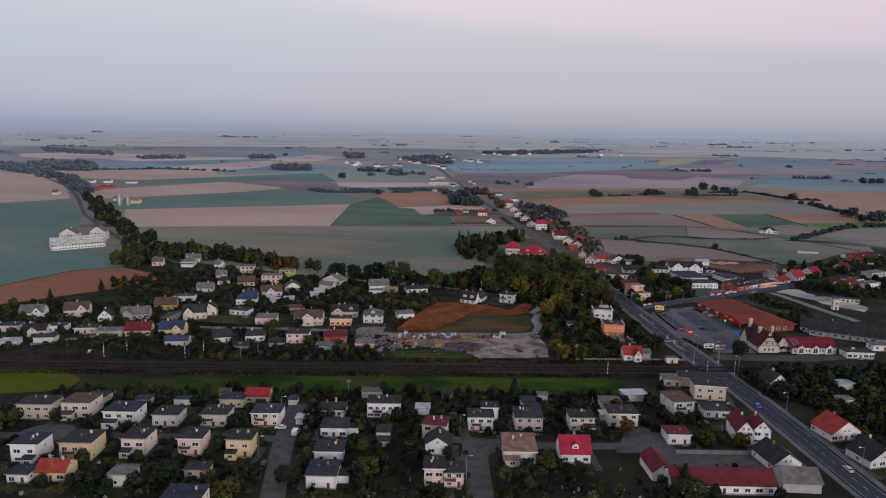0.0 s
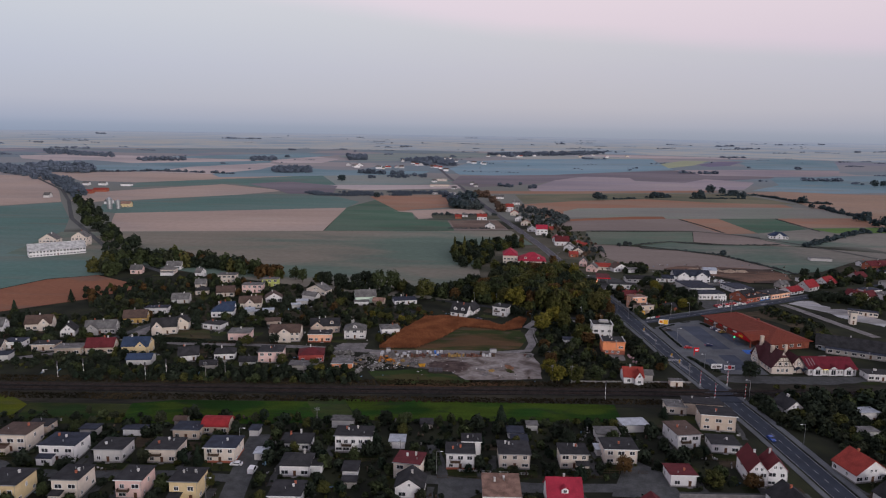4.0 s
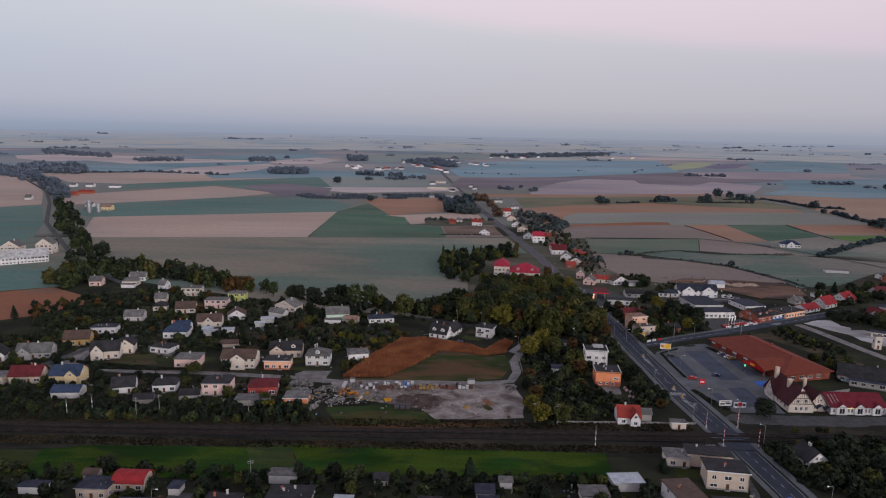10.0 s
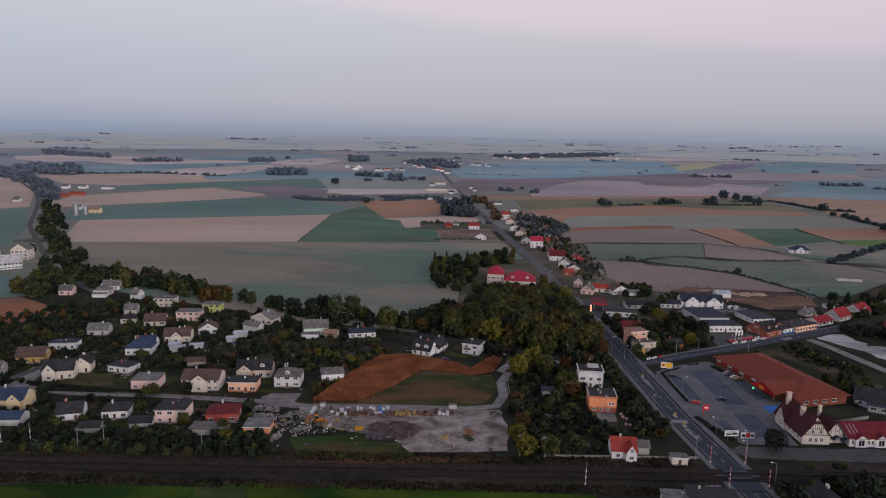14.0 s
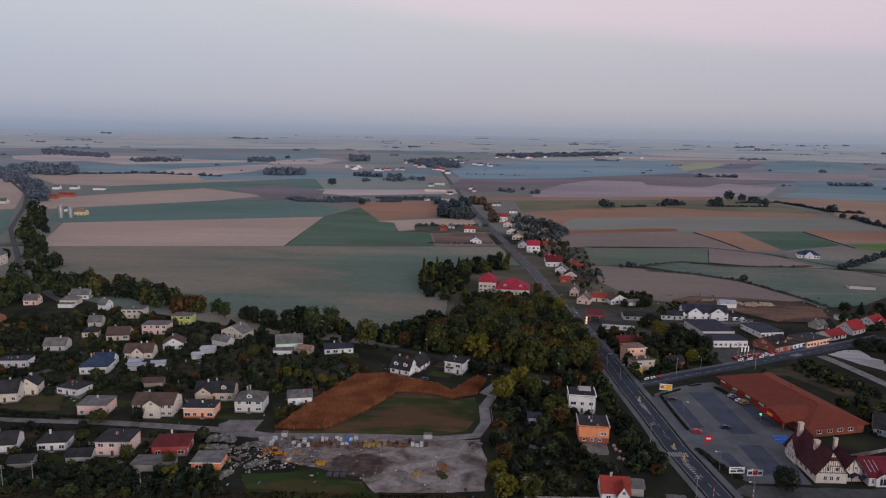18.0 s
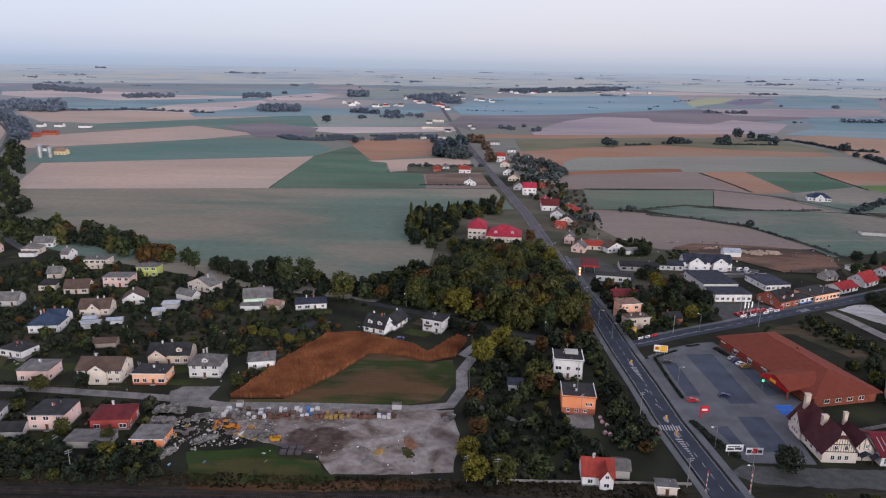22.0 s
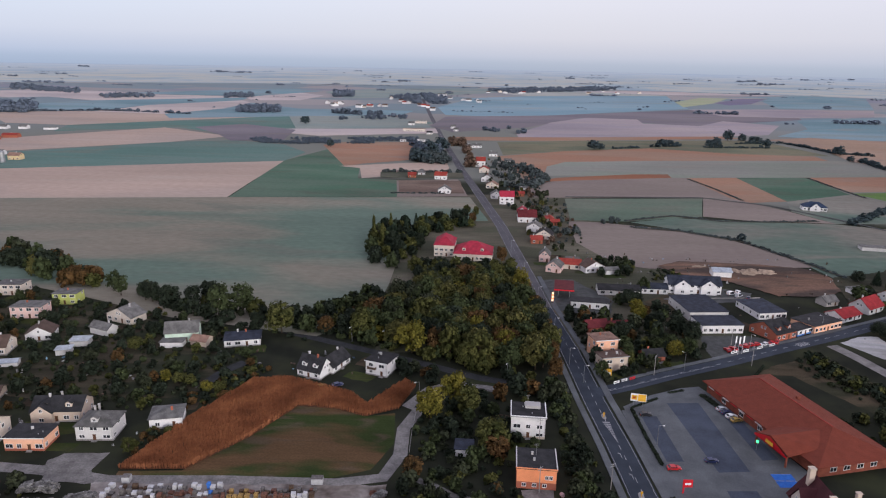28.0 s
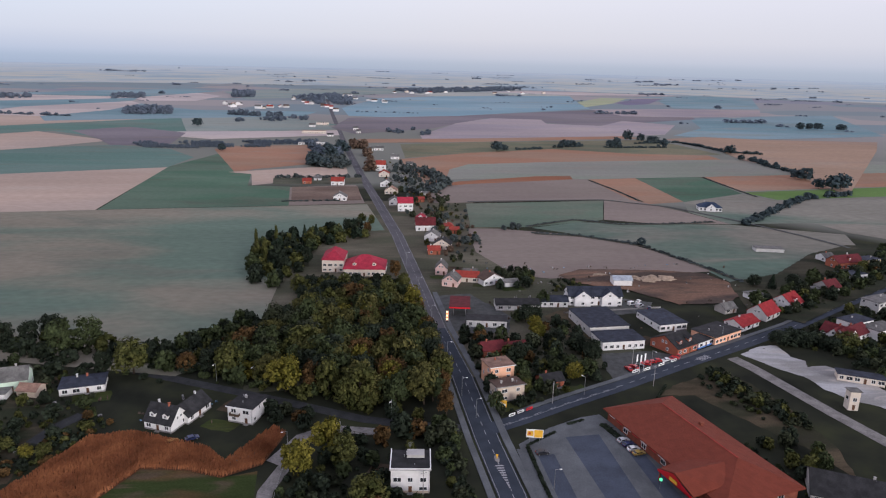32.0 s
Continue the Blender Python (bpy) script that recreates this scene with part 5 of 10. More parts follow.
house(-125.7, 272.7, 0, 6.1, 5.0, 2.6, 'flat', 0.3, 'grey', 'slate', win=0,chim=0,name='shed',category='shed')
house(-108.7, 273.5, 0, 8.3, 4.0, 2.4, 'flat', 0.2, 'white', 'slate', win=0,chim=0,name='shed',category='shed')
house(-55.3, 256.7, 0, 4.1, 5.0, 2.4, 'flat', 0.2, 'pale grey', 'metal', win=0,chim=0,name='shed',category='shed')
house(-21.5, 246.3, 0, 5.1, 7.0, 2.6, 'flat', 0.2, 'white', 'dark', win=0,chim=0,name='shed',category='shed')
house(-20.9, 238.2, 0, 4.6, 4.0, 2.2, 'flat', 0.2, 'bare block', 'dark', win=0,chim=0,name='shed',category='shed')
house(-7.1, 268.4, 0, 5.6, 6.0, 2.6, 'flat', 0.2, 'white', 'metal', win=0,chim=0,name='shed',category='shed')
house(38.1, 278.3, 0, 5.9, 6.0, 2.4, 'flat', 0.2, 'white', 'slate', win=0,chim=0,name='shed',category='shed')
house(45.4, 285.0, 0, 4.2, 4.0, 2.2, 'flat', 0.2, 'pale grey', 'grey', win=0,chim=0,name='shed',category='shed')
house(68.4, 265.4, 0, 3.5, 5.0, 2.2, 'flat', 0.2, 'pale grey', 'metal', win=0,chim=0,name='shed',category='shed')
house(-62.9, 275.5, 0, 3.5, 5.0, 2.4, 'flat', 0.2, 'pale grey', 'slate', win=0,chim=0,name='shed',category='shed')
house(3.3, 285.2, 0, 4.6, 5.0, 2.2, 'gx', 1.2, 'bare block', 'dark', win=0,chim=0,name='shed',category='shed')
house(-94.7, 283.1, 0, 4.6, 4.0, 2.2, 'gx', 1.0, 'bare block', 'brown', win=0,chim=0,name='shed',category='shed')

# ---- along the high road, south of the crossing ----
house(121.0, 291.0, -8, 13.4, 10.0, 6.2, 'flat', 0.4, 'beige', 'dark', win=1)
house(120.5, 305.5, -8, 15.5, 8.0, 4.6, 'flat', 0.3, 'beige', 'dark', win=0)
house(109.0, 305.2, -4, 8.1, 8.0, 3.4, 'flat', 0.3, 'cream', 'grey')
house(86.3, 286.9, 6, 10.2, 7.0, 2.8, 'flat', 0.3, 'pale grey', 'metal', name='shed', category='shed', chim=0, win=0)
house(117.7, 249.2, -6, 6.4, 13.0, 5.6, 'gy', 4.0, 'white', 'maroon', win=3)
house(123.9, 247.4, -6, 6.6, 9.0, 6.2, 'gy', 3.6, 'white', 'maroon', win=3)
house(122.2, 228.6, 8, 11.1, 13.0, 3.2, 'gy', 3.8, 'white', 'dark', win=1)
house(94.4, 211.3, 0, 34.4, 10.0, 3.6, 'gx', 3.4, 'white', 'maroon', win=1, chim=0, name='farm_building', category='building')
house(76.6, 221.0, 4, 7.6, 12.5, 3.4, 'gy', 2.8, 'white', 'maroon', win=0, chim=0, name='barn', category='barn')
house(121.4, 213.2, -3, 12.5, 10.0, 3.6, 'gx', 3.2, 'grey', 'grey', win=0, chim=0, name='barn', category='barn')
house(157.5, 252.9, 12, 13.4, 11.0, 3.4, 'gy', 4.6, 'white', 'tile', win=3)
house(159.0, 308.0, 6, 8.2, 10.0, 3.0, 'gy', 3.4, 'white', 'dark')
house(177.2, 281.5, 4, 5.8, 5.0, 4.0, 'flat', 0.3, 'pale grey', 'grey', name='outbuilding', category='building', chim=0, win=0)
house(187.0, 299.6, 4, 8.0, 6.0, 4.4, 'flat', 0.3, 'pale grey', 'metal', name='outbuilding', category='building', chim=0, win=1)
house(159.5, 232.0, 14, 13.9, 11.0, 3.4, 'gy', 4.2, 'pale grey', 'dark')
house(223.6, 349.6, -3, 14.0, 8.0, 3.2, 'flat', 0.3, 'white', 'dark', win=3)
house(245.5, 363.1, -3, 12.6, 7.0, 3.0, 'flat', 0.3, 'white', 'grey', win=1)
house(99.9, 340.5, -3, 9.1, 9.0, 3.6, 'gx', 3.4, 'white', 'tile', extra='crossright', win=1)
house(119.1, 334.7, -3, 5.6, 4.0, 2.8, 'flat', 0.3, 'cream', 'grey', name='crossing_keepers_hut', category='hut', chim=0)
house(107.9, 343.3, -3, 4.4, 6.0, 3.2, 'gx', 1.4, 'bare block', 'grey', win=0, chim=0, name='shed', category='shed')

# ---- houses north of the railway ----
house(-151.3, 403.1, 14, 13.6, 9.0, 4.6, 'gx', 4.0, 'cream', 'dark', extra='crossleft')
house(-145.1, 411.7, 14, 8.4, 8.0, 4.6, 'gy', 3.2, 'cream', 'dark')
house(-177.1, 423.0, 12, 13.1, 9.0, 3.8, 'gx', 3.6, 'mustard', 'brown')
house(-173.1, 444.0, 8, 13.5, 8.0, 3.6, 'flat', 0.4, 'white', 'slate')
house(-168.6, 470.8, 10, 11.0, 9.0, 3.2, 'gx', 3.0, 'pale grey', 'grey', win=1)
house(-130.0, 439.9, 8, 13.0, 10.0, 4.0, 'hip', 4.0, 'white', 'blue')
house(-125.9, 413.5, -14, 11.2, 9.0, 3.0, 'flat', 0.4, 'white', 'dark')
house(-104.9, 393.9, 3, 11.8, 10.0, 4.8, 'hip', 1.0, 'pink', 'grey')
house(-79.7, 395.5, 3, 16.6, 11.0, 5.4, 'gx', 3.0, 'cream', 'brown', extra='cross', win=3)
house(-60.8, 412.8, 6, 16.5, 10.0, 4.2, 'gx', 3.2, 'beige', 'dark', extra='dormers crossleft')
house(-60.4, 394.5, 3, 12.4, 9.0, 4.2, 'flat', 0.3, 'peach', 'dark', base='brick', win=3)
house(-41.7, 402.1, 3, 11.9, 10.0, 5.2, 'hip', 3.0, 'pale grey', 'grey', extra='dormer')
house(-22.9, 410.5, 14, 10.4, 9.0, 3.8, 'hip', 1.2, 'white', 'grey', win=1)
house(-150.8, 367.7, 6, 13.2, 10.0, 5.0, 'gx', 3.4, 'yellow', 'blue', extra='crossright')
house(-142.3, 352.3, 6, 11.7, 8.0, 3.0, 'gx', 1.8, 'pale grey', 'blue', win=0, chim=0)
house(-121.0, 359.6, 18, 9.6, 10.0, 3.4, 'gx', 3.0, 'white', 'dark', win=1)
house(-103.1, 362.2, 10, 10.1, 9.0, 3.6, 'hip', 2.2, 'white', 'dark')
house(-78.8, 360.9, 4, 11.8, 11.0, 5.4, 'flat', 0.3, 'pink', 'dark')
house(-58.6, 361.8, 8, 12.4, 10.0, 4.2, 'hip', 2.4, 'red', 'maroon')
house(-41.0, 351.6, 3, 9.9, 9.0, 3.0, 'flat', 0.3, 'orange', 'grey', chim=0, win=1, name='outbuilding', category='building')
house(-59.9, 349.3, 3, 13.6, 7.0, 2.4, 'flat', 0.2, 'bare block', 'grey', chim=0, win=0, name='garage', category='garage')
house(-88.6, 353.3, 8, 8.5, 6.0, 2.4, 'gx', 1.6, 'pale grey', 'dark', chim=0, win=0, name='shed', category='shed')
house(-106.6, 347.8, 10, 7.9, 6.0, 2.2, 'gx', 1.4, 'bare block', 'dark', chim=0, win=0, name='shed', category='shed')
house(-129.7, 504.7, 5, 14.2, 10.0, 5.2, 'flat', 0.4, 'pink', 'grey')
house(-122.2, 523.8, 5, 11.6, 9.0, 5.2, 'flat', 0.4, 'lime', 'grey')
house(-158.1, 535.4, 5, 13.0, 10.0, 5.4, 'flat', 0.4, 'cream', 'grey')
house(-108.2, 478.2, 16, 10.8, 9.0, 3.4, 'gy', 3.2, 'white', 'brown')
house(-119.3, 462.5, 10, 14.0, 10.0, 3.8, 'gx', 3.4, 'cream', 'brown', extra='cross')
house(-145.4, 492.0, 12, 12.0, 10.0, 3.2, 'gx', 3.4, 'cream', 'brown', win=1)
house(-81.6, 501.7, -22, 15.7, 9.0, 3.6, 'gy', 3.6, 'cream', 'grey')
house(-84.1, 485.5, -22, 10.8, 6.0, 3.2, 'gx', 2.0, 'pale grey', 'grey', win=0)
house(-46.1, 481.3, 14, 14.0, 9.0, 4.8, 'gx', 3.6, 'mint', 'grey')
house(-36.0, 476.2, -10, 7.3, 6.0, 2.6, 'gx', 1.6, 'beige', 'tan', win=0,chim=0, name='shed', category='shed')
house(-18.8, 479.6, 14, 15.2, 10.0, 3.2, 'hip', 1.4, 'white', 'slate')
house(-238.5, 558.3, 8, 8.6, 8.0, 3.6, 'gx', 3.0, 'pink', 'grey')
house(-214.0, 560.7, 4, 10.9, 8.0, 3.6, 'hip', 2.6, 'cream', 'grey')
house(-212.1, 552.2, 4, 9.2, 4.0, 2.4, 'flat', 0.2, 'white', 'grey', win=0,chim=0, name='shed', category='shed')

# ---- western end of the settlement ----
house(-247.1, 397.3, 12, 13.4, 9.0, 4.6, 'gx', 3.6, 'white', 'grey', extra='crossright')
house(-225.1, 406.0, 14, 13.9, 9.0, 4.2, 'gx', 3.8, 'cream', 'brown', extra='crossright')
house(-226.3, 365.0, 10, 12.3, 9.0, 3.6, 'gx', 2.6, 'cream', 'dark', extra='cross')
house(-218.5, 372.8, 8, 9.7, 9.0, 3.4, 'flat', 0.4, 'white', 'slate')
house(-245.4, 372.3, 8, 11.5, 9.0, 3.4, 'flat', 0.4, 'cream', 'slate')
house(-257.4, 369.5, 8, 12.4, 9.0, 3.4, 'gx', 3.0, 'cream', 'brown')
house(-200.4, 370.1, 6, 11.8, 8.0, 3.2, 'flat', 0.4, 'beige', 'dark')
house(-184.8, 365.2, 8, 12.7, 9.0, 3.4, 'flat', 0.5, 'beige', 'grey')
house(-169.9, 368.1, 8, 13.7, 9.0, 3.8, 'gx', 3.6, 'beige', 'maroon')
house(-202.4, 395.1, 18, 7.6, 9.0, 3.4, 'gy', 3.6, 'white', 'dark')
house(-186.9, 401.4, 12, 16.1, 10.0, 3.6, 'gx', 3.4, 'grey', 'grey', extra='crossleft')
house(-214.5, 353.6, 8, 10.5, 7.0, 2.8, 'flat', 0.3, 'pale grey', 'slate', win=0,chim=0, name='shed', category='shed')
house(-229.9, 347.5, 8, 8.8, 6.0, 2.6, 'flat', 0.3, 'pale grey', 'metal', win=0,chim=0, name='shed', category='shed')
house(-345.0, 630.4, 37, 45.0, 16.0, 5.5, 'gx', 5.5, 'white', 'pale', name='manor_barn', category='barn', chim=0, win=3)
house(-368.5, 661.6, 7, 16.0, 12.0, 9.0, 'gy', 5.0, 'cream', 'grey')
house(-347.5, 677.2, 7, 14.2, 12.0, 9.0, 'gy', 5.0, 'cream', 'grey')

# ---- park edge and the corner by the crossing roads ----
house(19.4, 450.8, -23, 10.7, 9.0, 3.2, 'gx', 4.6, 'white', 'dark', extra='dormers', win=2)
house(25.5, 457.6, 67, 12.6, 8.0, 3.0, 'gx', 3.4, 'white', 'dark', win=2, chim=1)
house(45.8, 455.1, -20, 9.3, 10.5, 5.6, 'flat', 0.3, 'white', 'dark', extra='balcony', win=2)
ob = house(100.7, 412.1, -4, 11.3, 10.0, 7.6, 'flat', 0.3, 'white', 'dark', chim=2, base='beige')
for bx, by, bw, bd in ((0, -5.35, 12.0, 0.3), (-5.85, 0, 0.3, 10.4), (5.85, 0, 0.3, 10.4)):
    bm = bmesh.new()
    box(bm, bx - bw / 2, bx + bw / 2, by - bd / 2, by + bd / 2, 7.7, 8.4)
    part("parapet", bm, plaster("white"), ob)
bm = bmesh.new()
box(bm, -2.6, 2.6, -1.6, 1.6, 7.6, 9.0)
part("stair_head", bm, plaster("grey"), ob, at=pose(1.5, 2.4, 0))
ob = house(100.7, 384.5, -4, 11.6, 11.0, 6.4, 'flat', 0.3, 'orange', 'dark', chim=2, win=0)
bm = bmesh.new()
box(bm, -5.84, 5.84, -5.54, 5.54, -0.3, 2.3)
ground_floor = part("ground_floor", bm, plaster("brick"), ob, "dark red brick ground floor")
for x in (-3.6, -0.6, 2.4):
    add_window(ground_floor, pose(x, -5.54, 0.8), 1.3, 1.2)
for x, z in ((4.2, 3.4), (3.0, 3.4)):
    add_window(ob, pose(x, -5.5, z), 1.1, 1.3)
for bx, by, bw, bd in ((0, -5.8, 12.2, 0.3), (-5.95, 0, 0.3, 11.3), (5.95, 0, 0.3, 11.3)):
    bm = bmesh.new()
    box(bm, bx - bw / 2, bx + bw / 2, by - bd / 2, by + bd / 2, 6.5, 7.15)
    part("parapet", bm, plaster("orange" if bw > 1 else "pale grey"), ob)

# ---- the commercial corner and side road ----
house(200.1, 511.8, 5, 19.9, 13.0, 3.8, 'flat', 0.3, 'white', 'slate', name='shop', category='shop', chim=0, win=3)
house(198.1, 533.9, 6, 19.6, 26.0, 4.4, 'flat', 0.4, 'pale grey', 'slate', name='hall', category='building', chim=0, win=1)
house(231.0, 536.1, 11, 14.9, 20.4, 3.2, 'flat', 0.3, 'white', 'slate', name='office', category='building', chim=0, win=3)
house(224.2, 506.3, 29, 13.7, 14.8, 3.6, 'gx', 3.8, 'brick', 'dark', extra='dormers', win=2)
house(238.0, 509.8, 31, 11.5, 7.0, 2.8, 'flat', 0.3, 'white', 'dark', name='shop', category='shop', chim=0, win=1, base='blue')
house(250.1, 518.1, 28, 19.5, 13.0, 3.4, 'flat', 0.4, 'peach', 'dark', name='shop', category='shop', chim=1, win=3)
house(270.0, 531.0, 30, 14.9, 9.7, 2.6, 'gx', 2.4, 'white', 'red', win=2)
house(288.5, 543.6, 33, 13.6, 10.5, 3.2, 'gx', 4.4, 'pale grey', 'red', win=1)
house(309.7, 557.5, 32, 12.3, 12.2, 3.2, 'gx', 4.4, 'white', 'red', win=1, extra='dormer')
house(308.0, 512.8, -59, 12.8, 9.0, 3.6, 'gx', 3.4, 'white', 'maroon', extra='cross', win=2)
house(313.9, 513.3, 27, 19.1, 9.0, 3.2, 'gx', 3.2, 'white', 'maroon', win=2)
house(206.1, 567.5, -2, 28.5, 11.0, 5.2, 'gx', 3.6, 'white', 'slate', extra='twin', win=2, name='showroom', category='building', chim=0)
house(183.8, 565.2, -2, 14.0, 10.0, 3.0, 'gx', 1.8, 'white', 'slate', win=2, name='workshop', category='building', chim=0)
house(163.5, 561.0, -2, 22.5, 10.0, 3.0, 'gx', 1.8, 'pale grey', 'dark', win=1, name='workshop', category='building', chim=0)
house(272.2, 551.1, 20, 8.3, 7.0, 2.6, 'gx', 2.4, 'bare block', 'grey', win=1)
house(298.7, 570.2, 12, 9.2, 7.0, 3.0, 'flat', 0.3, 'white', 'grey', win=1,chim=0)
house(323.6, 523.4, 20, 14.6, 9.0, 5.6, 'flat', 0.3, 'white', 'slate', extra='balcony')
house(331.6, 516.1, 20, 16.4, 9.0, 4.6, 'flat', 0.3, 'white', 'grey')
house(359.1, 551.8, 20, 18.3, 10.0, 5.6, 'flat', 0.3, 'pale grey', 'grey')
house(393.0, 628.5, 12, 20.3, 10.0, 4.4, 'gx', 3.6, 'brick', 'maroon', extra='dormer')
house(409.6, 630.2, 12, 14.2, 9.0, 5.0, 'flat', 0.4, 'yellow', 'slate')
house(379.8, 603.9, 12, 16.9, 9.0, 3.4, 'flat', 0.3, 'white', 'slate')
house(349.1, 581.2, 20, 10.7, 10.0, 3.4, 'gx', 3.6, 'grey', 'maroon', win=0)
house(389.9, 642.9, 12, 8.1, 8.0, 3.2, 'gx', 2.0, 'white', 'grey')
house(342.5, 579.6, 18, 10.6, 6.0, 2.6, 'flat', 0.2, 'pale grey', 'grey', win=0,chim=0,name='shed',category='shed')
house(363.8, 666.9, -10, 18.8, 8.0, 2.4, 'flat', 0.2, 'pale grey', 'grey', win=0,chim=0,name='shed',category='shed')
house(267.9, 448.3, -10, 3.6, 3.6, 7.4, 'flat', 0.2, 'cream', 'grey', win=1,chim=0,name='switch_tower',category='tower')
house(287.4, 470.0, -26, 17.0, 6.0, 2.8, 'flat', 0.2, 'cream', 'slate', win=3,chim=0,name='kiosk',category='building')
house(245.9, 388.5, -27, 58.0, 15.0, 3.0, 'gx', 4.2, 'grey', 'dark', win=1,chim=1,name='storehouse',category='building')
house(236.7, 381.6, -27, 38.0, 5.0, 2.4, 'flat', 0.3, 'bare block', 'slate', win=1,chim=0,name='lean_to',category='building')
house(138.4, 476.3, 14, 10.0, 9.0, 8.6, 'flat', 0.3, 'peach', 'tan', win=1)
house(139.9, 464.8, 14, 11.0, 8.0, 5.4, 'flat', 0.8, 'beige', 'brown', win=1)
house(140.5, 504.2, 14, 10.1, 8.0, 3.4, 'gx', 2.4, 'brick', 'maroon', win=1)
house(150.9, 504.9, 14, 9.4, 8.0, 3.0, 'gx', 2.2, 'brick', 'maroon', win=1)
house(158.8, 473.4, 14, 9.2, 7.0, 3.0, 'gx', 2.0, 'brick', 'dark', win=1)
house(144.0, 537.7, -8, 19.2, 8.0, 3.2, 'flat', 0.3, 'white', 'dark', win=2,chim=0,name='filling_station_shop',category='shop')
house(232.5, 597.0, -4, 10.7, 8.0, 3.6, 'gx', 1.6, 'white', 'metal', win=0,chim=0,name='storage_tent',category='shed')
house(130.2, 621.4, -10, 6.8, 9.0, 4.2, 'gy', 3.4, 'pink', 'grey')
house(133.8, 599.6, -20, 8.8, 10.0, 3.6, 'gy', 3.4, 'pink', 'grey', win=1)
house(143.8, 606.7, -10, 13.3, 8.0, 3.2, 'gx', 2.4, 'cream', 'tile', win=1)
house(156.2, 601.4, 20, 12.8, 9.0, 3.6, 'gy', 3.2, 'white', 'brown')
house(167.0, 596.8, 10, 8.2, 6.0, 2.8, 'gx', 1.2, 'white', 'grey', win=0,chim=0)
house(146.1, 610.8, -8, 8.0, 8.0, 3.2, 'gx', 2.6, 'cream', 'grey', win=1)
house(-113.2, 443.9, 16, 8.8, 5.0, 2.2, 'flat', 0.2, 'pale grey', 'metal', win=0,chim=0,name='shed',category='shed')
house(-116.4, 450.5, 10, 5.6, 4.0, 2.0, 'gx', 0.8, 'pale grey', 'metal', win=0,chim=0,name='greenhouse',category='greenhouse')
house(-89.4, 462.9, 16, 5.7, 5.0, 2.2, 'flat', 0.2, 'pale grey', 'metal', win=0,chim=0,name='shed',category='shed')
house(-87.5, 472.4, 12, 7.4, 6.0, 2.4, 'flat', 0.2, 'pale grey', 'metal', win=0,chim=0,name='shed',category='shed')
house(-104.4, 450.2, 14, 6.5, 4.0, 1.8, 'gx', 0.8, 'white', 'metal', win=0,chim=0,name='greenhouse',category='greenhouse')
house(-95.0, 424.5, 12, 9.0, 6.0, 2.4, 'gx', 1.2, 'beige', 'brown', win=1,chim=0,name='shed',category='shed')
house(-47.6, 473.8, 4, 9.3, 6.0, 2.4, 'flat', 0.2, 'white', 'grey', win=0,chim=0,name='shed',category='shed')
house(79.1, 397.9, -2, 5.5, 6.0, 2.4, 'flat', 0.2, 'white', 'slate', win=0,chim=0,name='shed',category='shed')
house(-171.3, 514.8, 10, 7.4, 8.0, 3.2, 'gx', 2.8, 'cream', 'grey', win=1)
house(-184.5, 549.6, -10, 5.2, 8.0, 4.0, 'gx', 3.0, 'white', 'grey', win=1)
house(-129.6, 447.6, 8, 8.6, 9.0, 3.4, 'gx', 3.6, 'white', 'blue', win=1)
house(-163.0, 494.8, 10, 8.4, 8.0, 3.2, 'hip', 2.6, 'cream', 'dark', win=1)
house(-215.7, 576.6, 8, 11.9, 9.0, 3.4, 'gx', 3.0, 'white', 'grey', win=1)

# ---- ribbon of houses along the road to the north ----
house(116.4, 799.1, 0, 12.6, 10.0, 7.2, 'gx', 4.0, 'white', 'crimson', win=1)
house(108.0, 823.7, 0, 9.5, 9.0, 4.0, 'gy', 3.0, 'white', 'grey', win=1)
house(101.2, 973.6, -4, 11.1, 9.0, 4.0, 'gy', 3.0, 'cream', 'tile', win=1)
house(98.0, 1015.7, -4, 11.0, 9.0, 7.5, 'gx', 4.0, 'white', 'tile', win=1)
house(103.0, 914.0, -6, 12.1, 9.0, 4.0, 'gy', 3.0, 'white', 'grey', win=1)
house(106.6, 875.1, -10, 11.5, 9.0, 3.6, 'gy', 3.2, 'cream', 'tan', win=1)
house(126.7, 754.6, -8, 8.1, 9.0, 3.6, 'gy', 3.2, 'white', 'crimson', win=1)
house(128.4, 730.5, 0, 14.5, 10.0, 4.6, 'gx', 4.8, 'white', 'maroon', win=1)
house(131.3, 699.4, -14, 10.5, 9.0, 3.8, 'gy', 3.2, 'white', 'grey', win=1)
house(136.5, 678.4, -14, 11.8, 9.0, 3.4, 'gy', 3.6, 'cream', 'dark', win=1)
house(146.3, 732.4, 0, 6.3, 9.0, 3.2, 'hip', 2.0, 'cream', 'tile', win=1)
house(149.1, 721.3, 0, 6.7, 9.0, 2.8, 'gx', 1.5, 'brick', 'tile', win=1)
house(129.3, 665.5, 0, 7.9, 9.0, 3.0, 'gx', 2.0, 'brick', 'tile', win=1)
house(122.5, 953.1, 0, 7.6, 9.0, 3.0, 'gx', 2.0, 'white', 'grey', win=1)
house(132.7, 1048.8, 0, 8.6, 9.0, 3.4, 'gx', 2.4, 'white', 'grey', win=1)
house(117.1, 1113.6, 0, 10.7, 9.0, 3.4, 'gx', 2.4, 'white', 'grey', win=1)
house(96.8, 1201.7, 0, 13.4, 9.0, 3.4, 'gx', 2.4, 'white', 'grey', win=1)
house(85.2, 1199.7, 0, 6.7, 9.0, 3.0, 'gx', 2.0, 'white', 'grey', win=1)
house(137.1, 866.9, 0, 7.9, 9.0, 2.6, 'flat', 0.3, 'pale grey', 'grey', win=1)
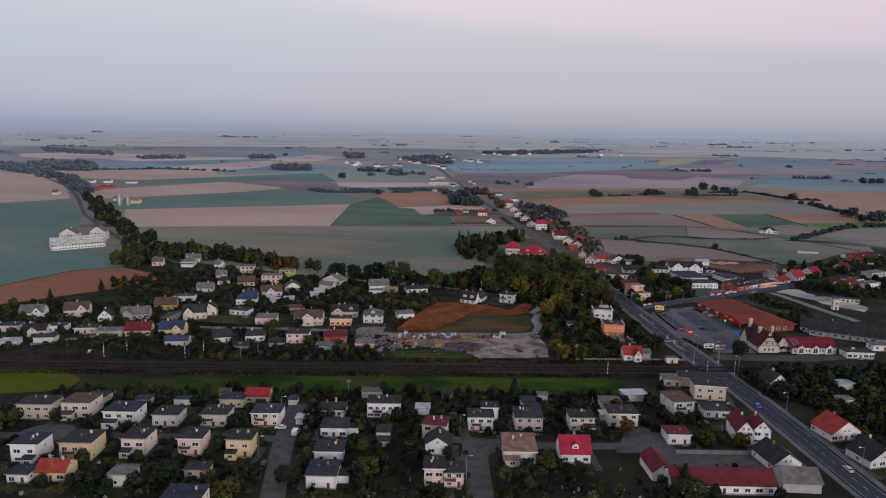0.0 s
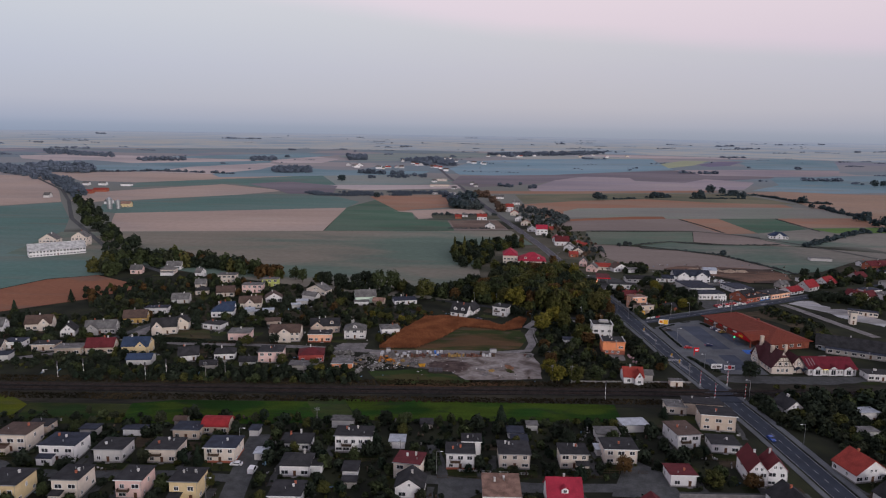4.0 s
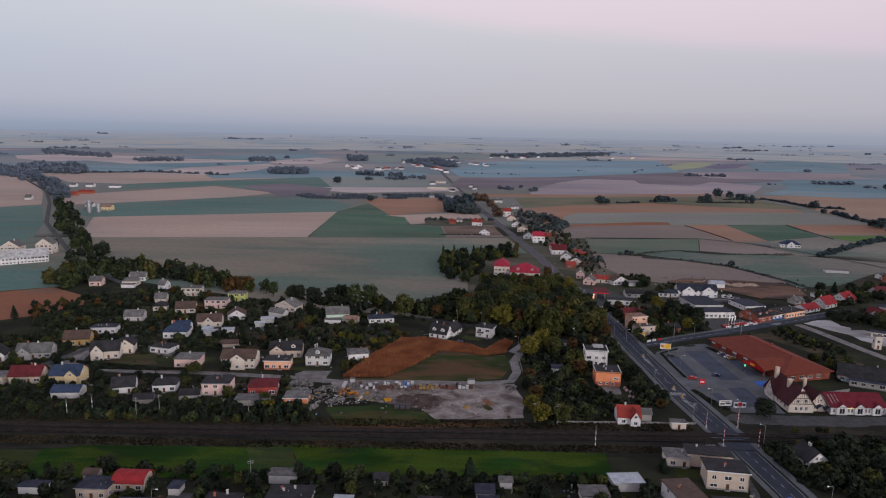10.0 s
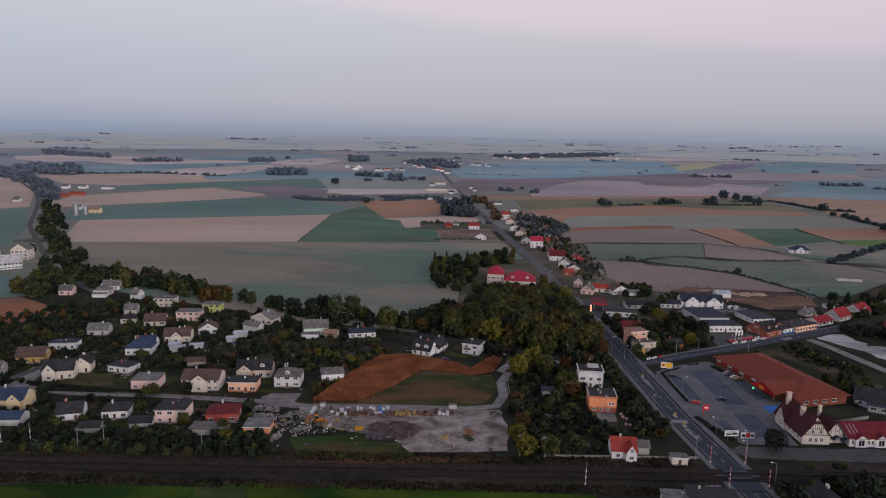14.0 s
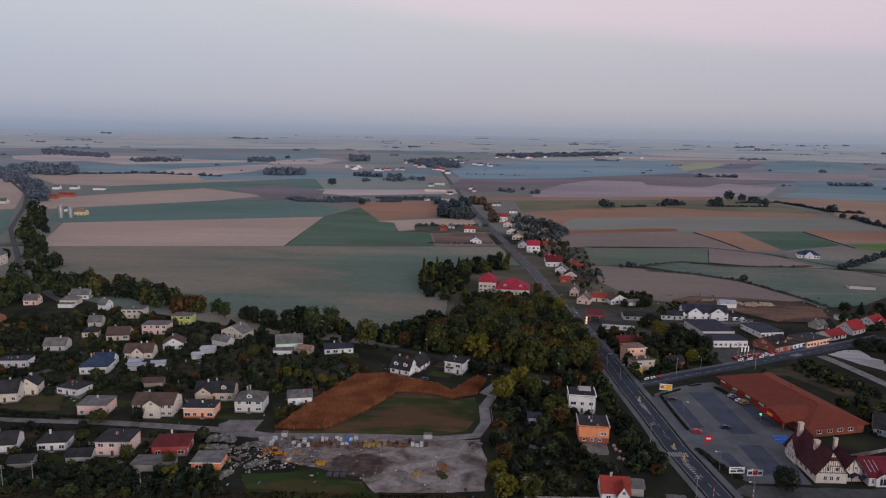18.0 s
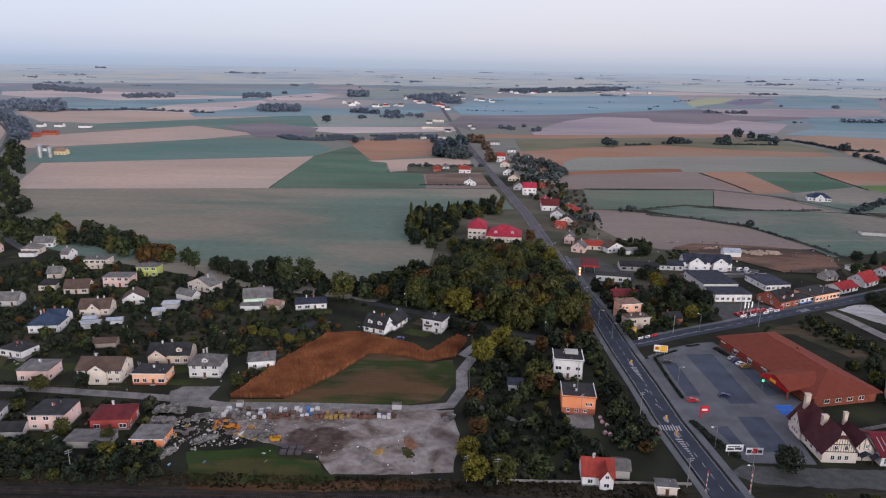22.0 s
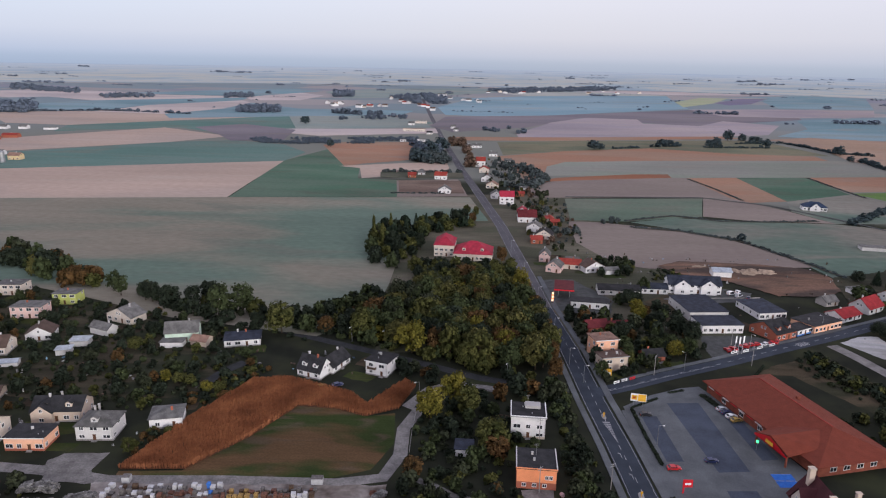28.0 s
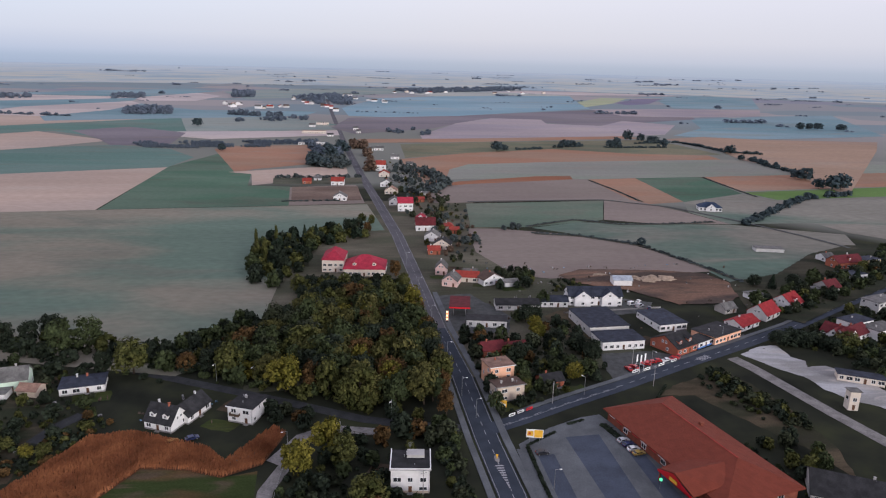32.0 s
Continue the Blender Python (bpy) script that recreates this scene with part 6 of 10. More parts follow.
house(131.4, 837.4, 0, 7.5, 9.0, 2.6, 'gx', 1.6, 'brick', 'tile', win=1)
house(59.9, 842.6, -4, 11.9, 9.0, 3.6, 'gy', 3.4, 'white', 'grey', win=1)
house(53.7, 921.5, -4, 12.7, 9.0, 4.2, 'gx', 3.4, 'white', 'tile', win=1)
house(22.5, 928.1, 0, 8.5, 9.0, 3.0, 'gx', 2.4, 'brick', 'tile', win=1)
house(31.6, 948.1, 0, 7.5, 9.0, 2.8, 'gx', 1.6, 'white', 'grey', win=1)
house(45.6, 1070.1, 0, 8.7, 9.0, 3.6, 'gx', 2.8, 'white', 'brown', win=1)
house(57.4, 1485.1, 0, 8.6, 9.0, 4.0, 'gx', 3.0, 'white', 'grey', win=1)
house(63.3, 1433.7, 0, 8.2, 9.0, 3.6, 'gx', 3.0, 'white', 'grey', win=1)
house(-10.9, 1418.1, 0, 39.3, 9.0, 4.5, 'flat', 0.4, 'cream', 'tan', win=1)
house(-8.4, 1576.5, 0, 22.8, 9.0, 5.0, 'flat', 0.4, 'cream', 'grey', win=1)
house(-24.5, 1535.8, 0, 11.1, 9.0, 4.0, 'gx', 3.0, 'white', 'grey', win=1)
house(10.3, 1264.8, 0, 21.2, 9.0, 3.2, 'flat', 0.3, 'white', 'grey', win=1)
house(-16.5, 1259.8, 0, 8.8, 9.0, 3.0, 'flat', 0.3, 'white', 'grey', win=1)
house(18.7, 1376.0, 0, 9.8, 9.0, 3.0, 'gx', 2.0, 'white', 'dark', win=1)

# ---- school with red roofs ----
house(66.4, 634.0, -4, 12.8, 20.0, 7.5, 'hip', 5.0, 'cream', 'crimson', win=3,chim=0,name='school_wing',category='school')
house(84.9, 625.4, -4, 24.1, 20.0, 4.4, 'hip', 6.2, 'cream', 'crimson', win=3,chim=0,name='school_wing',category='school',extra='dormers')
house(95.4, 629.4, -4, 4.4, 8.0, 3.0, 'flat', 0.3, 'pale grey', 'grey', win=0,chim=0,name='outbuilding',category='building')
house(388.1, 802.7, -14, 19.4, 12.0, 3.4, 'hip', 4.0, 'white', 'blue', win=2,extra='cross')

# ---- farms far out to the north-west ----
house(-452.8, 991.6, 0, 14.1, 10.0, 5.0, 'gx', 3.0, 'yellow', 'tan', win=1)
house(-597.7, 1204.2, 4, 22.4, 12.0, 4.0, 'gx', 2.5, 'brick', 'tile', win=0)
house(-605.9, 1170.3, 4, 22.7, 12.0, 4.0, 'gx', 2.5, 'brick', 'tile', win=0)
house(-656.8, 1327.6, 4, 13.3, 12.0, 4.0, 'gx', 3.0, 'white', 'grey', win=0)
house(-609.4, 1323.9, 4, 18.5, 12.0, 3.0, 'flat', 0.4, 'white', 'grey', win=0)
house(-685.7, 1321.7, 4, 11.2, 12.0, 4.0, 'gx', 3.0, 'white', 'grey', win=0)
house(-627.7, 1096.4, 4, 9.3, 10.0, 4.0, 'gx', 4.0, 'pale grey', 'grey', win=0)
house(-494.1, 1024.7, 4, 9.7, 12.0, 4.0, 'gx', 2.5, 'white', 'grey', win=0)

# ---- hamlets on the skyline ----
house(-273, 2055, 3, 17, 9, 4.7, 'gx', 3.2, 'white', 'grey', win=0, chim=0)
house(-277, 2097, 10, 14, 9, 4.9, 'gy', 3.2, 'cream', 'tile', win=0, chim=0)
house(-186, 2000, 13, 13, 9, 3.5, 'gx', 3.2, 'cream', 'grey', win=0, chim=0)
house(-273, 2125, -3, 13, 9, 5.3, 'gy', 3.2, 'pale grey', 'grey', win=0, chim=0)
house(-173, 2035, -12, 17, 9, 3.7, 'gx', 3.2, 'pale grey', 'tile', win=0, chim=0)
house(-266, 2037, 20, 17, 9, 4.6, 'gy', 3.2, 'white', 'grey', win=0, chim=0)
house(-196, 1997, -19, 17, 9, 6.0, 'gx', 3.2, 'white', 'grey', win=0, chim=0)
house(-183, 2086, 16, 11, 9, 3.8, 'gy', 3.2, 'pale grey', 'grey', win=0, chim=0)
house(-263, 2119, -11, 9, 9, 4.6, 'gy', 3.2, 'white', 'grey', win=0, chim=0)
house(-194, 2015, 4, 15, 9, 4.3, 'gy', 3.2, 'cream', 'grey', win=0, chim=0)
house(-270, 2118, 18, 14, 9, 5.9, 'gy', 3.2, 'white', 'brown', win=0, chim=0)
house(-304, 2129, 1, 12, 9, 5.9, 'gy', 3.2, 'pale grey', 'grey', win=0, chim=0)
house(-148, 2057, 18, 15, 9, 3.8, 'gy', 3.2, 'pale grey', 'tile', win=0, chim=0)
house(-134, 2048, -4, 14, 9, 4.9, 'gx', 3.2, 'pale grey', 'brown', win=0, chim=0)
house(-157, 2408, 20, 10, 9, 5.1, 'gy', 3.2, 'pale grey', 'brown', win=0, chim=0)
house(-42, 2100, -3, 16, 9, 3.6, 'gx', 3.2, 'white', 'brown', win=0, chim=0)
house(-114, 2301, 17, 14, 9, 3.9, 'gx', 3.2, 'white', 'brown', win=0, chim=0)
house(-19, 2038, 4, 10, 9, 5.5, 'gx', 3.2, 'white', 'tile', win=0, chim=0)
house(-47, 2123, 0, 11, 9, 4.6, 'gx', 3.2, 'white', 'brown', win=0, chim=0)
house(-2, 1943, -6, 13, 9, 5.6, 'gx', 3.2, 'white', 'brown', win=0, chim=0)
house(-34, 2090, 16, 13, 9, 4.1, 'gx', 3.2, 'white', 'tile', win=0, chim=0)
house(-97, 2204, 16, 11, 9, 4.2, 'gx', 3.2, 'white', 'tile', win=0, chim=0)
house(-83, 2200, -3, 13, 9, 5.1, 'gy', 3.2, 'pale grey', 'grey', win=0, chim=0)
house(-158, 2438, -8, 9, 9, 5.9, 'gy', 3.2, 'cream', 'grey', win=0, chim=0)
house(91, 2389, 13, 18, 9, 4.9, 'gx', 3.2, 'white', 'brown', win=0, chim=0)
house(-9, 2704, -18, 17, 9, 5.2, 'gx', 3.2, 'pale grey', 'grey', win=0, chim=0)
house(-23, 2621, -10, 14, 9, 4.1, 'gx', 3.2, 'pale grey', 'grey', win=0, chim=0)
house(119, 2380, 1, 10, 9, 5.9, 'gy', 3.2, 'white', 'brown', win=0, chim=0)
house(8, 2699, -13, 11, 9, 5.5, 'gx', 3.2, 'white', 'grey', win=0, chim=0)
house(75, 2415, -17, 16, 9, 4.1, 'gy', 3.2, 'white', 'grey', win=0, chim=0)
house(29, 2509, -17, 16, 9, 3.6, 'gx', 3.2, 'white', 'grey', win=0, chim=0)
house(123, 2327, -15, 14, 9, 4.7, 'gx', 3.2, 'white', 'grey', win=0, chim=0)
house(246, 3044, 17, 12, 9, 4.2, 'gy', 3.2, 'pale grey', 'grey', win=0, chim=0)
house(203, 3263, 4, 16, 9, 4.9, 'gx', 3.2, 'white', 'grey', win=0, chim=0)
house(301, 3002, 4, 15, 9, 3.6, 'gy', 3.2, 'white', 'brown', win=0, chim=0)
house(306, 3009, 0, 13, 9, 5.2, 'gy', 3.2, 'white', 'tile', win=0, chim=0)
house(221, 3169, 17, 10, 9, 4.6, 'gy', 3.2, 'cream', 'grey', win=0, chim=0)
house(389, 3131, 15, 16, 9, 4.2, 'gy', 3.2, 'white', 'grey', win=0, chim=0)
house(316, 3017, 16, 14, 9, 5.5, 'gx', 3.2, 'pale grey', 'tile', win=0, chim=0)
house(223, 3128, 13, 10, 9, 3.7, 'gy', 3.2, 'cream', 'grey', win=0, chim=0)
house(240, 2981, -19, 17, 9, 5.2, 'gy', 3.2, 'white', 'grey', win=0, chim=0)
house(172, 3008, 12, 14, 9, 4.1, 'gx', 3.2, 'white', 'brown', win=0, chim=0)
house(380, 3198, -16, 11, 9, 3.9, 'gx', 3.2, 'pale grey', 'grey', win=0, chim=0)
house(224, 3060, 2, 14, 9, 5.9, 'gy', 3.2, 'cream', 'grey', win=0, chim=0)
house(828, 3215, 6, 15, 9, 5.4, 'gy', 3.2, 'cream', 'grey', win=0, chim=0)
house(592, 3105, 13, 18, 9, 5.0, 'gx', 3.2, 'cream', 'brown', win=0, chim=0)
house(718, 3144, 14, 18, 9, 4.2, 'gy', 3.2, 'white', 'tile', win=0, chim=0)
house(695, 3328, 4, 11, 9, 4.9, 'gx', 3.2, 'white', 'grey', win=0, chim=0)

# ---- roads and lanes ----
OLDROAD = surface("old_asphalt", (0.080, 0.078, 0.086, 1), 0.9, 0.2, 0.06, 2.0)
ribbon("road", MAIN[:11], 8.6, 0.08, ASPHALT, "dark new asphalt high road through the village", "road")
ribbon("road", MAIN[10:], 8.6, 0.08, OLDROAD, "long straight high road in older paler asphalt", "road")
ribbon("road", SIDE, 7.0, 0.10, ASPHALT, "asphalt side road leading off past the shops", "road")
ribbon("lane", PARKROAD, 4.6, 0.09, DARKLANE, "grey lane along the edge of the park", "road")
ribbon("lane", LANE, 4.6, 0.09, PALELANE, "pale gravel lane past the builders' yard", "road")
ribbon("lane", CONE, 4.5, 0.11, GREYROAD, "short grey lane between houses", "road")
ribbon("street", STREETA, 8.0, 0.09, GREYROAD, "wide grey residential street", "road")
ribbon("street", STREETH, 5.0, 0.10, GREYROAD, "narrow grey residential street between houses", "road")
ribbon("street", STREETC, 7.0, 0.09, GREYROAD, "grey residential street ending at a crossing lane", "road")
ribbon("street", STREETD, 5.5, 0.10, GREYROAD, "grey residential street past gardens", "road")
ribbon("street", STREETE, 4.0, 0.10, GREYROAD, "grey yard lane beside a wall", "road")
ribbon("lane", AVENUE, 5.0, 0.46, GREYROAD, "tree-lined country lane", "road")
ribbon("track", TRACK1, 3.0, 0.47, GREYROAD, "pale field track", "road")
ribbon("lane", BACKLANE, 6.0, 0.12, PALELANE, "pale concrete lane behind the shops", "road")
for line, r in ((MAIN, 7.5), (SIDE, 6), (PARKROAD, 3.5), (LANE, 3.5), (CONE, 3), (STREETA, 5.5), (STREETH, 3.5), (STREETC, 4.5), (STREETD, 4), (STREETE, 3), (AVENUE, 4), (BACKLANE, 4)):
    keep_line(line, r)
ribbon("village_ground", MAIN[9:15], 170, 0.03, earth("rough_grass", (0.060, 0.062, 0.042), (0.100, 0.092, 0.068), 0.03, 0.4, 0.3), "rough olive grass along the high road", "ground", 0.02)
# footways with kerbs on both sides of the high road
ribbon("pavement", MAIN[:12], 2.2, 0.2, PAVING, "grey concrete footway with raised kerb", "pavement", 0.2, side=-6.2)
ribbon("pavement", MAIN[:12], 2.6, 0.2, PAVING, "grey concrete footway with raised kerb", "pavement", 0.2, side=6.4)
ribbon("pavement", SIDE[1:10], 2.0, 0.2, PAVING, "grey footway along the side road", "pavement", 0.2, side=-4.9)

# cul-de-sac
bm = bmesh.new()
bm.faces.new([bm.verts.new((-150 + 11 * math.cos(i * 0.3142), 243 + 8 * math.sin(i * 0.3142), 0.125)) for i in range(20)])
solid("turning_circle", bm, GREYROAD, "round grey turning place at the street's end", "road", kind="structure")
TAKEN.append((-150, 243, 10))


def along(pts, s):
    """The place and heading at a length along a line."""
    for (x0, y0), (x1, y1) in zip(pts, pts[1:]):
        d = math.hypot(x1 - x0, y1 - y0)
        if s <= d:
            return x0 + (x1 - x0) * s / d, y0 + (y1 - y0) * s / d, math.atan2(y1 - y0, x1 - x0)
        s -= d
    return x1, y1, math.atan2(y1 - y0, x1 - x0)


def dashes(name, pts, start, end, step, length, width, z, label, side=0.0, parent=None):
    """Painted strokes on a road, as one piece of stuff."""
    bm = bmesh.new()
    s = start
    while s < end:
        x, y, a = along(pts, s)
        c, q = math.cos(a), math.sin(a)
        x, y = x + side * q, y - side * c
        bm.faces.new([bm.verts.new((x + u * c - v * q, y + u * q + v * c, z)) for u, v in ((0, -width), (length, -width), (length, width), (0, width))])
        s += step
    return solid(name, bm, PAINT, label, "road marking", kind="stuff")


dashes("lane_markings", MAIN, 0, 1400, 6, 2.6, 0.09, 0.086, "worn white dashes along the high road", 0.2)
dashes("edge_markings", MAIN, 0, 700, 4, 4.0, 0.07, 0.086, "thin white edge line of the high road", 3.9)
dashes("edge_markings", MAIN, 0, 700, 4, 4.0, 0.07, 0.086, "thin white edge line of the high road", -3.9)
dashes("lane_markings", SIDE, 6, 330, 7, 3.6, 0.09, 0.106, "worn white dashes along the side road")
dashes("edge_markings", SIDE, 4, 60, 3, 3.0, 0.08, 0.106, "white line beside the junction", 0.6)


def zebra(x, y, yaw, w, n, length, z=0.09):
    bm = bmesh.new()
    for i in range(n):
        u = (i + 0.5) / n * w - w / 2
        bm.faces.new([bm.verts.new((u + a * w / n * 0.27, b * length / 2, 0)) for a, b in ((-1, -1), (1, -1), (1, 1), (-1, 1))])
    return solid("zebra_crossing", bm, PAINT, "white striped pedestrian crossing on asphalt", "crossing", pose(x, y, z, 0, 0, yaw), kind="structure")


zebra(130.7, 371.5, 0, 7.6, 8, 3.4)
zebra(232.9, 494.8, 28, 6.6, 7, 3.2, 0.112)


def hatch(x0, y0, x1, y1, w, n):
    """A painted wedge of slanting bars."""
    bm = bmesh.new()
    for i in range(n):
        a, b = i / n, (i + 0.5) / n
        wa, wb = w * (1 - a), w * (1 - b)
        f = lambda k, s: (x0 + (x1 - x0) * k + s, y0 + (y1 - y0) * k, 0.09)  # noqa: E731
        bm.faces.new([bm.verts.new(p) for p in (f(a, -wa / 2), f(a, wa / 2), f(b, wb / 2), f(b, -wb / 2))])
    solid("hatched_wedge", bm, PAINT, "white slanting bars painted on the road", "road marking", kind="structure")


def refuge(x, y, yaw=2):
    ob = thing("traffic_island", x, y, 0.08, yaw, "small kerbed traffic island with yellow bollard", "traffic island")
    bm = bmesh.new()
    pts = [(0.8 * math.cos(i * 0.524), 2.0 * math.sin(i * 0.524), 0.14) for i in range(12)]
    slab(bm, pts, 0.14)
    part("kerb", bm, CONCRETE, ob)
    bm = bmesh.new()
    tube(bm, 0, 0, 0.14, 1.0, 0.16, 0.16)
    box(bm, -0.35, 0.35, -0.06, 0.06, 1.0, 1.7)
    part("bollard", bm, surface("yellow_plastic", (0.65, 0.36, 0.03, 1), 0.5, 0.1), ob)


refuge(128.9, 423.0)
hatch(129.0, 419.5, 130.4, 405.5, 2.6, 11)
refuge(130.8, 377.0)
refuge(131.6, 367.0)
hatch(131.6, 364.5, 133.3, 352.0, 2.4, 9)
for x, y in ((129.6, 398.5), (130.6, 387.0)):
    bm = bmesh.new()
    box(bm, -0.09, 0.09, -1.6, 0.9, 0, 0.004)
    bm.faces.new([bm.verts.new(p) for p in ((-0.09, 0.5, 0.004), (0.09, 0.9, 0.004), (-0.7, 1.5, 0.004), (-0.8, 1.2, 0.004))])
    solid("turn_arrow", bm, PAINT, "white turning arrow painted on asphalt", "road marking", pose(x, y, 0.088), kind="structure")

# ---- railway ----
BALLAST = surface("ballast", (0.022, 0.0205, 0.021, 1), 0.95, 0.35, 0.3, 3.0)
DARKEARTH = surface("dark_embankment", (0.0165, 0.0180, 0.0135, 1), 0.95, 0.35, 0.08, 0.8, second=(0.027, 0.0245, 0.0170, 1), stretch=0.3)
ribbon("embankment", RAILS, 30.0, 0.06, DARKEARTH, "dark rough ground beside the railway", "ground", 0.05, side=2.0)
for side in (-2.6, 2.2):
    ribbon("track_bed", RAILS, 3.6, 0.42, BALLAST, "dark ballast bed of a railway track", "railway", 0.4, side=side)
    for g in (-0.7175, 0.7175):
        ribbon("rail", RAILS, 0.09, 0.72, RUST, "long steel rail on sleepers", "rail", 0.15, side=side + g)
    wood = bmesh.new()
    s = 560.0
    while s < 1240:
        x, y, a = along(RAILS, s)
        c, q = math.cos(a), math.sin(a)
        x, y = x + side * q, y - side * c
        v = [wood.verts.new((x + u * c - w * q, y + u * q + w * c, z)) for z in (0.40, 0.57) for u, w in ((-0.13, -1.3), (0.13, -1.3), (0.13, 1.3), (-0.13, 1.3))]
        for f in ((4, 5, 6, 7), (0, 1, 5, 4), (1, 2, 6, 5), (2, 3, 7, 6), (3, 0, 4, 7)):
            wood.faces.new([v[i] for i in f])
        s += 0.65
    solid("sleepers", wood, surface("concrete_sleepers", (0.030, 0.026, 0.024, 1), 0.9, 0.4), "row of grey sleepers under the rails", "sleepers", kind="stuff")
# level-crossing deck
for off in (-2.6, 2.2):
    ob = thing("crossing_deck", 137.4, 326 - off, 0.0, 1.4, "rubber and concrete deck of the level crossing", "crossing", kind="structure")
    for i in range(8):
        bm = bmesh.new()
        box(bm, -0.52, 0.52, -0.62, 0.62, 0.45, 0.76)
        part("plate", bm, DARKPAVING, ob, at=pose(-3.9 + i * 1.1, 0, 0))
sheet("crossing_ramp", [(133.1, 316), (143.0, 316), (141.3, 336), (131.4, 336)], 0.35, ASPHALT, "asphalt hump over the railway", "road", depth=0.35)

# ---- plots ----
sheet("crop_strip", STRIPA, 0.10, earth("rape_strip", (0.0125, 0.041, 0.006), (0.036, 0.062, 0.007), 0.07, 0.5, 0.4), "bright green crop strip with yellow bloom", "field")
sheet("crop_strip", STRIPB, 0.10, earth("rape_strip", (0.0125, 0.041, 0.006), (0.036, 0.062, 0.007), 0.07, 0.5, 0.4), "bright green crop strip with yellow bloom", "field")
sheet("crop_strip", STRIPC, 0.095, earth("thin_crop", (0.015, 0.032, 0.009), (0.030, 0.038, 0.012), 0.1, 0.6, 0.3), "thin dull green crop strip", "field")
sheet("street_corner", ESTATEYARD, 0.115, GREYROAD, "wide grey street corner between houses", "road")
sheet("street_corner", CORNERYARD, 0.115, GREYROAD, "grey street before a long low wall", "road")
TAKEN.extend([(54, 236, 7), (58, 226, 8), (60, 216, 7), (75, 226, 6), (66, 229, 6)])
sheet("bare_strip", STRIPMID, 0.105, earth("bare_strip", (0.026, 0.048, 0.013), (0.042, 0.056, 0.018), 0.1, 0.7, 0.25), "thin grey-green strip between crops", "ground")
sheet("crop_strip", RAPE, 0.13, earth("rape_bloom", (0.062, 0.080, 0.007), (0.084, 0.092, 0.008), 0.05, 0.5, 0.25), "yellow-green flowering crop", "field")
def yard_material():
    """Trampled pale gravel with grey stains, and one broad stain of damp brown soil."""
    m = bpy.data.materials.new("yard_dirt")
    m.use_nodes = True
    n, l = m.node_tree.nodes, m.node_tree.links
    bsdf = n["Principled BSDF"]
    bsdf.inputs["Roughness"].default_value = 0.95
    bsdf.inputs["Specular IOR Level"].default_value = 0.05
    geo = n.new("ShaderNodeNewGeometry")

    def grain(size, detail, twist=0.0):
        t = n.new("ShaderNodeTexNoise")
        t.inputs["Scale"].default_value, t.inputs["Detail"].default_value, t.inputs["Distortion"].default_value = size, detail, twist
        l.new(geo.outputs["Position"], t.inputs["Vector"])
        return t.outputs["Fac"]

    def ramp(src, stops):
        r = n.new("ShaderNodeValToRGB")
        for i, (p, c) in enumerate(stops):
            e = r.color_ramp.elements[i] if i < 2 else r.color_ramp.elements.new(p)
            e.position, e.color = p, c + (1,)
        l.new(src, r.inputs[0])
        return r.outputs["Color"]

    pale = ramp(grain(0.10, 4.5, 0.9), [(0.30, (0.068, 0.054, 0.045)), (0.42, (0.138, 0.116, 0.103)), (0.55, (0.215, 0.192, 0.175)), (0.70, (0.285, 0.264, 0.248))])
    damp = ramp(grain(0.25, 8), [(0.35, (0.050, 0.036, 0.033)), (0.65, (0.088, 0.064, 0.057))])
    # how near a place is to the middle of the damp stain, with a ragged edge
    lay = n.new("ShaderNodeMapping")
    lay.vector_type = "POINT"
    lay.inputs["Location"].default_value = (-13.0 / 13.0, -355.5 / 9.5, 0)
    lay.inputs["Scale"].default_value = (1 / 13.0, 1 / 9.5, 0)
    l.new(geo.outputs["Position"], lay.inputs[0])
    length = n.new("ShaderNodeVectorMath")
    length.operation = "LENGTH"
    l.new(lay.outputs[0], length.inputs[0])
    rag = n.new("ShaderNodeMath")
    rag.operation = "MULTIPLY_ADD"
    rag.inputs[1].default_value, rag.inputs[2].default_value = 1.5, -0.75
    l.new(grain(0.16, 7, 0.4), rag.inputs[0])
    total = n.new("ShaderNodeMath")
    l.new(length.outputs["Value"], total.inputs[0])
    l.new(rag.outputs[0], total.inputs[1])
    edge = n.new("ShaderNodeMapRange")
    edge.interpolation_type = "SMOOTHSTEP"
    edge.inputs[1].default_value, edge.inputs[2].default_value = 1.1, 0.7
    l.new(total.outputs[0], edge.inputs[0])
    mix = n.new("ShaderNodeMix")
    mix.data_type = "RGBA"
    l.new(edge.outputs[0], mix.inputs["Factor"])
    l.new(pale, mix.inputs["A"])
    l.new(damp, mix.inputs["B"])
    tone = n.new("ShaderNodeMapRange")
    tone.inputs[1].default_value, tone.inputs[2].default_value = 0.3, 0.7
    tone.inputs[3].default_value, tone.inputs[4].default_value = 0.8, 1.2
    l.new(grain(0.5, 4), tone.inputs[0])
    mul = n.new("ShaderNodeVectorMath")
    mul.operation = "SCALE"
    l.new(mix.outputs["Result"], mul.inputs[0])
    l.new(tone.outputs[0], mul.inputs["Scale"])
    l.new(mul.outputs[0], bsdf.inputs["Base Color"])
    return m


sheet("builders_yard", YARD, 0.11, yard_material(), "pale dusty ground of a builders' yard with damp stains", "yard")
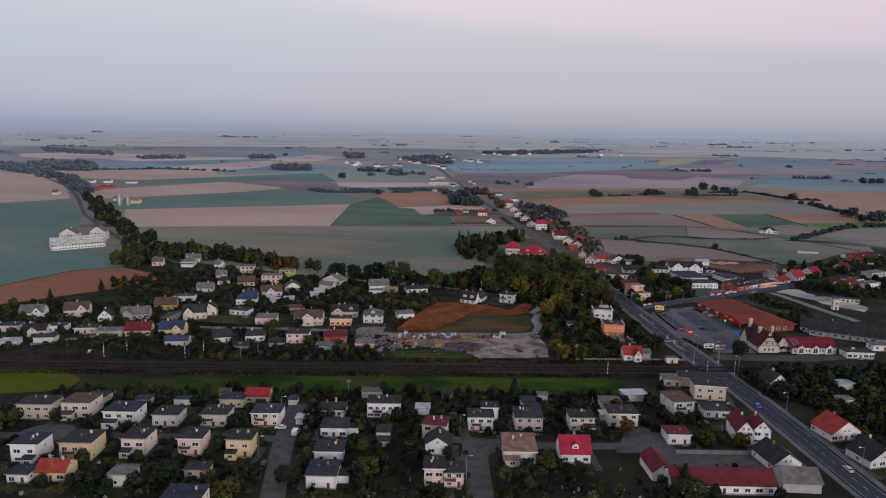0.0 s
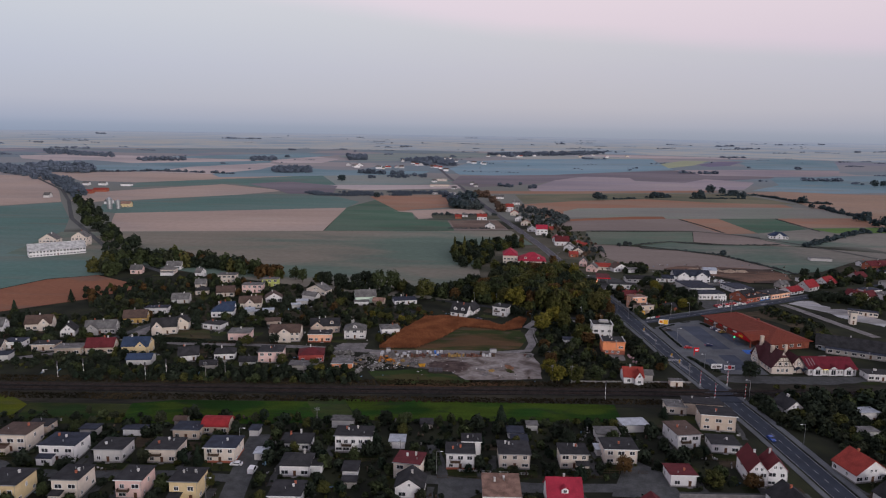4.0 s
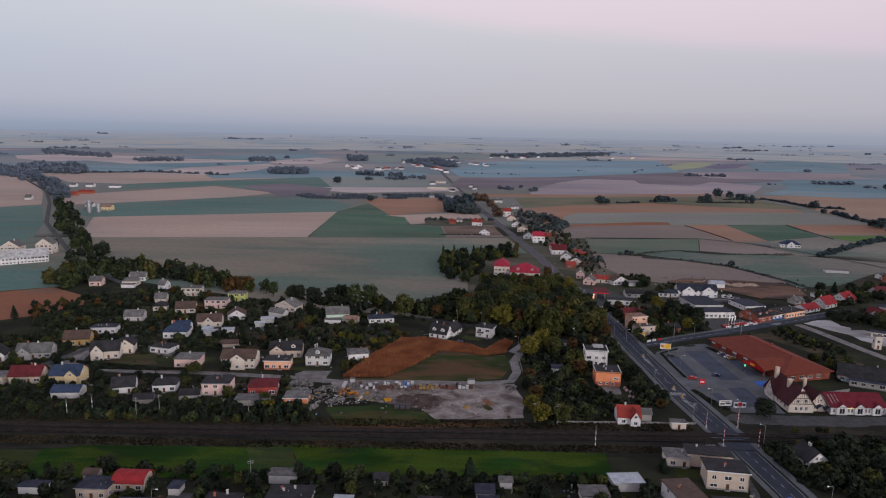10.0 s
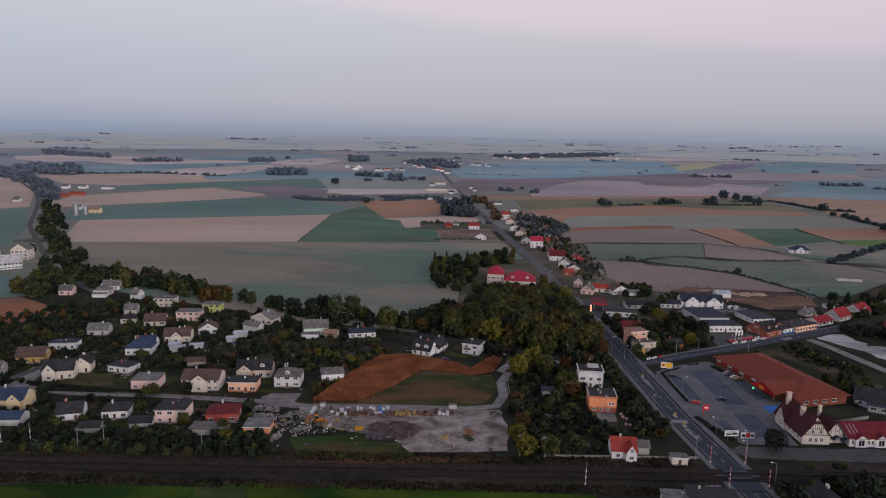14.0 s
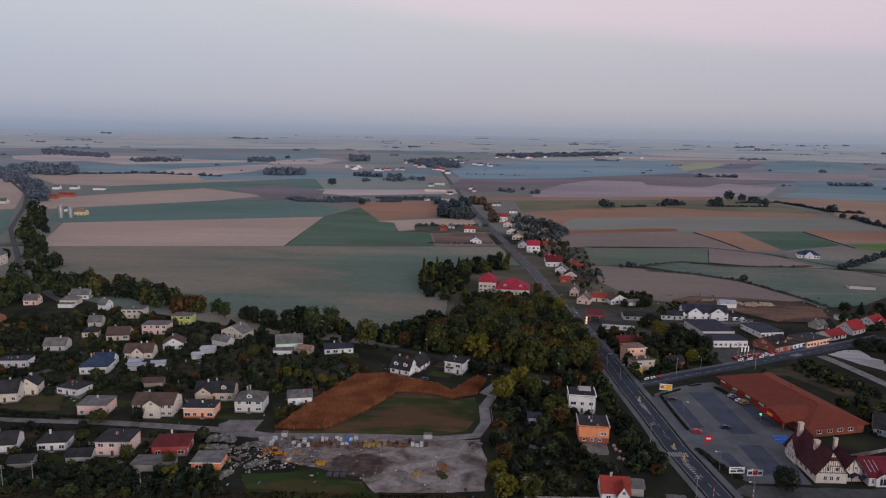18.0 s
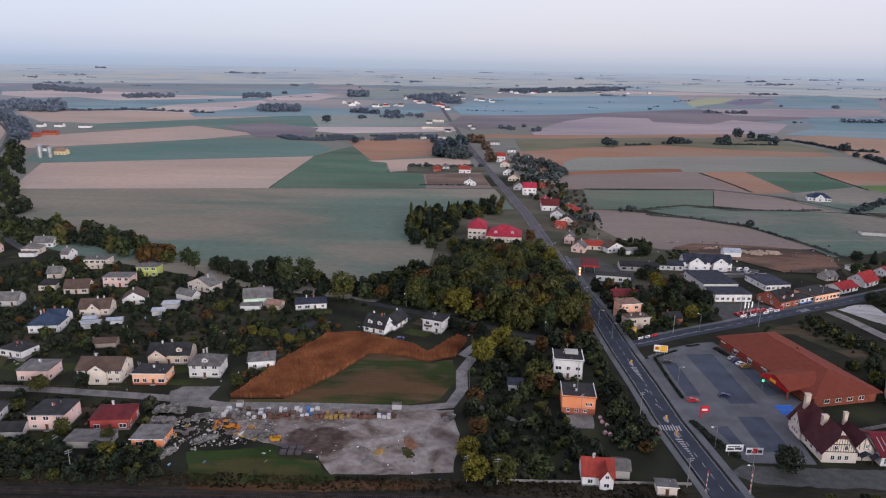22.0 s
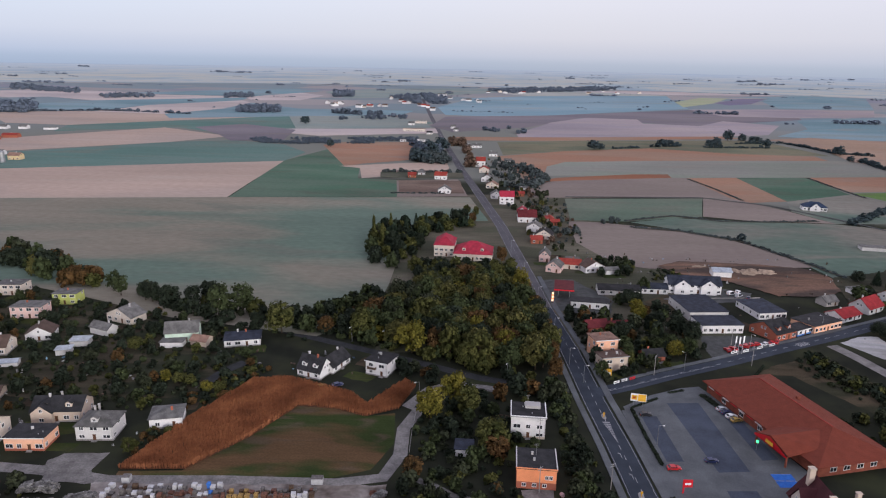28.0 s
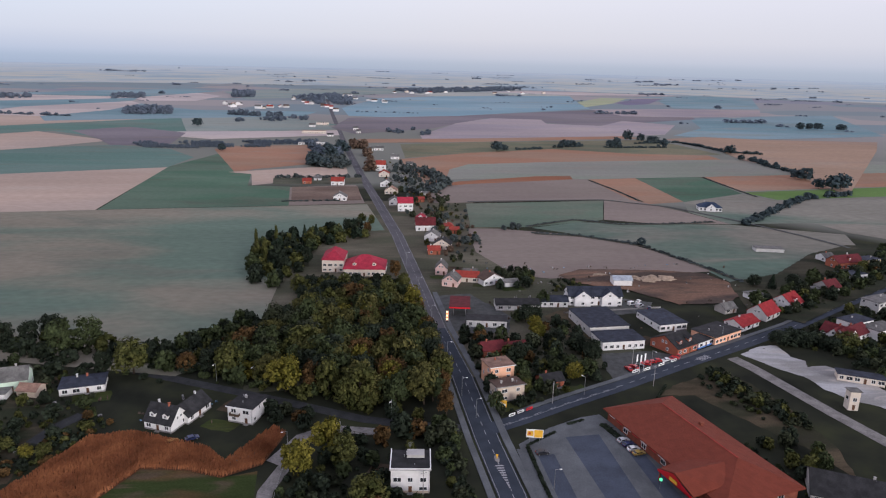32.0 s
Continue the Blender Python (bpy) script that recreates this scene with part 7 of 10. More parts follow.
sheet("rough_grass", [(-27.6, 346.0), (-1.8, 350.3), (3.5, 344.3), (14.2, 344.1), (18.3, 337.4), (23.2, 334.3), (16.9, 332.2), (-20.9, 329.7)], 0.118, earth("green_grass", (0.024, 0.042, 0.012), (0.048, 0.045, 0.018), 0.12, 0.9, 0.3), "rough green grass at the yard's edge", "ground")
sheet("rough_grass", [(-20.8, 329.4), (6.7, 332.6), (26.6, 333.9), (49.9, 336.6), (56.7, 336.5), (56.8, 332.1), (24.2, 328.8), (-19.2, 325.5)], 0.114, earth("dry_grass", (0.030, 0.024, 0.013), (0.075, 0.042, 0.022), 0.08, 0.7, 0.35), "dry brown grass above the railway", "ground")
sheet("red_pavement", [(123.4, 371.4), (126.5, 371.6), (126.0, 366.8), (122.9, 366.6)], 0.225, surface("red_paving", (0.22, 0.035, 0.04, 1), 0.9, 0.15), "red paved waiting place at the crossing", "pavement")
sheet("forecourt", FORECOURT, 0.12, PALELANE, "pale paved forecourt", "yard")
sheet("fallow_lot", GREENLOT, 0.07, earth("fallow", (0.094, 0.057, 0.030), (0.032, 0.045, 0.015), 0.06, 0.6, 0.3), "patchy green and brown fallow lot", "field")
sheet("gravel_yard", WHITEYARD, 0.14, earth("white_gravel", (0.37, 0.37, 0.375), (0.22, 0.215, 0.21), 0.06, 0.6, 0.2), "pale gravel yard beside the lane", "yard")
sheet("shop_forecourt", SHOPYARD, 0.08, GREYROAD, "grey paved forecourt of a machinery shop", "yard")
sheet("filling_station_forecourt", FUELYARD, 0.07, GREYROAD, "grey paved filling station forecourt", "yard")
sheet("showroom_yard", SHOWYARD, 0.08, GREYROAD, "grey yard beside the showroom", "yard")
sheet("bare_ground", SOILHEAP, 0.44, earth("bare_ground", (0.066, 0.050, 0.042), (0.150, 0.092, 0.066), 0.035, 0.3, 0.3), "bare churned brown ground with soil heaps", "ground")
sheet("rough_gardens", [(285.0, 552.0), (298.2, 597.5), (338.1, 612.9), (388.9, 657.5), (432.0, 680.2), (470.0, 676.0), (400.0, 592.0), (340.0, 556.0), (303.0, 532.0)], 0.45, earth("garden_ground", (0.030, 0.034, 0.022), (0.056, 0.052, 0.036), 0.05, 0.5, 0.3), "rough dark grass of gardens along the side road", "ground")
TAKEN.extend([(20, 358, 24), (40, 360, 22), (-15, 368, 12), (0, 410, 20), (20, 420, 20), (35, 420, 18), (50, 432, 12), (30, 395, 22), (8, 392, 18), (-40, 382, 8), (200, 500, 14), (275, 485, 18), (132, 560, 14), (-10, 395, 12)])
sheet("allotments", [(-175.8, 499.4), (-144.1, 523.0), (-104.0, 526.8), (-19.9, 465.9), (-20.2, 427.4), (-77.5, 422.9), (-148.3, 435.3)], 0.02, earth("allotment_soil", (0.026, 0.030, 0.018), (0.058, 0.050, 0.034), 0.09, 0.8, 0.3), "rough grass and dug soil between the gardens", "ground")
sheet("lawn", [(-147.7, 411.5), (-131.0, 415.1), (-121.3, 393.1), (-147.8, 390.3)], 0.0558, earth("worn_lawn", (0.045, 0.050, 0.022), (0.062, 0.050, 0.028), 0.2, 1.2, 0.25), "worn mown lawn behind a long hedge", "garden")
sheet("house_yard", [(-136.2, 412.2), (-136.8, 425.6), (-119.5, 418.5), (-119.4, 405.5)], 0.0571, PALELANE, "pale paved yard beside a house", "yard")
sheet("house_yard", [(-166.9, 378.9), (-171.7, 413.9), (-163.4, 418.5), (-157.9, 379.4)], 0.0584, PALELANE, "grey paved yard between houses", "yard")
ribbon("garden_path", [(64.4, 382.0), (70.7, 378.4), (76.1, 374.1), (83.2, 372.1)], 2.6, 0.07, PALELANE, "pale dirt path through rough grass", "path")
keep_line([(64.4, 382.0), (70.7, 378.4), (76.1, 374.1), (83.2, 372.1)], 2.2)
sheet("house_yard", [(96.0, 378.5), (105.7, 379.9), (104.5, 369.5), (96.2, 369.0)], 0.0597, PALELANE, "grey concrete yard before the orange house", "yard")
TAKEN.append((100.4, 374.6, 5))
sheet("dry_verge", [(198.8, 462.3), (210.7, 471.2), (234.5, 482.9), (240.8, 469.6), (244.5, 448.7), (245.0, 423.6), (239.2, 404.6), (235.0, 420.7), (220.9, 445.8), (213.2, 461.5)], 0.036, earth("dry_verge", (0.032, 0.032, 0.020), (0.074, 0.058, 0.038), 0.07, 0.6, 0.3), "dry olive-brown grass between the road and the supermarket", "ground")
sheet("dry_verge", [(174.1, 547.5), (188.9, 559.2), (197.1, 546.7), (194.9, 517.8), (183.1, 493.7), (177.6, 518.5)], 0.033, earth("dry_verge", (0.032, 0.032, 0.020), (0.074, 0.058, 0.038), 0.07, 0.6, 0.3), "dry grass round the filling station", "ground")
ribbon("lane", [(-20.0, 441.2), (-16.6, 451.4), (-11.5, 459.0)], 5.0, 0.07, DARKLANE, "short grey track between the gardens", "road")
keep_line([(-20.0, 441.2), (-16.6, 451.4), (-11.5, 459.0)], 3.5)
keep_line([(85.1, 232.4), (106.0, 232.5), (130.2, 231.9)], 6)
keep_line([(75.1, 252.0), (81.5, 246.1), (85.7, 240.3)], 5)

# ---- planting ----
MIXED = ["dark", "dark", "sage", "green", "dark", "sage", "olive"]
AUTUMN = ["green", "yellow", "olive", "moss", "dark", "green", "olive", "rust", "green", "moss", "sage", "olive", "green", "dark", "moss", "green", "olive"]
GARDEN = ["dark", "dark", "green", "dark", "sage", "olive", "dark", "green", "dark", "dark", "green", "sage", "dark", "green", "sage", "rust"]
keep_line(RAILS[1:5], 7)
plant([(30, 485), (60, 467), (85, 456), (118, 452), (121, 497), (118, 542), (114, 559), (72, 561), (56, 552), (41, 524)], 8.0, 12, 17, AUTUMN, 2, margin=2)
grove([(-175, 344), (-150, 348), (-39, 346), (-28, 337), (-34, 328), (-132, 322), (-156, 320)], 3.4, 2.0, 4.6, ["dark", "dark", "dark", "conifer", "dark", "dark", "olive", "dark", "dark", "green"], 1)
grove([(-249, 493), (-187, 549), (-111, 526), (-24, 494), (1, 447), (-36, 418), (-75, 415), (-187, 402)], 9.6, 3.0, 6.5, GARDEN, 3)
grove([(-249, 493), (-187, 549), (-111, 526), (-24, 494), (1, 447), (-36, 418), (-75, 415), (-187, 402)], 5.0, 0.8, 2.6, MIXED, 31, shrub=True)
grove([(-170, 378), (-152, 373), (-93, 377), (-49, 374), (-39, 346), (-150, 348)], 9, 3, 5.5, MIXED, 32)
grove([(-170, 378), (-152, 373), (-93, 377), (-49, 374), (-39, 346), (-150, 348)], 4.8, 0.8, 2.2, MIXED, 33, shrub=True)
grove([(62, 422), (80, 429), (104, 431), (107, 406), (88, 383), (106, 362), (105, 342), (64, 331), (59, 359), (59, 389)], 8.0, 3.0, 5.8, GARDEN, 4)
grove([(62, 422), (80, 429), (104, 431), (107, 406), (88, 383), (106, 362), (105, 342), (64, 331), (59, 359), (59, 389)], 4.6, 1.0, 3.0, MIXED, 41, shrub=True)
grove([(145, 326), (161, 335), (245, 335), (224, 296), (191, 302), (175, 301), (140, 299)], 6.5, 5, 9, ['dark', 'dark', 'conifer', 'dark', 'green'], 5)
grove([(145, 326), (161, 335), (245, 335), (224, 296), (191, 302), (175, 301), (140, 299)], 3.6, 1.5, 3.0, MIXED, 51, shrub=True)
plant([(-165, 198), (112, 198), (112, 236), (100, 290), (-165, 290)], 9.5, 3.5, 6.5, MIXED, 6, 0.55)
grove([(-165, 198), (112, 198), (112, 236), (100, 290), (-165, 290)], 4.7, 0.6, 2.2, MIXED, 61, shrub=True)
grove([(-165, 198), (112, 198), (112, 236), (100, 290), (-165, 290)], 10.0, 3.0, 6.0, ["dark", "dark", "dark", "green", "conifer"], 62)
grove([(-260, 195), (-165, 195), (-165, 262), (-260, 262)], 6, 4, 9, MIXED, 7)
grove([(164, 300), (205, 295), (203, 260), (171, 215), (161, 239), (175, 259), (161, 275)], 9, 4, 7, MIXED, 8)
grove([(164, 300), (205, 295), (203, 260), (171, 215), (161, 239), (175, 259), (161, 275)], 4, 1, 2.6, MIXED, 81, shrub=True)
grove([(-249, 528), (-250, 569), (-198, 583), (-114, 533), (-121, 556), (-220, 621), (-285, 614), (-276, 557)], 9.5, 8, 14, ["dark", "green", "olive", "dark", "green", "sage", "dark", "moss", "rust"], 9)
grove([(47, 586), (53, 600), (102, 599), (103, 575), (54, 572)], 5, 6, 8, ['dark', 'olive'], 10)
grove([(19, 627), (11, 693), (28, 692), (81, 733), (81, 707), (52, 677), (51, 605), (39, 606)], 12, 6, 11, ['dark', 'conifer', 'olive'], 101)
grove([(119, 467), (124, 528), (142, 527), (174, 506), (165, 464), (150, 450), (127, 447)], 7.5, 4, 8, GARDEN, 11)
grove([(119, 467), (124, 528), (142, 527), (174, 506), (165, 464), (150, 450), (127, 447)], 3.8, 1, 2.6, MIXED, 111, shrub=True)
grove([(226, 481), (233, 483), (238, 465), (248, 440), (241, 433), (230, 454)], 3.4, 2.0, 4.0, MIXED, 12, shrub=True)
grove([(216, 425), (232, 428), (238, 411), (236, 391), (223, 392)], 6, 4, 7, MIXED, 121)
grove([(206, 437), (216, 425), (223, 392), (216, 392), (207, 419)], 3.5, 0.8, 2, MIXED, 122, shrub=True)
grove([(325, 577), (366, 608), (471, 672), (489, 643), (347, 486), (303, 477), (288, 501), (285, 514)], 10, 4, 7, MIXED, 13)
grove([(325, 577), (366, 608), (471, 672), (489, 643), (347, 486), (303, 477), (288, 501), (285, 514)], 5, 1, 2.5, MIXED, 131, shrub=True)
grove([(-309, 397), (-286, 425), (-207, 437), (-168, 405), (-143, 342), (-229, 337), (-263, 335)], 9.5, 3.5, 6.5, MIXED, 14)
grove([(-309, 397), (-286, 425), (-207, 437), (-168, 405), (-143, 342), (-229, 337), (-263, 335)], 4.4, 0.8, 2.4, MIXED, 141, shrub=True)
grove([(-256, 554), (-304, 630), (-368, 709), (-433, 812), (-550, 1018), (-607, 1143), (-457, 923), (-336, 732), (-260, 634), (-206, 559)], 17, 8, 14, ['dark', 'dark', 'green'], 15)
grove([(-550, 1018), (-659, 1187), (-897, 1485), (-1070, 1639), (-1178, 1805), (-1011, 1701), (-671, 1267), (-594, 1146)], 16, 11, 17, ['far'], 151)
# the far leaf kinds up the road are paled by haze in their colour
grove([(122, 956), (132, 978), (168, 793), (159, 652), (140, 636), (136, 778)], 17, 3, 7, ["far", "sage", "sage", "far", "farrust", "sage", "moss"], 16)
grove([(99, 1090), (137, 1045), (168, 793), (163, 652), (138, 623), (131, 777)], 9.5, 1.0, 2.6, ["far", "sage", "sage", "far", "farrust", "sage", "moss"], 161, shrub=True)
grove([(118, 660), (126, 720), (112, 800), (100, 960), (96, 1010), (130, 1000), (150, 840), (160, 700), (150, 640)], 17, 3, 6.5, ["far", "sage", "sage", "far", "farrust", "sage", "moss"], 162)
grove([(-28, 395), (-21, 432), (-7, 456), (1, 453), (-12, 416), (-25, 389)], 3.2, 1.2, 3.0, ['dark', 'olive', 'rust'], 17, shrub=True)
grove([(192, 603), (211, 607), (206, 583), (186, 581)], 4, 0.8, 2.2, MIXED, 18, shrub=True)
grove([(162, 625), (186, 621), (182, 591), (159, 589)], 6, 4, 7, MIXED, 19)
grove([(-170, 286), (88, 286), (88, 292.5), (-170, 287)], 3.2, 1.0, 2.6, MIXED, 20, shrub=True)

grove([(157, 548), (186, 547), (188, 518), (190, 502), (186, 483), (175, 468), (165, 464), (159, 469), (154, 490), (159, 519)], 9, 3, 6.5, GARDEN, 22)
grove([(261, 496), (280, 514), (303, 524), (303, 503), (322, 499), (293, 462), (288, 475), (281, 486), (275, 489)], 6, 3.5, 6.5, MIXED, 23)
grove([(219, 478), (230, 480), (238, 465), (243, 447), (244, 435), (230, 439), (222, 456)], 4, 1, 2.8, MIXED, 24, shrub=True)
grove([(285, 560), (306, 573), (318, 578), (345, 597), (366, 608), (457, 672), (397, 596), (320, 555), (303, 543)], 7, 4, 8, GARDEN, 25)
grove([(20, 606), (11, 693), (26, 708), (65, 721), (87, 733), (91, 707), (52, 677), (41, 639), (44, 586)], 11, 7, 11, ['dark', 'conifer', 'olive', 'green', 'conifer'], 26)
grove([(58, 605), (89, 613), (92, 604), (58, 593)], 3, 1.2, 2.2, ['dark', 'rust'], 27, shrub=True)
grove([(144, 322), (227, 330), (182, 259), (154, 239), (164, 281), (145, 293)], 7, 3, 7, MIXED, 28)
grove([(144, 322), (227, 330), (182, 259), (154, 239), (164, 281), (145, 293)], 3.6, 1, 3, MIXED, 281, shrub=True)

grove([(111, 441), (118, 436), (119, 408), (121, 382), (123, 355), (110, 354), (109, 378), (112, 408)], 3.4, 1.2, 3.2, MIXED, 29, shrub=True)
grove([(111, 441), (118, 436), (119, 408), (121, 382), (123, 355), (110, 354), (109, 378), (112, 408)], 6.5, 3, 6, GARDEN, 291)

grove([(51.0, 460.7), (69.6, 454.0), (85.6, 446.8), (116.3, 439.1), (115.4, 431.4), (85.9, 433.2), (52.3, 451.4)], 5.5, 4, 8, GARDEN, 292)
grove([(59.5, 474.3), (85.4, 461.8), (109.5, 450.1), (115.0, 445.1), (85.6, 450.7), (60.7, 463.1)], 5, 4, 7.5, ['olive', 'green', 'dark', 'green'], 293)
grove([(-93.3, 540.0), (-59.2, 528.7), (-26.0, 516.2), (6.1, 518.4), (27.0, 549.3), (41.4, 524.4), (51.6, 470.2), (19.3, 476.4), (-17.4, 492.8), (-67.4, 516.9)], 7, 4.5, 9, ['dark', 'green', 'dark', 'olive', 'dark', 'green'], 297)
grove([(-93.3, 540.0), (-59.2, 528.7), (-26.0, 516.2), (6.1, 518.4), (27.0, 549.3), (41.4, 524.4), (51.6, 470.2), (19.3, 476.4), (-17.4, 492.8), (-67.4, 516.9)], 4.2, 1, 3, GARDEN, 298, shrub=True)


def weeds(poly, count, seed, label):
    """Thin tufts of dry grass and weeds, too many to count."""
    q = random.Random(seed)
    xs, ys = [p[0] for p in poly], [p[1] for p in poly]
    verts, faces = [], []
    while len(faces) < count:
        x, y = q.uniform(min(xs), max(xs)), q.uniform(min(ys), max(ys))
        if not inside(x, y, poly):
            continue
        h, w = q.uniform(0.15, 0.7), q.uniform(0.2, 0.7)
        for k in range(3):
            a = q.uniform(0, 6.28)
            dx, dy, b = math.cos(a) * w, math.sin(a) * w, len(verts)
            verts += [(x - dx, y - dy, 0.1), (x + dx, y + dy, 0.1), (x + dx * 0.5 + q.uniform(-0.2, 0.2), y + dy * 0.5, 0.1 + h), (x - dx * 0.6, y - dy * 0.6 + q.uniform(-0.2, 0.2), 0.1 + h * q.uniform(0.6, 1))]
            faces.append((b, b + 1, b + 2, b + 3))
    me = bpy.data.meshes.new("weeds")
    me.from_pydata(verts, [], faces)
    me.materials.append(surface("dry_weeds", (0.024, 0.024, 0.015, 1), 0.95, 0.4, 0.06, 1.0, second=(0.044, 0.034, 0.020, 1), islands=True, spec=0.03))
    tagged(new("weeds", me), label, "grass", kind="stuff")


weeds([(-230, 303.5), (125, 312.0), (125, 317.5), (-230, 310.5)], 9000, 294, "dry grass and weeds beside the railway tracks")
weeds([(-230, 323.5), (125, 331.0), (125, 338), (-230, 331)], 9000, 295, "brown grass and weeds above the railway tracks")
# ---- gardens and drives round the houses ----
LEVEL = itertools.count()
LAWN = earth("lawn", (0.030, 0.042, 0.014), (0.045, 0.052, 0.018), 0.12, 1.2, 0.3)
VEGPLOT = earth("garden_soil", (0.045, 0.034, 0.024), (0.060, 0.046, 0.030), 0.2, 1.5, 0.35)
DRIVE = surface("garden_drive", (0.060, 0.061, 0.060, 1), 0.95, 0.25, 0.4, 3.0)
DARKLAWN = earth("mown_grass", (0.018, 0.024, 0.010), (0.030, 0.036, 0.013), 0.15, 1.6, 0.3)
rnd = random.Random(61)
for x, y, yaw, w, d, kind in list(PLOTS):
    if kind != "house" or y > 292 or abs(x) > 175:
        continue
    m = pose(x, y, 0, 0, 0, yaw)
    side = rnd.choice((-1, 1))
    x0 = side * (w / 2 + 0.6)
    run = d / 2 + rnd.uniform(4, 7)
    pts = [(m @ Vector((x0 + side * a, b, 0))).to_tuple()[:2] for a, b in ((0, -run), (2.6, -run), (2.6, d * 0.4), (0, d * 0.4))]
    sheet("drive", pts if side > 0 else pts[::-1], 0.07 + 0.0001 * next(LEVEL), DRIVE, "narrow grey paved drive beside a house", "garden")
    TAKEN.extend(((m @ Vector((x0 + side * 1.3, b, 0))).to_tuple()[:2] + (1.6,)) for b in (-run + 1, -run / 2, 0))
    pts = [(m @ Vector((a, b, 0))).to_tuple()[:2] for a, b in ((-w / 2 - 2.5, -d / 2 - 0.4), (-w / 2 - 2.5, -d / 2 - 6), (w / 2 + 2.5, -d / 2 - 6), (w / 2 + 2.5, -d / 2 - 0.4))]
    sheet("garden_lawn", pts, 0.042 + 0.0001 * next(LEVEL), DARKLAWN, "dark mown garden lawn before a house", "garden")
rnd = random.Random(44)
for x, y, yaw, w, d, kind in PLOTS:
    if kind not in ("house", "outbuilding", "garage") or math.hypot(x, y - 330) > 330:
        continue
    lawn = kind == "house"
    for k in range(2 if lawn else 1):
        gx, gy = rnd.uniform(-0.9, 0.9) * w, (-1 if k == 0 else 1) * (d / 2 + rnd.uniform(2.5, 6))
        sw, sd = rnd.uniform(4, 9), rnd.uniform(2.5, 5)
        m = pose(x, y, 0, 0, 0, yaw)
        pts = [(m @ Vector((gx + a * sw * rnd.uniform(0.7, 1), gy + b * sd * rnd.uniform(0.7, 1), 0))).to_tuple()[:2] for a, b in ((-1, -1), (1, -1), (1, 1), (-1, 1))]
        c = (sum(p[0] for p in pts) / 4, sum(p[1] for p in pts) / 4)
        if not clear(c[0], c[1], 1.0):
            continue
        use = rnd.choice((LAWN, LAWN, VEGPLOT) if k == 0 else (LAWN, VEGPLOT, VEGPLOT))
        words = {"earth_lawn": "patchy dull green garden lawn", "earth_garden_soil": "dug brown vegetable plot"}.get(use.name, "grey paved house yard")
        sheet("garden_plot", pts, 0.022 + 0.0001 * next(LEVEL), use, words, "garden")

# single trees that stand out
tree(-40.0, 509.3, 17, 14, 'green')
tree(-29.8, 513.9, 16, 14, 'green')
tree(-4.6, 491.2, 16, 16, 'olive')
tree(-15.7, 489.8, 11, 8, 'dark')
tree(-80.3, 526.1, 12, 9, 'dark')
tree(-71.5, 522.6, 11, 8, 'dark')
tree(-108.5, 544.3, 11, 9, 'green')
tree(-135.3, 553.6, 11, 10, 'rust')
tree(-186.5, 581.3, 12, 12, 'dark')
tree(-165.5, 571.9, 11, 11, 'dark')
tree(-210.3, 591.0, 12, 12, 'dark')
tree(15.0, 492.0, 9, 8, 'rust')
tree(24.1, 492.7, 10, 9, 'dark')
tree(-84.9, 528.6, 11, 8, 'dark')
tree(-68.4, 523.0, 11, 9, 'dark')
tree(-47.7, 527.7, 11, 9, 'dark')
tree(-100.6, 534.4, 11, 9, 'green')
tree(67.0, 417.2, 12, 11, 'yellow')
tree(75.3, 428.6, 14, 11, 'yellow')
tree(80.9, 422.0, 11, 10, 'olive')
tree(88.0, 401.0, 11, 13, 'olive')
tree(89.9, 395.3, 8, 9, 'rust')
tree(63.3, 336.1, 9, 9, 'yellow')
tree(61.5, 348.5, 8, 8, 'yellow')
tree(72.3, 336.7, 9, 9, 'olive')
tree(82.3, 340.0, 8, 9, 'green')
tree(63.8, 383.0, 7, 8, 'rust')
tree(64.0, 362.9, 6, 8, 'rust')
tree(164.7, 524.5, 10, 8, 'yellow')
tree(147.4, 465.0, 7, 6, 'olive')
tree(169.7, 477.3, 8, 8, 'yellow')
tree(163.8, 481.1, 7, 7, 'green')
tree(181.9, 493.8, 10, 10, 'dark')
tree(178.3, 502.7, 10, 11, 'dark')
tree(172.0, 512.3, 8, 8, 'dark')
tree(163.8, 540.3, 10, 10, 'dark')
tree(178.0, 563.8, 9, 8, 'green')
tree(274.6, 507.7, 7, 12, 'dark')
tree(283.3, 510.6, 7, 10, 'dark')
tree(288.0, 507.1, 7, 11, 'dark')
tree(303.9, 500.0, 9, 13, 'olive')
tree(295.9, 500.4, 7, 10, 'dark')
tree(310.2, 589.8, 8, 9, 'dark')
tree(332.4, 589.1, 8, 9, 'dark')
tree(318.0, 585.4, 9, 6, 'conifer')
tree(378.3, 596.3, 9, 6, 'conifer')
tree(-35.9, 440.0, 5, 5, 'yellow')
tree(-30.9, 438.5, 5.5, 5, 'olive')
tree(-25.5, 437.6, 5, 5, 'olive')
tree(-17.7, 432.4, 5, 5, 'yellow')
tree(-12.9, 433.1, 4.5, 5, 'olive')
tree(-8.2, 455.5, 4, 4, 'rust')
tree(-61.7, 468.2, 6, 7, 'olive')
tree(-61.1, 485.4, 6, 7, 'dark')
tree(43.0, 495.4, 10, 9, 'yellow')
tree(38.0, 489.8, 8, 7, 'rust')
tree(164.9, 517.4, 9, 7, 'yellow')
tree(148.2, 470.8, 8, 7, 'green')
tree(169.8, 484.1, 8, 9, 'green')
tree(175.5, 478.5, 9, 9, 'green')
tree(134.2, 453.9, 8, 7, 'green')
tree(151.2, 495.4, 9, 8, 'dark')
tree(159.7, 347.9, 9, 10, 'dark')
tree(-27.2, 391.0, 6, 5, 'olive')
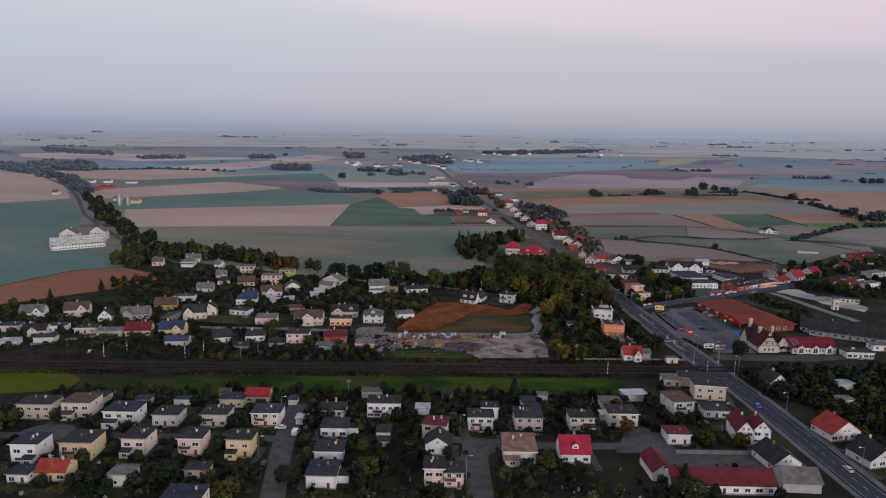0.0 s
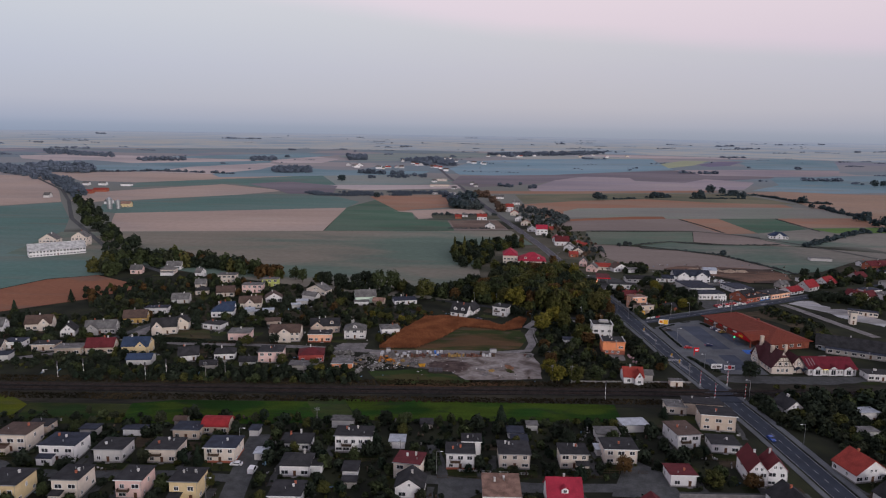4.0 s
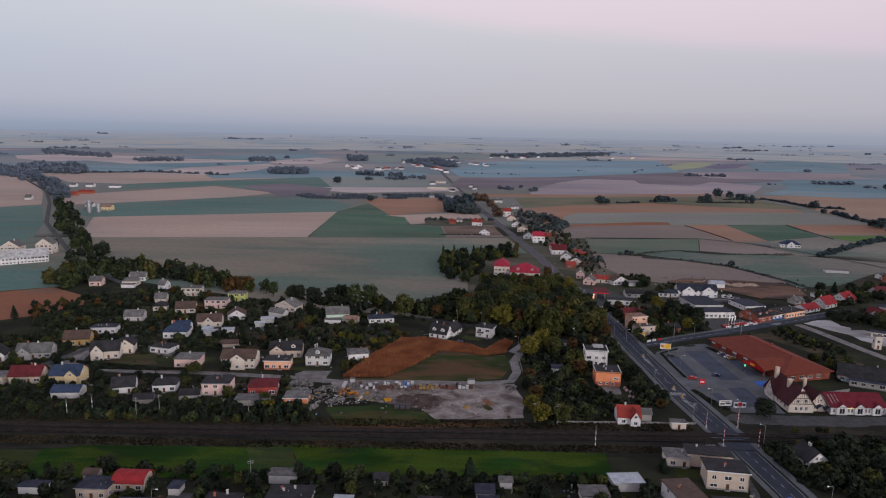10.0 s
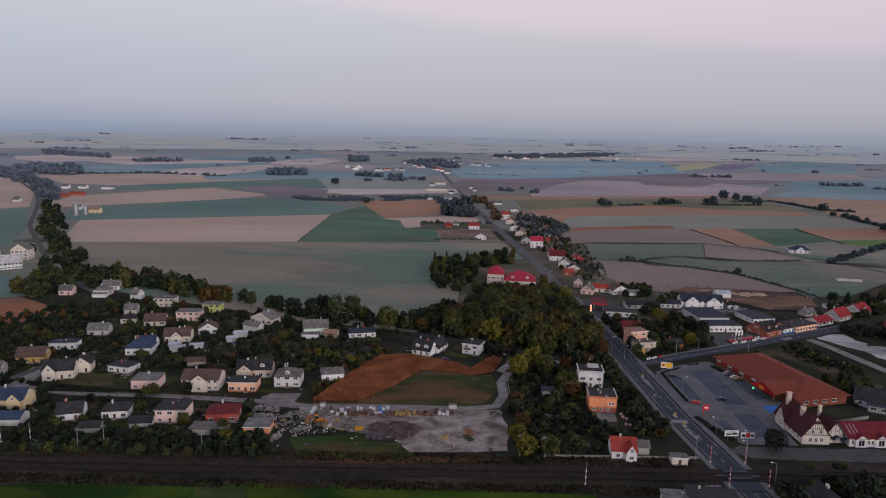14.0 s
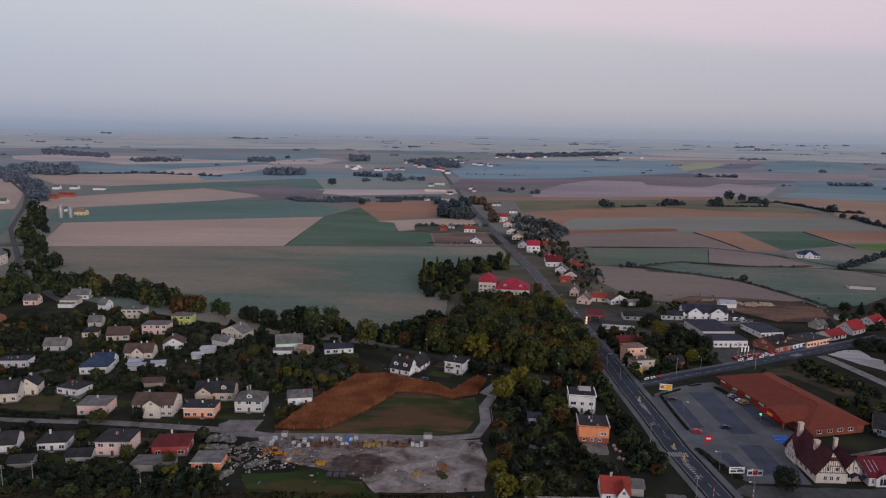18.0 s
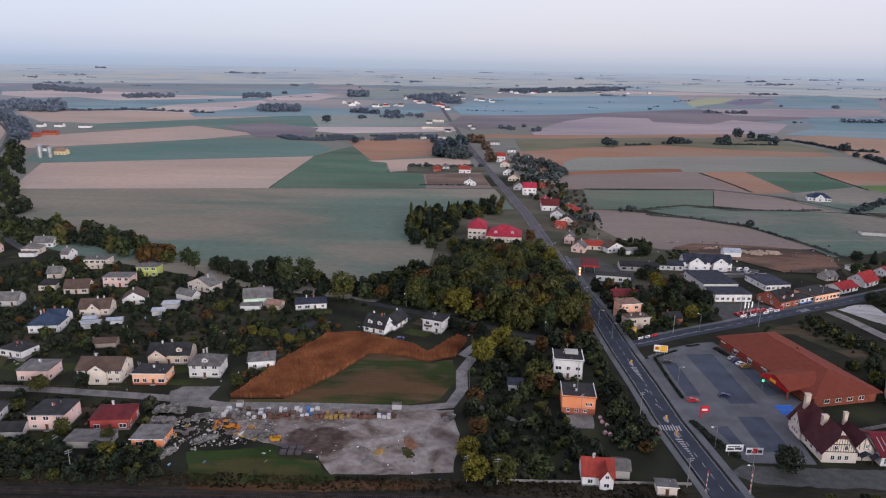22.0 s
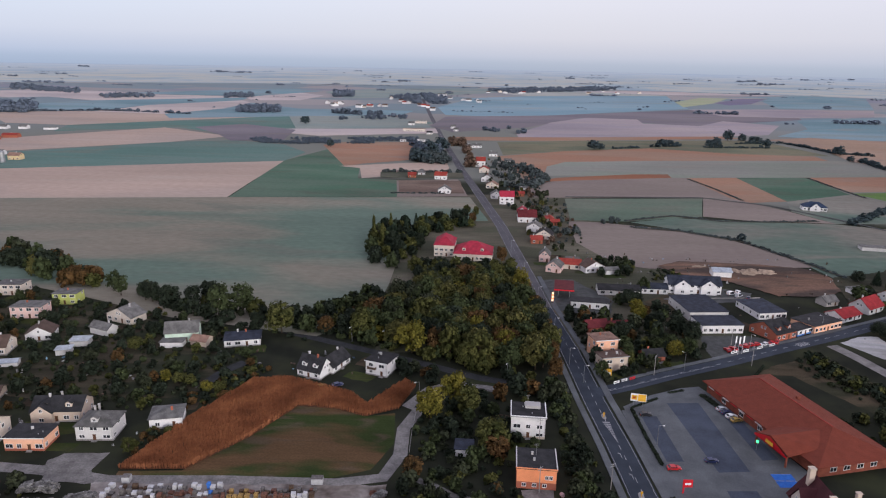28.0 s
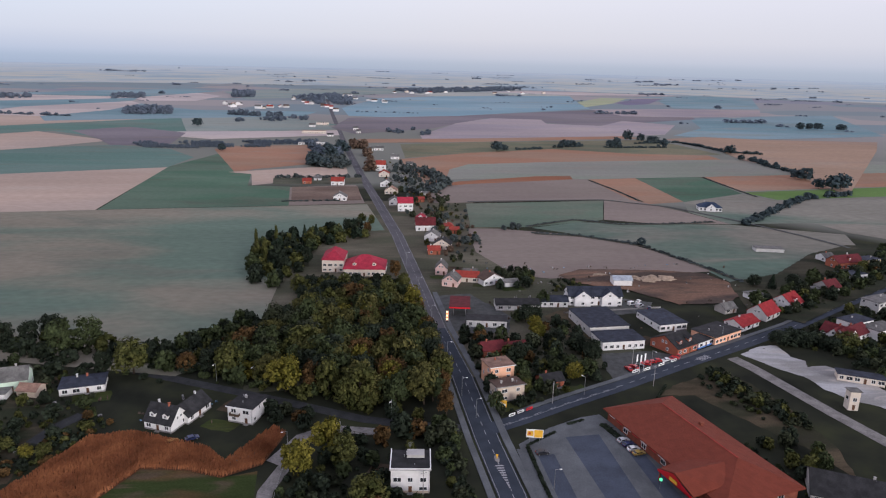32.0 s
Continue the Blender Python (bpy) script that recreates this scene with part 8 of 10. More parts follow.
tree(-84.5, 386.7, 6, 7, 'dark')
tree(-72.1, 353.3, 6, 6, 'olive')
tree(86.8, 536.0, 14, 9, 'yellow')
tree(88.4, 472.8, 9, 8, 'yellow')
tree(31.6, 492.9, 8, 7, 'rust')
tree(40.8, 484.8, 8, 8, 'yellow')
tree(46.6, 489.6, 8, 7, 'olive')
tree(61.3, 499.6, 17, 17, 'olive')
tree(79.3, 460.0, 13, 10, 'olive')
tree(76.6, 473.4, 15, 15, 'green')
tree(115.1, 466.8, 11, 8, 'rust')
tree(115.7, 451.8, 10, 7, 'rust')
tree(115.1, 491.5, 12, 9, 'rust')
tree(113.8, 521.3, 12, 9, 'rust')
tree(106.2, 584.1, 12, 9, 'olive')
tree(104.4, 562.2, 12, 9, 'olive')
tree(111.2, 542.3, 12, 9, 'rust')
tree(102.5, 614.4, 11, 8, 'rust')
tree(89.4, 571.2, 11, 10, 'dark')
tree(65.7, 576.3, 11, 10, 'dark')
tree(77.6, 574.2, 11, 10, 'dark')
tree(50.1, 585.9, 11, 9, 'olive')
tree(16.2, 657.7, 16, 6, 'column')
tree(24.3, 638.9, 16, 7, 'column')
tree(25.8, 677.8, 15, 6, 'column')
tree(36.9, 677.7, 14, 6, 'conifer')
tree(43.6, 684.8, 14, 6, 'conifer')
tree(50.6, 692.1, 13, 6, 'conifer')
tree(61.2, 707.6, 12, 7, 'dark')
tree(70.9, 715.8, 12, 7, 'dark')
tree(78.9, 724.2, 12, 7, 'dark')
tree(49.8, 638.4, 12, 7, 'dark')
tree(35.9, 627.1, 12, 8, 'dark')
tree(80.3, 749.3, 9, 7, 'olive')
tree(84.7, 719.5, 9, 7, 'rust')
tree(76.0, 709.1, 9, 7, 'dark')
tree(88.4, 742.1, 9, 6, 'olive')
tree(-24.5, 215.7, 7, 9, 'olive')
tree(38.6, 221.8, 6, 8, 'olive')
tree(-28.4, 232.1, 5, 5, 'olive')
tree(-50.7, 207.4, 7, 8, 'dark')
tree(-92.0, 209.7, 8, 13, 'dark')
tree(-119.5, 242.6, 6, 7, 'dark')
tree(-68.0, 199.9, 6, 10, 'olive')
tree(73.9, 249.8, 7, 7, 'rust')
tree(101.4, 241.2, 7, 8, 'olive')
tree(114.9, 241.7, 6, 7, 'rust')
tree(81.4, 204.5, 7, 12, 'green')
tree(81.9, 208.8, 9, 6, 'conifer')
tree(90.1, 203.1, 6, 7, 'conifer')
tree(-75.9, 249.2, 7, 4, 'conifer')
tree(33.3, 288.0, 8, 6, 'conifer')
tree(102.3, 297.7, 5, 5, 'conifer')
tree(-257.9, 433.6, 9, 5, 'conifer')
tree(-240.6, 466.1, 8, 5, 'conifer')
tree(-225.3, 589.9, 12, 10, 'dark')
tree(-208.8, 591.7, 11, 10, 'dark')
tree(-128.2, 547.2, 10, 9, 'rust')
tree(-145.7, 379.7, 7, 6, 'dark')
tree(-98.2, 383.1, 6, 8, 'olive')
tree(-54.8, 349.9, 5, 6, 'olive')
tree(-51.1, 342.3, 5, 6, 'yellow')
tree(-113.1, 1173.5, 10, 10, 'dark')
tree(-52.0, 528.4, 13, 11, 'dark')
tree(-57.5, 522.5, 11, 10, 'dark')
tree(98.1, 472.3, 13, 11, 'rust')
tree(104.4, 467.3, 12, 10, 'green')
tree(84.8, 493.0, 14, 12, 'rust')
tree(96.6, 497.9, 14, 11, 'olive')

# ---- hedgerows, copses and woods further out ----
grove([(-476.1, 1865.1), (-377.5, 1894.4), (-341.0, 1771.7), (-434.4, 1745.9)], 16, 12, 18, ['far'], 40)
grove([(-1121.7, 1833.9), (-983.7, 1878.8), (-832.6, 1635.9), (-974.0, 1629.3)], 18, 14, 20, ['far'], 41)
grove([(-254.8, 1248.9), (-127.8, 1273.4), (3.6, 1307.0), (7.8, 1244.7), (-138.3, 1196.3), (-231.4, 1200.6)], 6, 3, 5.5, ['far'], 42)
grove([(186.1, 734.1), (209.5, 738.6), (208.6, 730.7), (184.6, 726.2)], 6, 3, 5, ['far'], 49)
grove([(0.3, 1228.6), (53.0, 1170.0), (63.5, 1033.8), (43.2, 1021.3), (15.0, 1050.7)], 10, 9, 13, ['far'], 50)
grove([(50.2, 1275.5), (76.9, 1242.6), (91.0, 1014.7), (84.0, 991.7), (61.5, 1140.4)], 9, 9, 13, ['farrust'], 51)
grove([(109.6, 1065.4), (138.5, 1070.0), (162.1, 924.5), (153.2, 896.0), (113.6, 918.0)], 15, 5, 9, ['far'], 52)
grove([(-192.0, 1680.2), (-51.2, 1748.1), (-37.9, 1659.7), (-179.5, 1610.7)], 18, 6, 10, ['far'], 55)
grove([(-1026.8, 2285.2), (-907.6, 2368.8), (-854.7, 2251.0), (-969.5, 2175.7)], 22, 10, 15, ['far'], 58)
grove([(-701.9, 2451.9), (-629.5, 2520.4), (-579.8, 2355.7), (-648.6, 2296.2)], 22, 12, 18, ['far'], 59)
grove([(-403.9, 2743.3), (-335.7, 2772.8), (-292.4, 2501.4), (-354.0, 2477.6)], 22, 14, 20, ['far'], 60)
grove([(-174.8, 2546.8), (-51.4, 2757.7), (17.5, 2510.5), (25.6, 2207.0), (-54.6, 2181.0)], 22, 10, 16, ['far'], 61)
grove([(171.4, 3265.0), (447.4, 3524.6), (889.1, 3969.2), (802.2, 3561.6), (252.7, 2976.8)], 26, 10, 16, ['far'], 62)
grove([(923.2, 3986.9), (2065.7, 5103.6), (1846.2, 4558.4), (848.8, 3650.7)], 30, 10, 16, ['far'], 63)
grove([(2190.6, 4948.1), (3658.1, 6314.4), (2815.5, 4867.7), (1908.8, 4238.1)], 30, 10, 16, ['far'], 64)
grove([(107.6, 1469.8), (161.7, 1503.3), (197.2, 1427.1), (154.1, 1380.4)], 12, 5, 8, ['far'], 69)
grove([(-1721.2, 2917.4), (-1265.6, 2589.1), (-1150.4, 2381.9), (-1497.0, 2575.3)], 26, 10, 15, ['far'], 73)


FIELDTREES = [(456, 1265, 13, 16), (467, 1267, 16, 17), (521, 1367, 18, 20), (539, 1352, 14, 15), (561, 1355, 10, 24), (547, 1276, 14, 15), (617, 1197, 15, 16), (620, 1212, 12, 12), (597, 1130, 9, 11),
              (586, 966, 16, 18), (579, 975, 12, 14), (575, 903, 17, 20), (588, 908, 18, 22), (566, 912, 12, 14), (278, 682, 6, 7), (999, 1622, 17, 18), (1022, 1626, 16, 18), (1043, 1629, 16, 22), (1085, 1612, 16, 24),
              (266, 1202, 15, 18), (276, 1206, 10, 16), (387, 1276, 11, 16), (400, 1280, 9, 14), (-113, 1173, 10, 12), (-226, 1512, 17, 20), (20, 1045, 15, 22), (30, 1162, 15, 20), (43, 1214, 14, 18), (31, 1040, 12, 18), (49, 1164, 16, 20), (15, 1090, 13, 20), (35, 1110, 16, 22)]
for x, y, tall, wide in FIELDTREES:
    tree(x, y, tall, wide, "field", far=True)


def hedgerow(pts, w, low, high, kind, seed, label="uneven dark hedge between fields"):
    """A field hedge: shrubs of uneven size, with gaps, along a line."""
    wood, q = Wood(), random.Random(seed)
    length = sum(math.hypot(b[0] - a[0], b[1] - a[1]) for a, b in zip(pts, pts[1:]))
    d = 0.0
    while d < length:
        x, y, a = along(pts, d)
        t = q.uniform(low, high) * q.choice((0.7, 1, 1, 1.2))
        if q.random() > 0.12:
            wood.add(mass_mesh(kind, q.randrange(3), 70, 1.5), pose(x + q.uniform(-0.3, 0.3) * w, y + q.uniform(-0.3, 0.3) * w, -0.1 * t, 0, 0, q.uniform(0, 360)) @ Matrix.Diagonal((w * q.uniform(0.7, 1.2), w * q.uniform(0.7, 1.2), t * 1.1, 1)), kind)
        d += w * q.uniform(0.35, 0.65)
    return wood.done("hedgerow", label, "hedge")


hedgerow([(366, 1254), (419, 1275)], 9, 4, 8, "field", 201)
hedgerow([(300, 1222), (345, 1240)], 5, 2, 4, "field", 202)
hedgerow([(450, 1262), (475, 1262), (548, 1268)], 7, 2, 5, "field", 203)
hedgerow([(520, 1320), (600, 1345), (617, 1270), (621, 1216), (662, 1195)], 8, 2.5, 5, "field", 204)
hedgerow([(612, 1130), (605, 1070), (607, 1042), (603, 1007), (590, 975)], 9, 4, 8, "field", 205)
hedgerow([(390, 744), (402, 756), (444, 793), (494, 840), (533, 864), (574, 875)], 9, 3, 6.5, "field", 206)
hedgerow([(326, 955), (335, 895), (339, 840)], 2.6, 0.4, 1.1, "field", 207)
hedgerow([(469, 981), (468, 923), (468, 866)], 2.6, 0.4, 1.2, "field", 208)
hedgerow([(209, 718), (242, 710), (278, 682), (297, 634), (308, 598)], 4, 0.8, 2.0, "far", 209)
hedgerow([(209, 740), (252, 763), (287, 746), (336, 749), (369, 755)], 3, 0.5, 1.4, "far", 210)
hedgerow([(-15, 958), (76, 965)], 6, 2.5, 5, "far", 211)
hedgerow([(10, 834), (60, 838)], 3, 1, 2, "far", 212)
hedgerow([(-867, 1679), (-812, 1695), (-752, 1731), (-686, 1731), (-583, 1706), (-518, 1689)], 14, 3, 8, "distant_haze", 213)
hedgerow([(-225, 1789), (-181, 1765), (-115, 1765)], 16, 9, 13, "distant_haze", 214)
hedgerow([(170, 940), (135, 876), (119, 891)], 8, 3, 7, "far", 215, "dark trees and shrubs behind the houses")
hedgerow([(128, 1010), (153, 1000), (165, 926), (150, 880)], 12, 5, 9, "far", 216, "dark trees and shrubs behind the houses")
DITCH = earth("ditch_bank", (0.066, 0.066, 0.054), (0.086, 0.080, 0.064), 0.05, 0.4, 0.3)
ribbon("ditch_bank", [(209, 716), (242, 708), (278, 680), (297, 632), (308, 598)], 3.6, 0.42, DITCH, "dark overgrown bank along a ditch", "ground")
ribbon("ditch_bank", [(209, 738), (252, 761), (287, 744), (336, 747), (369, 753)], 2.0, 0.43, DITCH, "dark overgrown field edge", "ground")
ribbon("ditch_bank", [(326, 957), (335, 895), (340, 836)], 2.6, 0.44, DITCH, "dark overgrown field edge", "ground")
ribbon("ditch_bank", [(469, 983), (468, 923), (468, 862)], 2.6, 0.45, DITCH, "dark overgrown field edge", "ground")


def silo(x, y, r, h):
    """A steel grain silo with a ribbed wall and a conical cap."""
    ob = thing("grain_silo", x, y, 0, 0, "pale steel grain silo beside a farmhouse", "silo")
    for i in range(6):
        bm = bmesh.new()
        tube(bm, 0, 0, i * h / 6, (i + 1) * h / 6, r + 0.06 * (i % 2), None, 14)
        part("wall_ring", bm, STEEL, ob)
    bm = bmesh.new()
    tube(bm, 0, 0, h - 0.1, h + r * 0.6, r + 0.15, 0.3, 14)
    part("roof", bm, STEEL, ob)


silo(-462, 962, 3.6, 15)
silo(-452, 966, 3.0, 12)


def skyline_woods():
    """Thin woods and hedges at the edge of sight, as one mass."""
    wood = Wood()
    rnd = random.Random(91)
    for i in range(190):
        r, a = rnd.uniform(1700, 3300) if i % 3 == 0 else rnd.uniform(3300, 4600), radians(90 + rnd.uniform(-46, 46))
        base = max(0.0, (r - 3500) * 0.051)
        n, s = rnd.choice((1, 2, 3, 4, 5, 8, 14)), rnd.uniform(8, 15)
        tilt, big = rnd.uniform(-0.25, 0.25), rnd.choice((0.6, 0.8, 1.0, 1.5))
        # leaf colour carries the haze, palest furthest out
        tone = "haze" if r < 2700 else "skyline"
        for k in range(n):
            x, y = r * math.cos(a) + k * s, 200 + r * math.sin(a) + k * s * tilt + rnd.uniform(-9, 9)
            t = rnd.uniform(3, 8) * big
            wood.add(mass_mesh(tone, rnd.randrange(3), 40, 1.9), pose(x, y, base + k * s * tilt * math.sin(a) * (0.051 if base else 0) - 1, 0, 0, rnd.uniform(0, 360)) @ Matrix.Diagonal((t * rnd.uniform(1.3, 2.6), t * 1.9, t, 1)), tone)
    wood.done("skyline_woods", "woods and hedges on the skyline, blue-grey haze painted into the leaves", "trees")


skyline_woods()

# ---- supermarket ----
BRICKRED = surface("red_brick_wall", (0.19, 0.06, 0.04, 1), 0.85, 0.2, 0.6, 6.0)
SIGNRED = surface("red_sign_board", (0.55, 0.02, 0.03, 1), 0.4, 0.06)
SIGNWHITE = surface("white_sign_board", (0.75, 0.75, 0.75, 1), 0.5, 0.06)
SIGNYELLOW = surface("yellow_sign_board", (0.75, 0.42, 0.05, 1), 0.5, 0.08)


def supermarket():
    ob = thing("supermarket", 193.3, 420.9, 0, 15, "long low brick supermarket with terracotta tiled hipped roof", "supermarket")
    TAKEN.extend([(193.3 + 18 * math.sin(radians(15)) * s - 0, 420.9 - 18 * math.cos(radians(15)) * s, 19) for s in (-1, 0, 1)])
    bm = bmesh.new()
    box(bm, -13.6, 13.6, -28.6, 28.6, -0.2, 4.4)
    part("wall", bm, BRICKRED, ob)
    bm = bmesh.new()
    e = [(-15, -30, 4.3), (15, -30, 4.3), (15, 30, 4.3), (-15, 30, 4.3)]
    r = [(2.5, -15.5, 8.2), (2.5, 20.5, 8.2)]
    v, low = [bm.verts.new(p) for p in e], [bm.verts.new((x, y, z - 0.3)) for x, y, z in e]
    s, n = bm.verts.new(r[0]), bm.verts.new(r[1])
    for f in ((v[0], v[1], s), (v[1], v[2], n, s), (v[2], v[3], n), (v[3], v[0], s, n)):
        bm.faces.new(f)
    for i in range(4):
        bm.faces.new((v[(i + 1) % 4], v[i], low[i], low[(i + 1) % 4]))
    bm.faces.new(low[::-1])
    rf = part("roof", bm, roofing("terracotta"), ob)
    bm = bmesh.new()
    box(bm, -0.7, 0.7, -0.5, 0.5, 0, 1.3)
    part("chimney", bm, BRICKRED, rf, at=pose(7.5, 6, 6.4))
    bm = bmesh.new()
    box(bm, -0.25, 0.25, -18, 18, 0, 0.14)
    part("ridge_cap", bm, roofing("tile"), rf, at=pose(2.5, 2.5, 8.16))
    # gabled entrance canopy
    bm = bmesh.new()
    slab(bm, [(-20.5, -15.0, 7.4), (-19.6, -22.6, 4.2), (-8, -22.6, 5.6), (-2, -15.0, 7.5)], 0.25)
    slab(bm, [(-19.6, -7.4, 4.2), (-20.5, -15.0, 7.4), (-2, -15.0, 7.5), (-8, -7.4, 5.6)], 0.25)
    can = part("entrance_canopy", bm, roofing("terracotta"), ob)
    bm = bmesh.new()
    f = [bm.verts.new(p) for p in ((-20.2, -22.6, 3.5), (-20.2, -7.4, 3.5), (-20.2, -7.4, 4.2), (-20.9, -15.0, 7.2), (-20.2, -22.6, 4.2))]
    bm.faces.new(f)
    bmesh.ops.solidify(bm, geom=bm.faces[:], thickness=0.2)
    part("fascia", bm, SIGNRED, can, "red triangular fascia")
    bm = bmesh.new()
    box(bm, -0.05, 0.05, -1.7, 1.7, -0.55, 0.55)
    part("sign", bm, SIGNYELLOW, can, "pale yellow oval sign", at=pose(-20.85, -15.2, 5.0))
    for y in (-22, -8):
        bm = bmesh.new()
        box(bm, -0.25, 0.25, -0.25, 0.25, 0, 3.9)
        part("pillar", bm, BRICKRED, can, at=pose(-19.6, y, 0))
    # long advertisement boards and shop windows
    for i, y in enumerate((26, 21.5, 17, 12.5, 8, 3.5, -1)):
        bm = bmesh.new()
        box(bm, -0.06, 0, -1.7, 1.7, 0, 1.1)
        part("wall_sign", bm, SIGNRED if i % 2 else SIGNWHITE, ob, at=pose(-13.66, y, 2.6))
    for x in (-8, -3, 2, 7):
        fr, pane = window_mesh(2.4, 1.6)
        win = part("window", fr, None, ob, at=pose(x, -28.6, 1.3))
        part("pane", pane, None, win)
    for y in (18, 8, -2):
        fr, pane = window_mesh(2.4, 1.6)
        win = part("window", fr, None, ob, at=pose(-13.6, y, 0.8, 0, 0, -90))
        part("pane", pane, None, win)
    bm = bmesh.new()
    box(bm, -0.42, 0.42, -0.1, 0.1, -0.42, 0.42)
    solid("green_cross_sign", bm, glow("green_sign_light", (0.10, 0.8, 0.35, 1), 1.0), "lit green sign on a post by the entrance", "sign", pose(174.9, 404.0, 3.4, 0, 0, -40))
    bm = bmesh.new()
    tube(bm, 0, 0, 0, 2.9, 0.07)
    solid("sign_post", bm, STEEL, "thin steel post of the green sign", "post", pose(174.9, 404.0, 0))


supermarket()

# the lot: pale lanes, darker bays, blue bays
sheet("car_park", [(137.6, 431), (150, 440.5), (163, 447), (171, 449), (176, 436), (187, 388), (185, 380), (172.5, 371), (171, 352), (150, 351.5), (144.5, 358), (138.2, 376), (137.6, 386), (138.6, 396)], 0.13, PAVING,
      "large car park paved in pale grey blocks", "car park")
for pts in ([(154.5, 434.5), (166.5, 435.5), (168, 391.5), (158, 390.5)], [(142.5, 424), (148, 424.5), (149, 396), (143.5, 395.5)], [(172.5, 428), (177, 429), (180, 399), (174.5, 398)],
            [(157, 381), (166, 381.5), (166.5, 359), (157, 358)], [(146, 373), (151, 374), (152.5, 358.5), (149, 357.5)]):
    sheet("parking_bays", pts, 0.137, DARKPAVING, "darker blocks of a parking row", "car park")
BLUEPAINT = surface("blue_bay_paint", (0.03, 0.12, 0.42, 1), 0.8, 0.15, 1.0)
for y in (387.2, 390.8):
    bm = bmesh.new()
    box(bm, -3.2, 3.2, -1.65, 1.65, 0, 0.006)
    solid("disabled_bay", bm, BLUEPAINT, "blue painted parking bay with white edge", "parking bay", pose(177, y - 1.7, 0.139, 0, 0, 2), kind="structure")
    bm = bmesh.new()
    box(bm, -3.2, 3.2, -0.07, 0.07, 0, 0.005)
    solid("bay_line", bm, PAINT, "white line between blue bays", "road marking", pose(177, y, 0.146, 0, 0, 2), kind="structure")
ribbon("paved_walk", [(137.8, 428), (138.4, 400), (139, 393)], 3.0, 0.22, PAVING, "pale footway beside the car park hedge", "pavement", 0.2)
TAKEN.extend([(x, y, 12) for x in (148, 160, 170) for y in (362, 382, 402, 422, 440)])


def hedge(pts, w, h, kind="dark", label="low dark clipped hedge", name="hedge"):
    wood = Wood()
    length = sum(math.hypot(b[0] - a[0], b[1] - a[1]) for a, b in zip(pts, pts[1:]))
    rnd = random.Random(int(length * 10))
    s = 0.0
    while s < length:
        x, y, a = along(pts, s)
        wood.add(mass_mesh(kind, rnd.randrange(3), 60, 1.9), pose(x, y, -0.1, 0, 0, rnd.uniform(0, 360)) @ Matrix.Diagonal((w, w, h * rnd.uniform(0.85, 1.15), 1)), kind)
        s += w * 0.55
    return wood.done(name, label, "hedge")


hedge([(140.2, 428.5), (140.6, 410), (141.4, 393.5)], 1.5, 1.0)
hedge([(140.5, 430), (146, 434), (152, 438)], 1.3, 0.8)
hedge([(139.8, 375.5), (142.5, 366), (147.5, 355.5)], 3.2, 1.0)
hedge([(170, 441), (174, 430)], 3.0, 1.0)
hedge([(158, 443), (164, 445.5)], 1.8, 0.6)
hedge([(205, 470), (196, 458), (206, 452)], 1.2, 0.9)
hedge([(-161, 393), (-118, 386.5), (-98, 386)], 1.6, 1.6, label="dark clipped hedge along a garden")


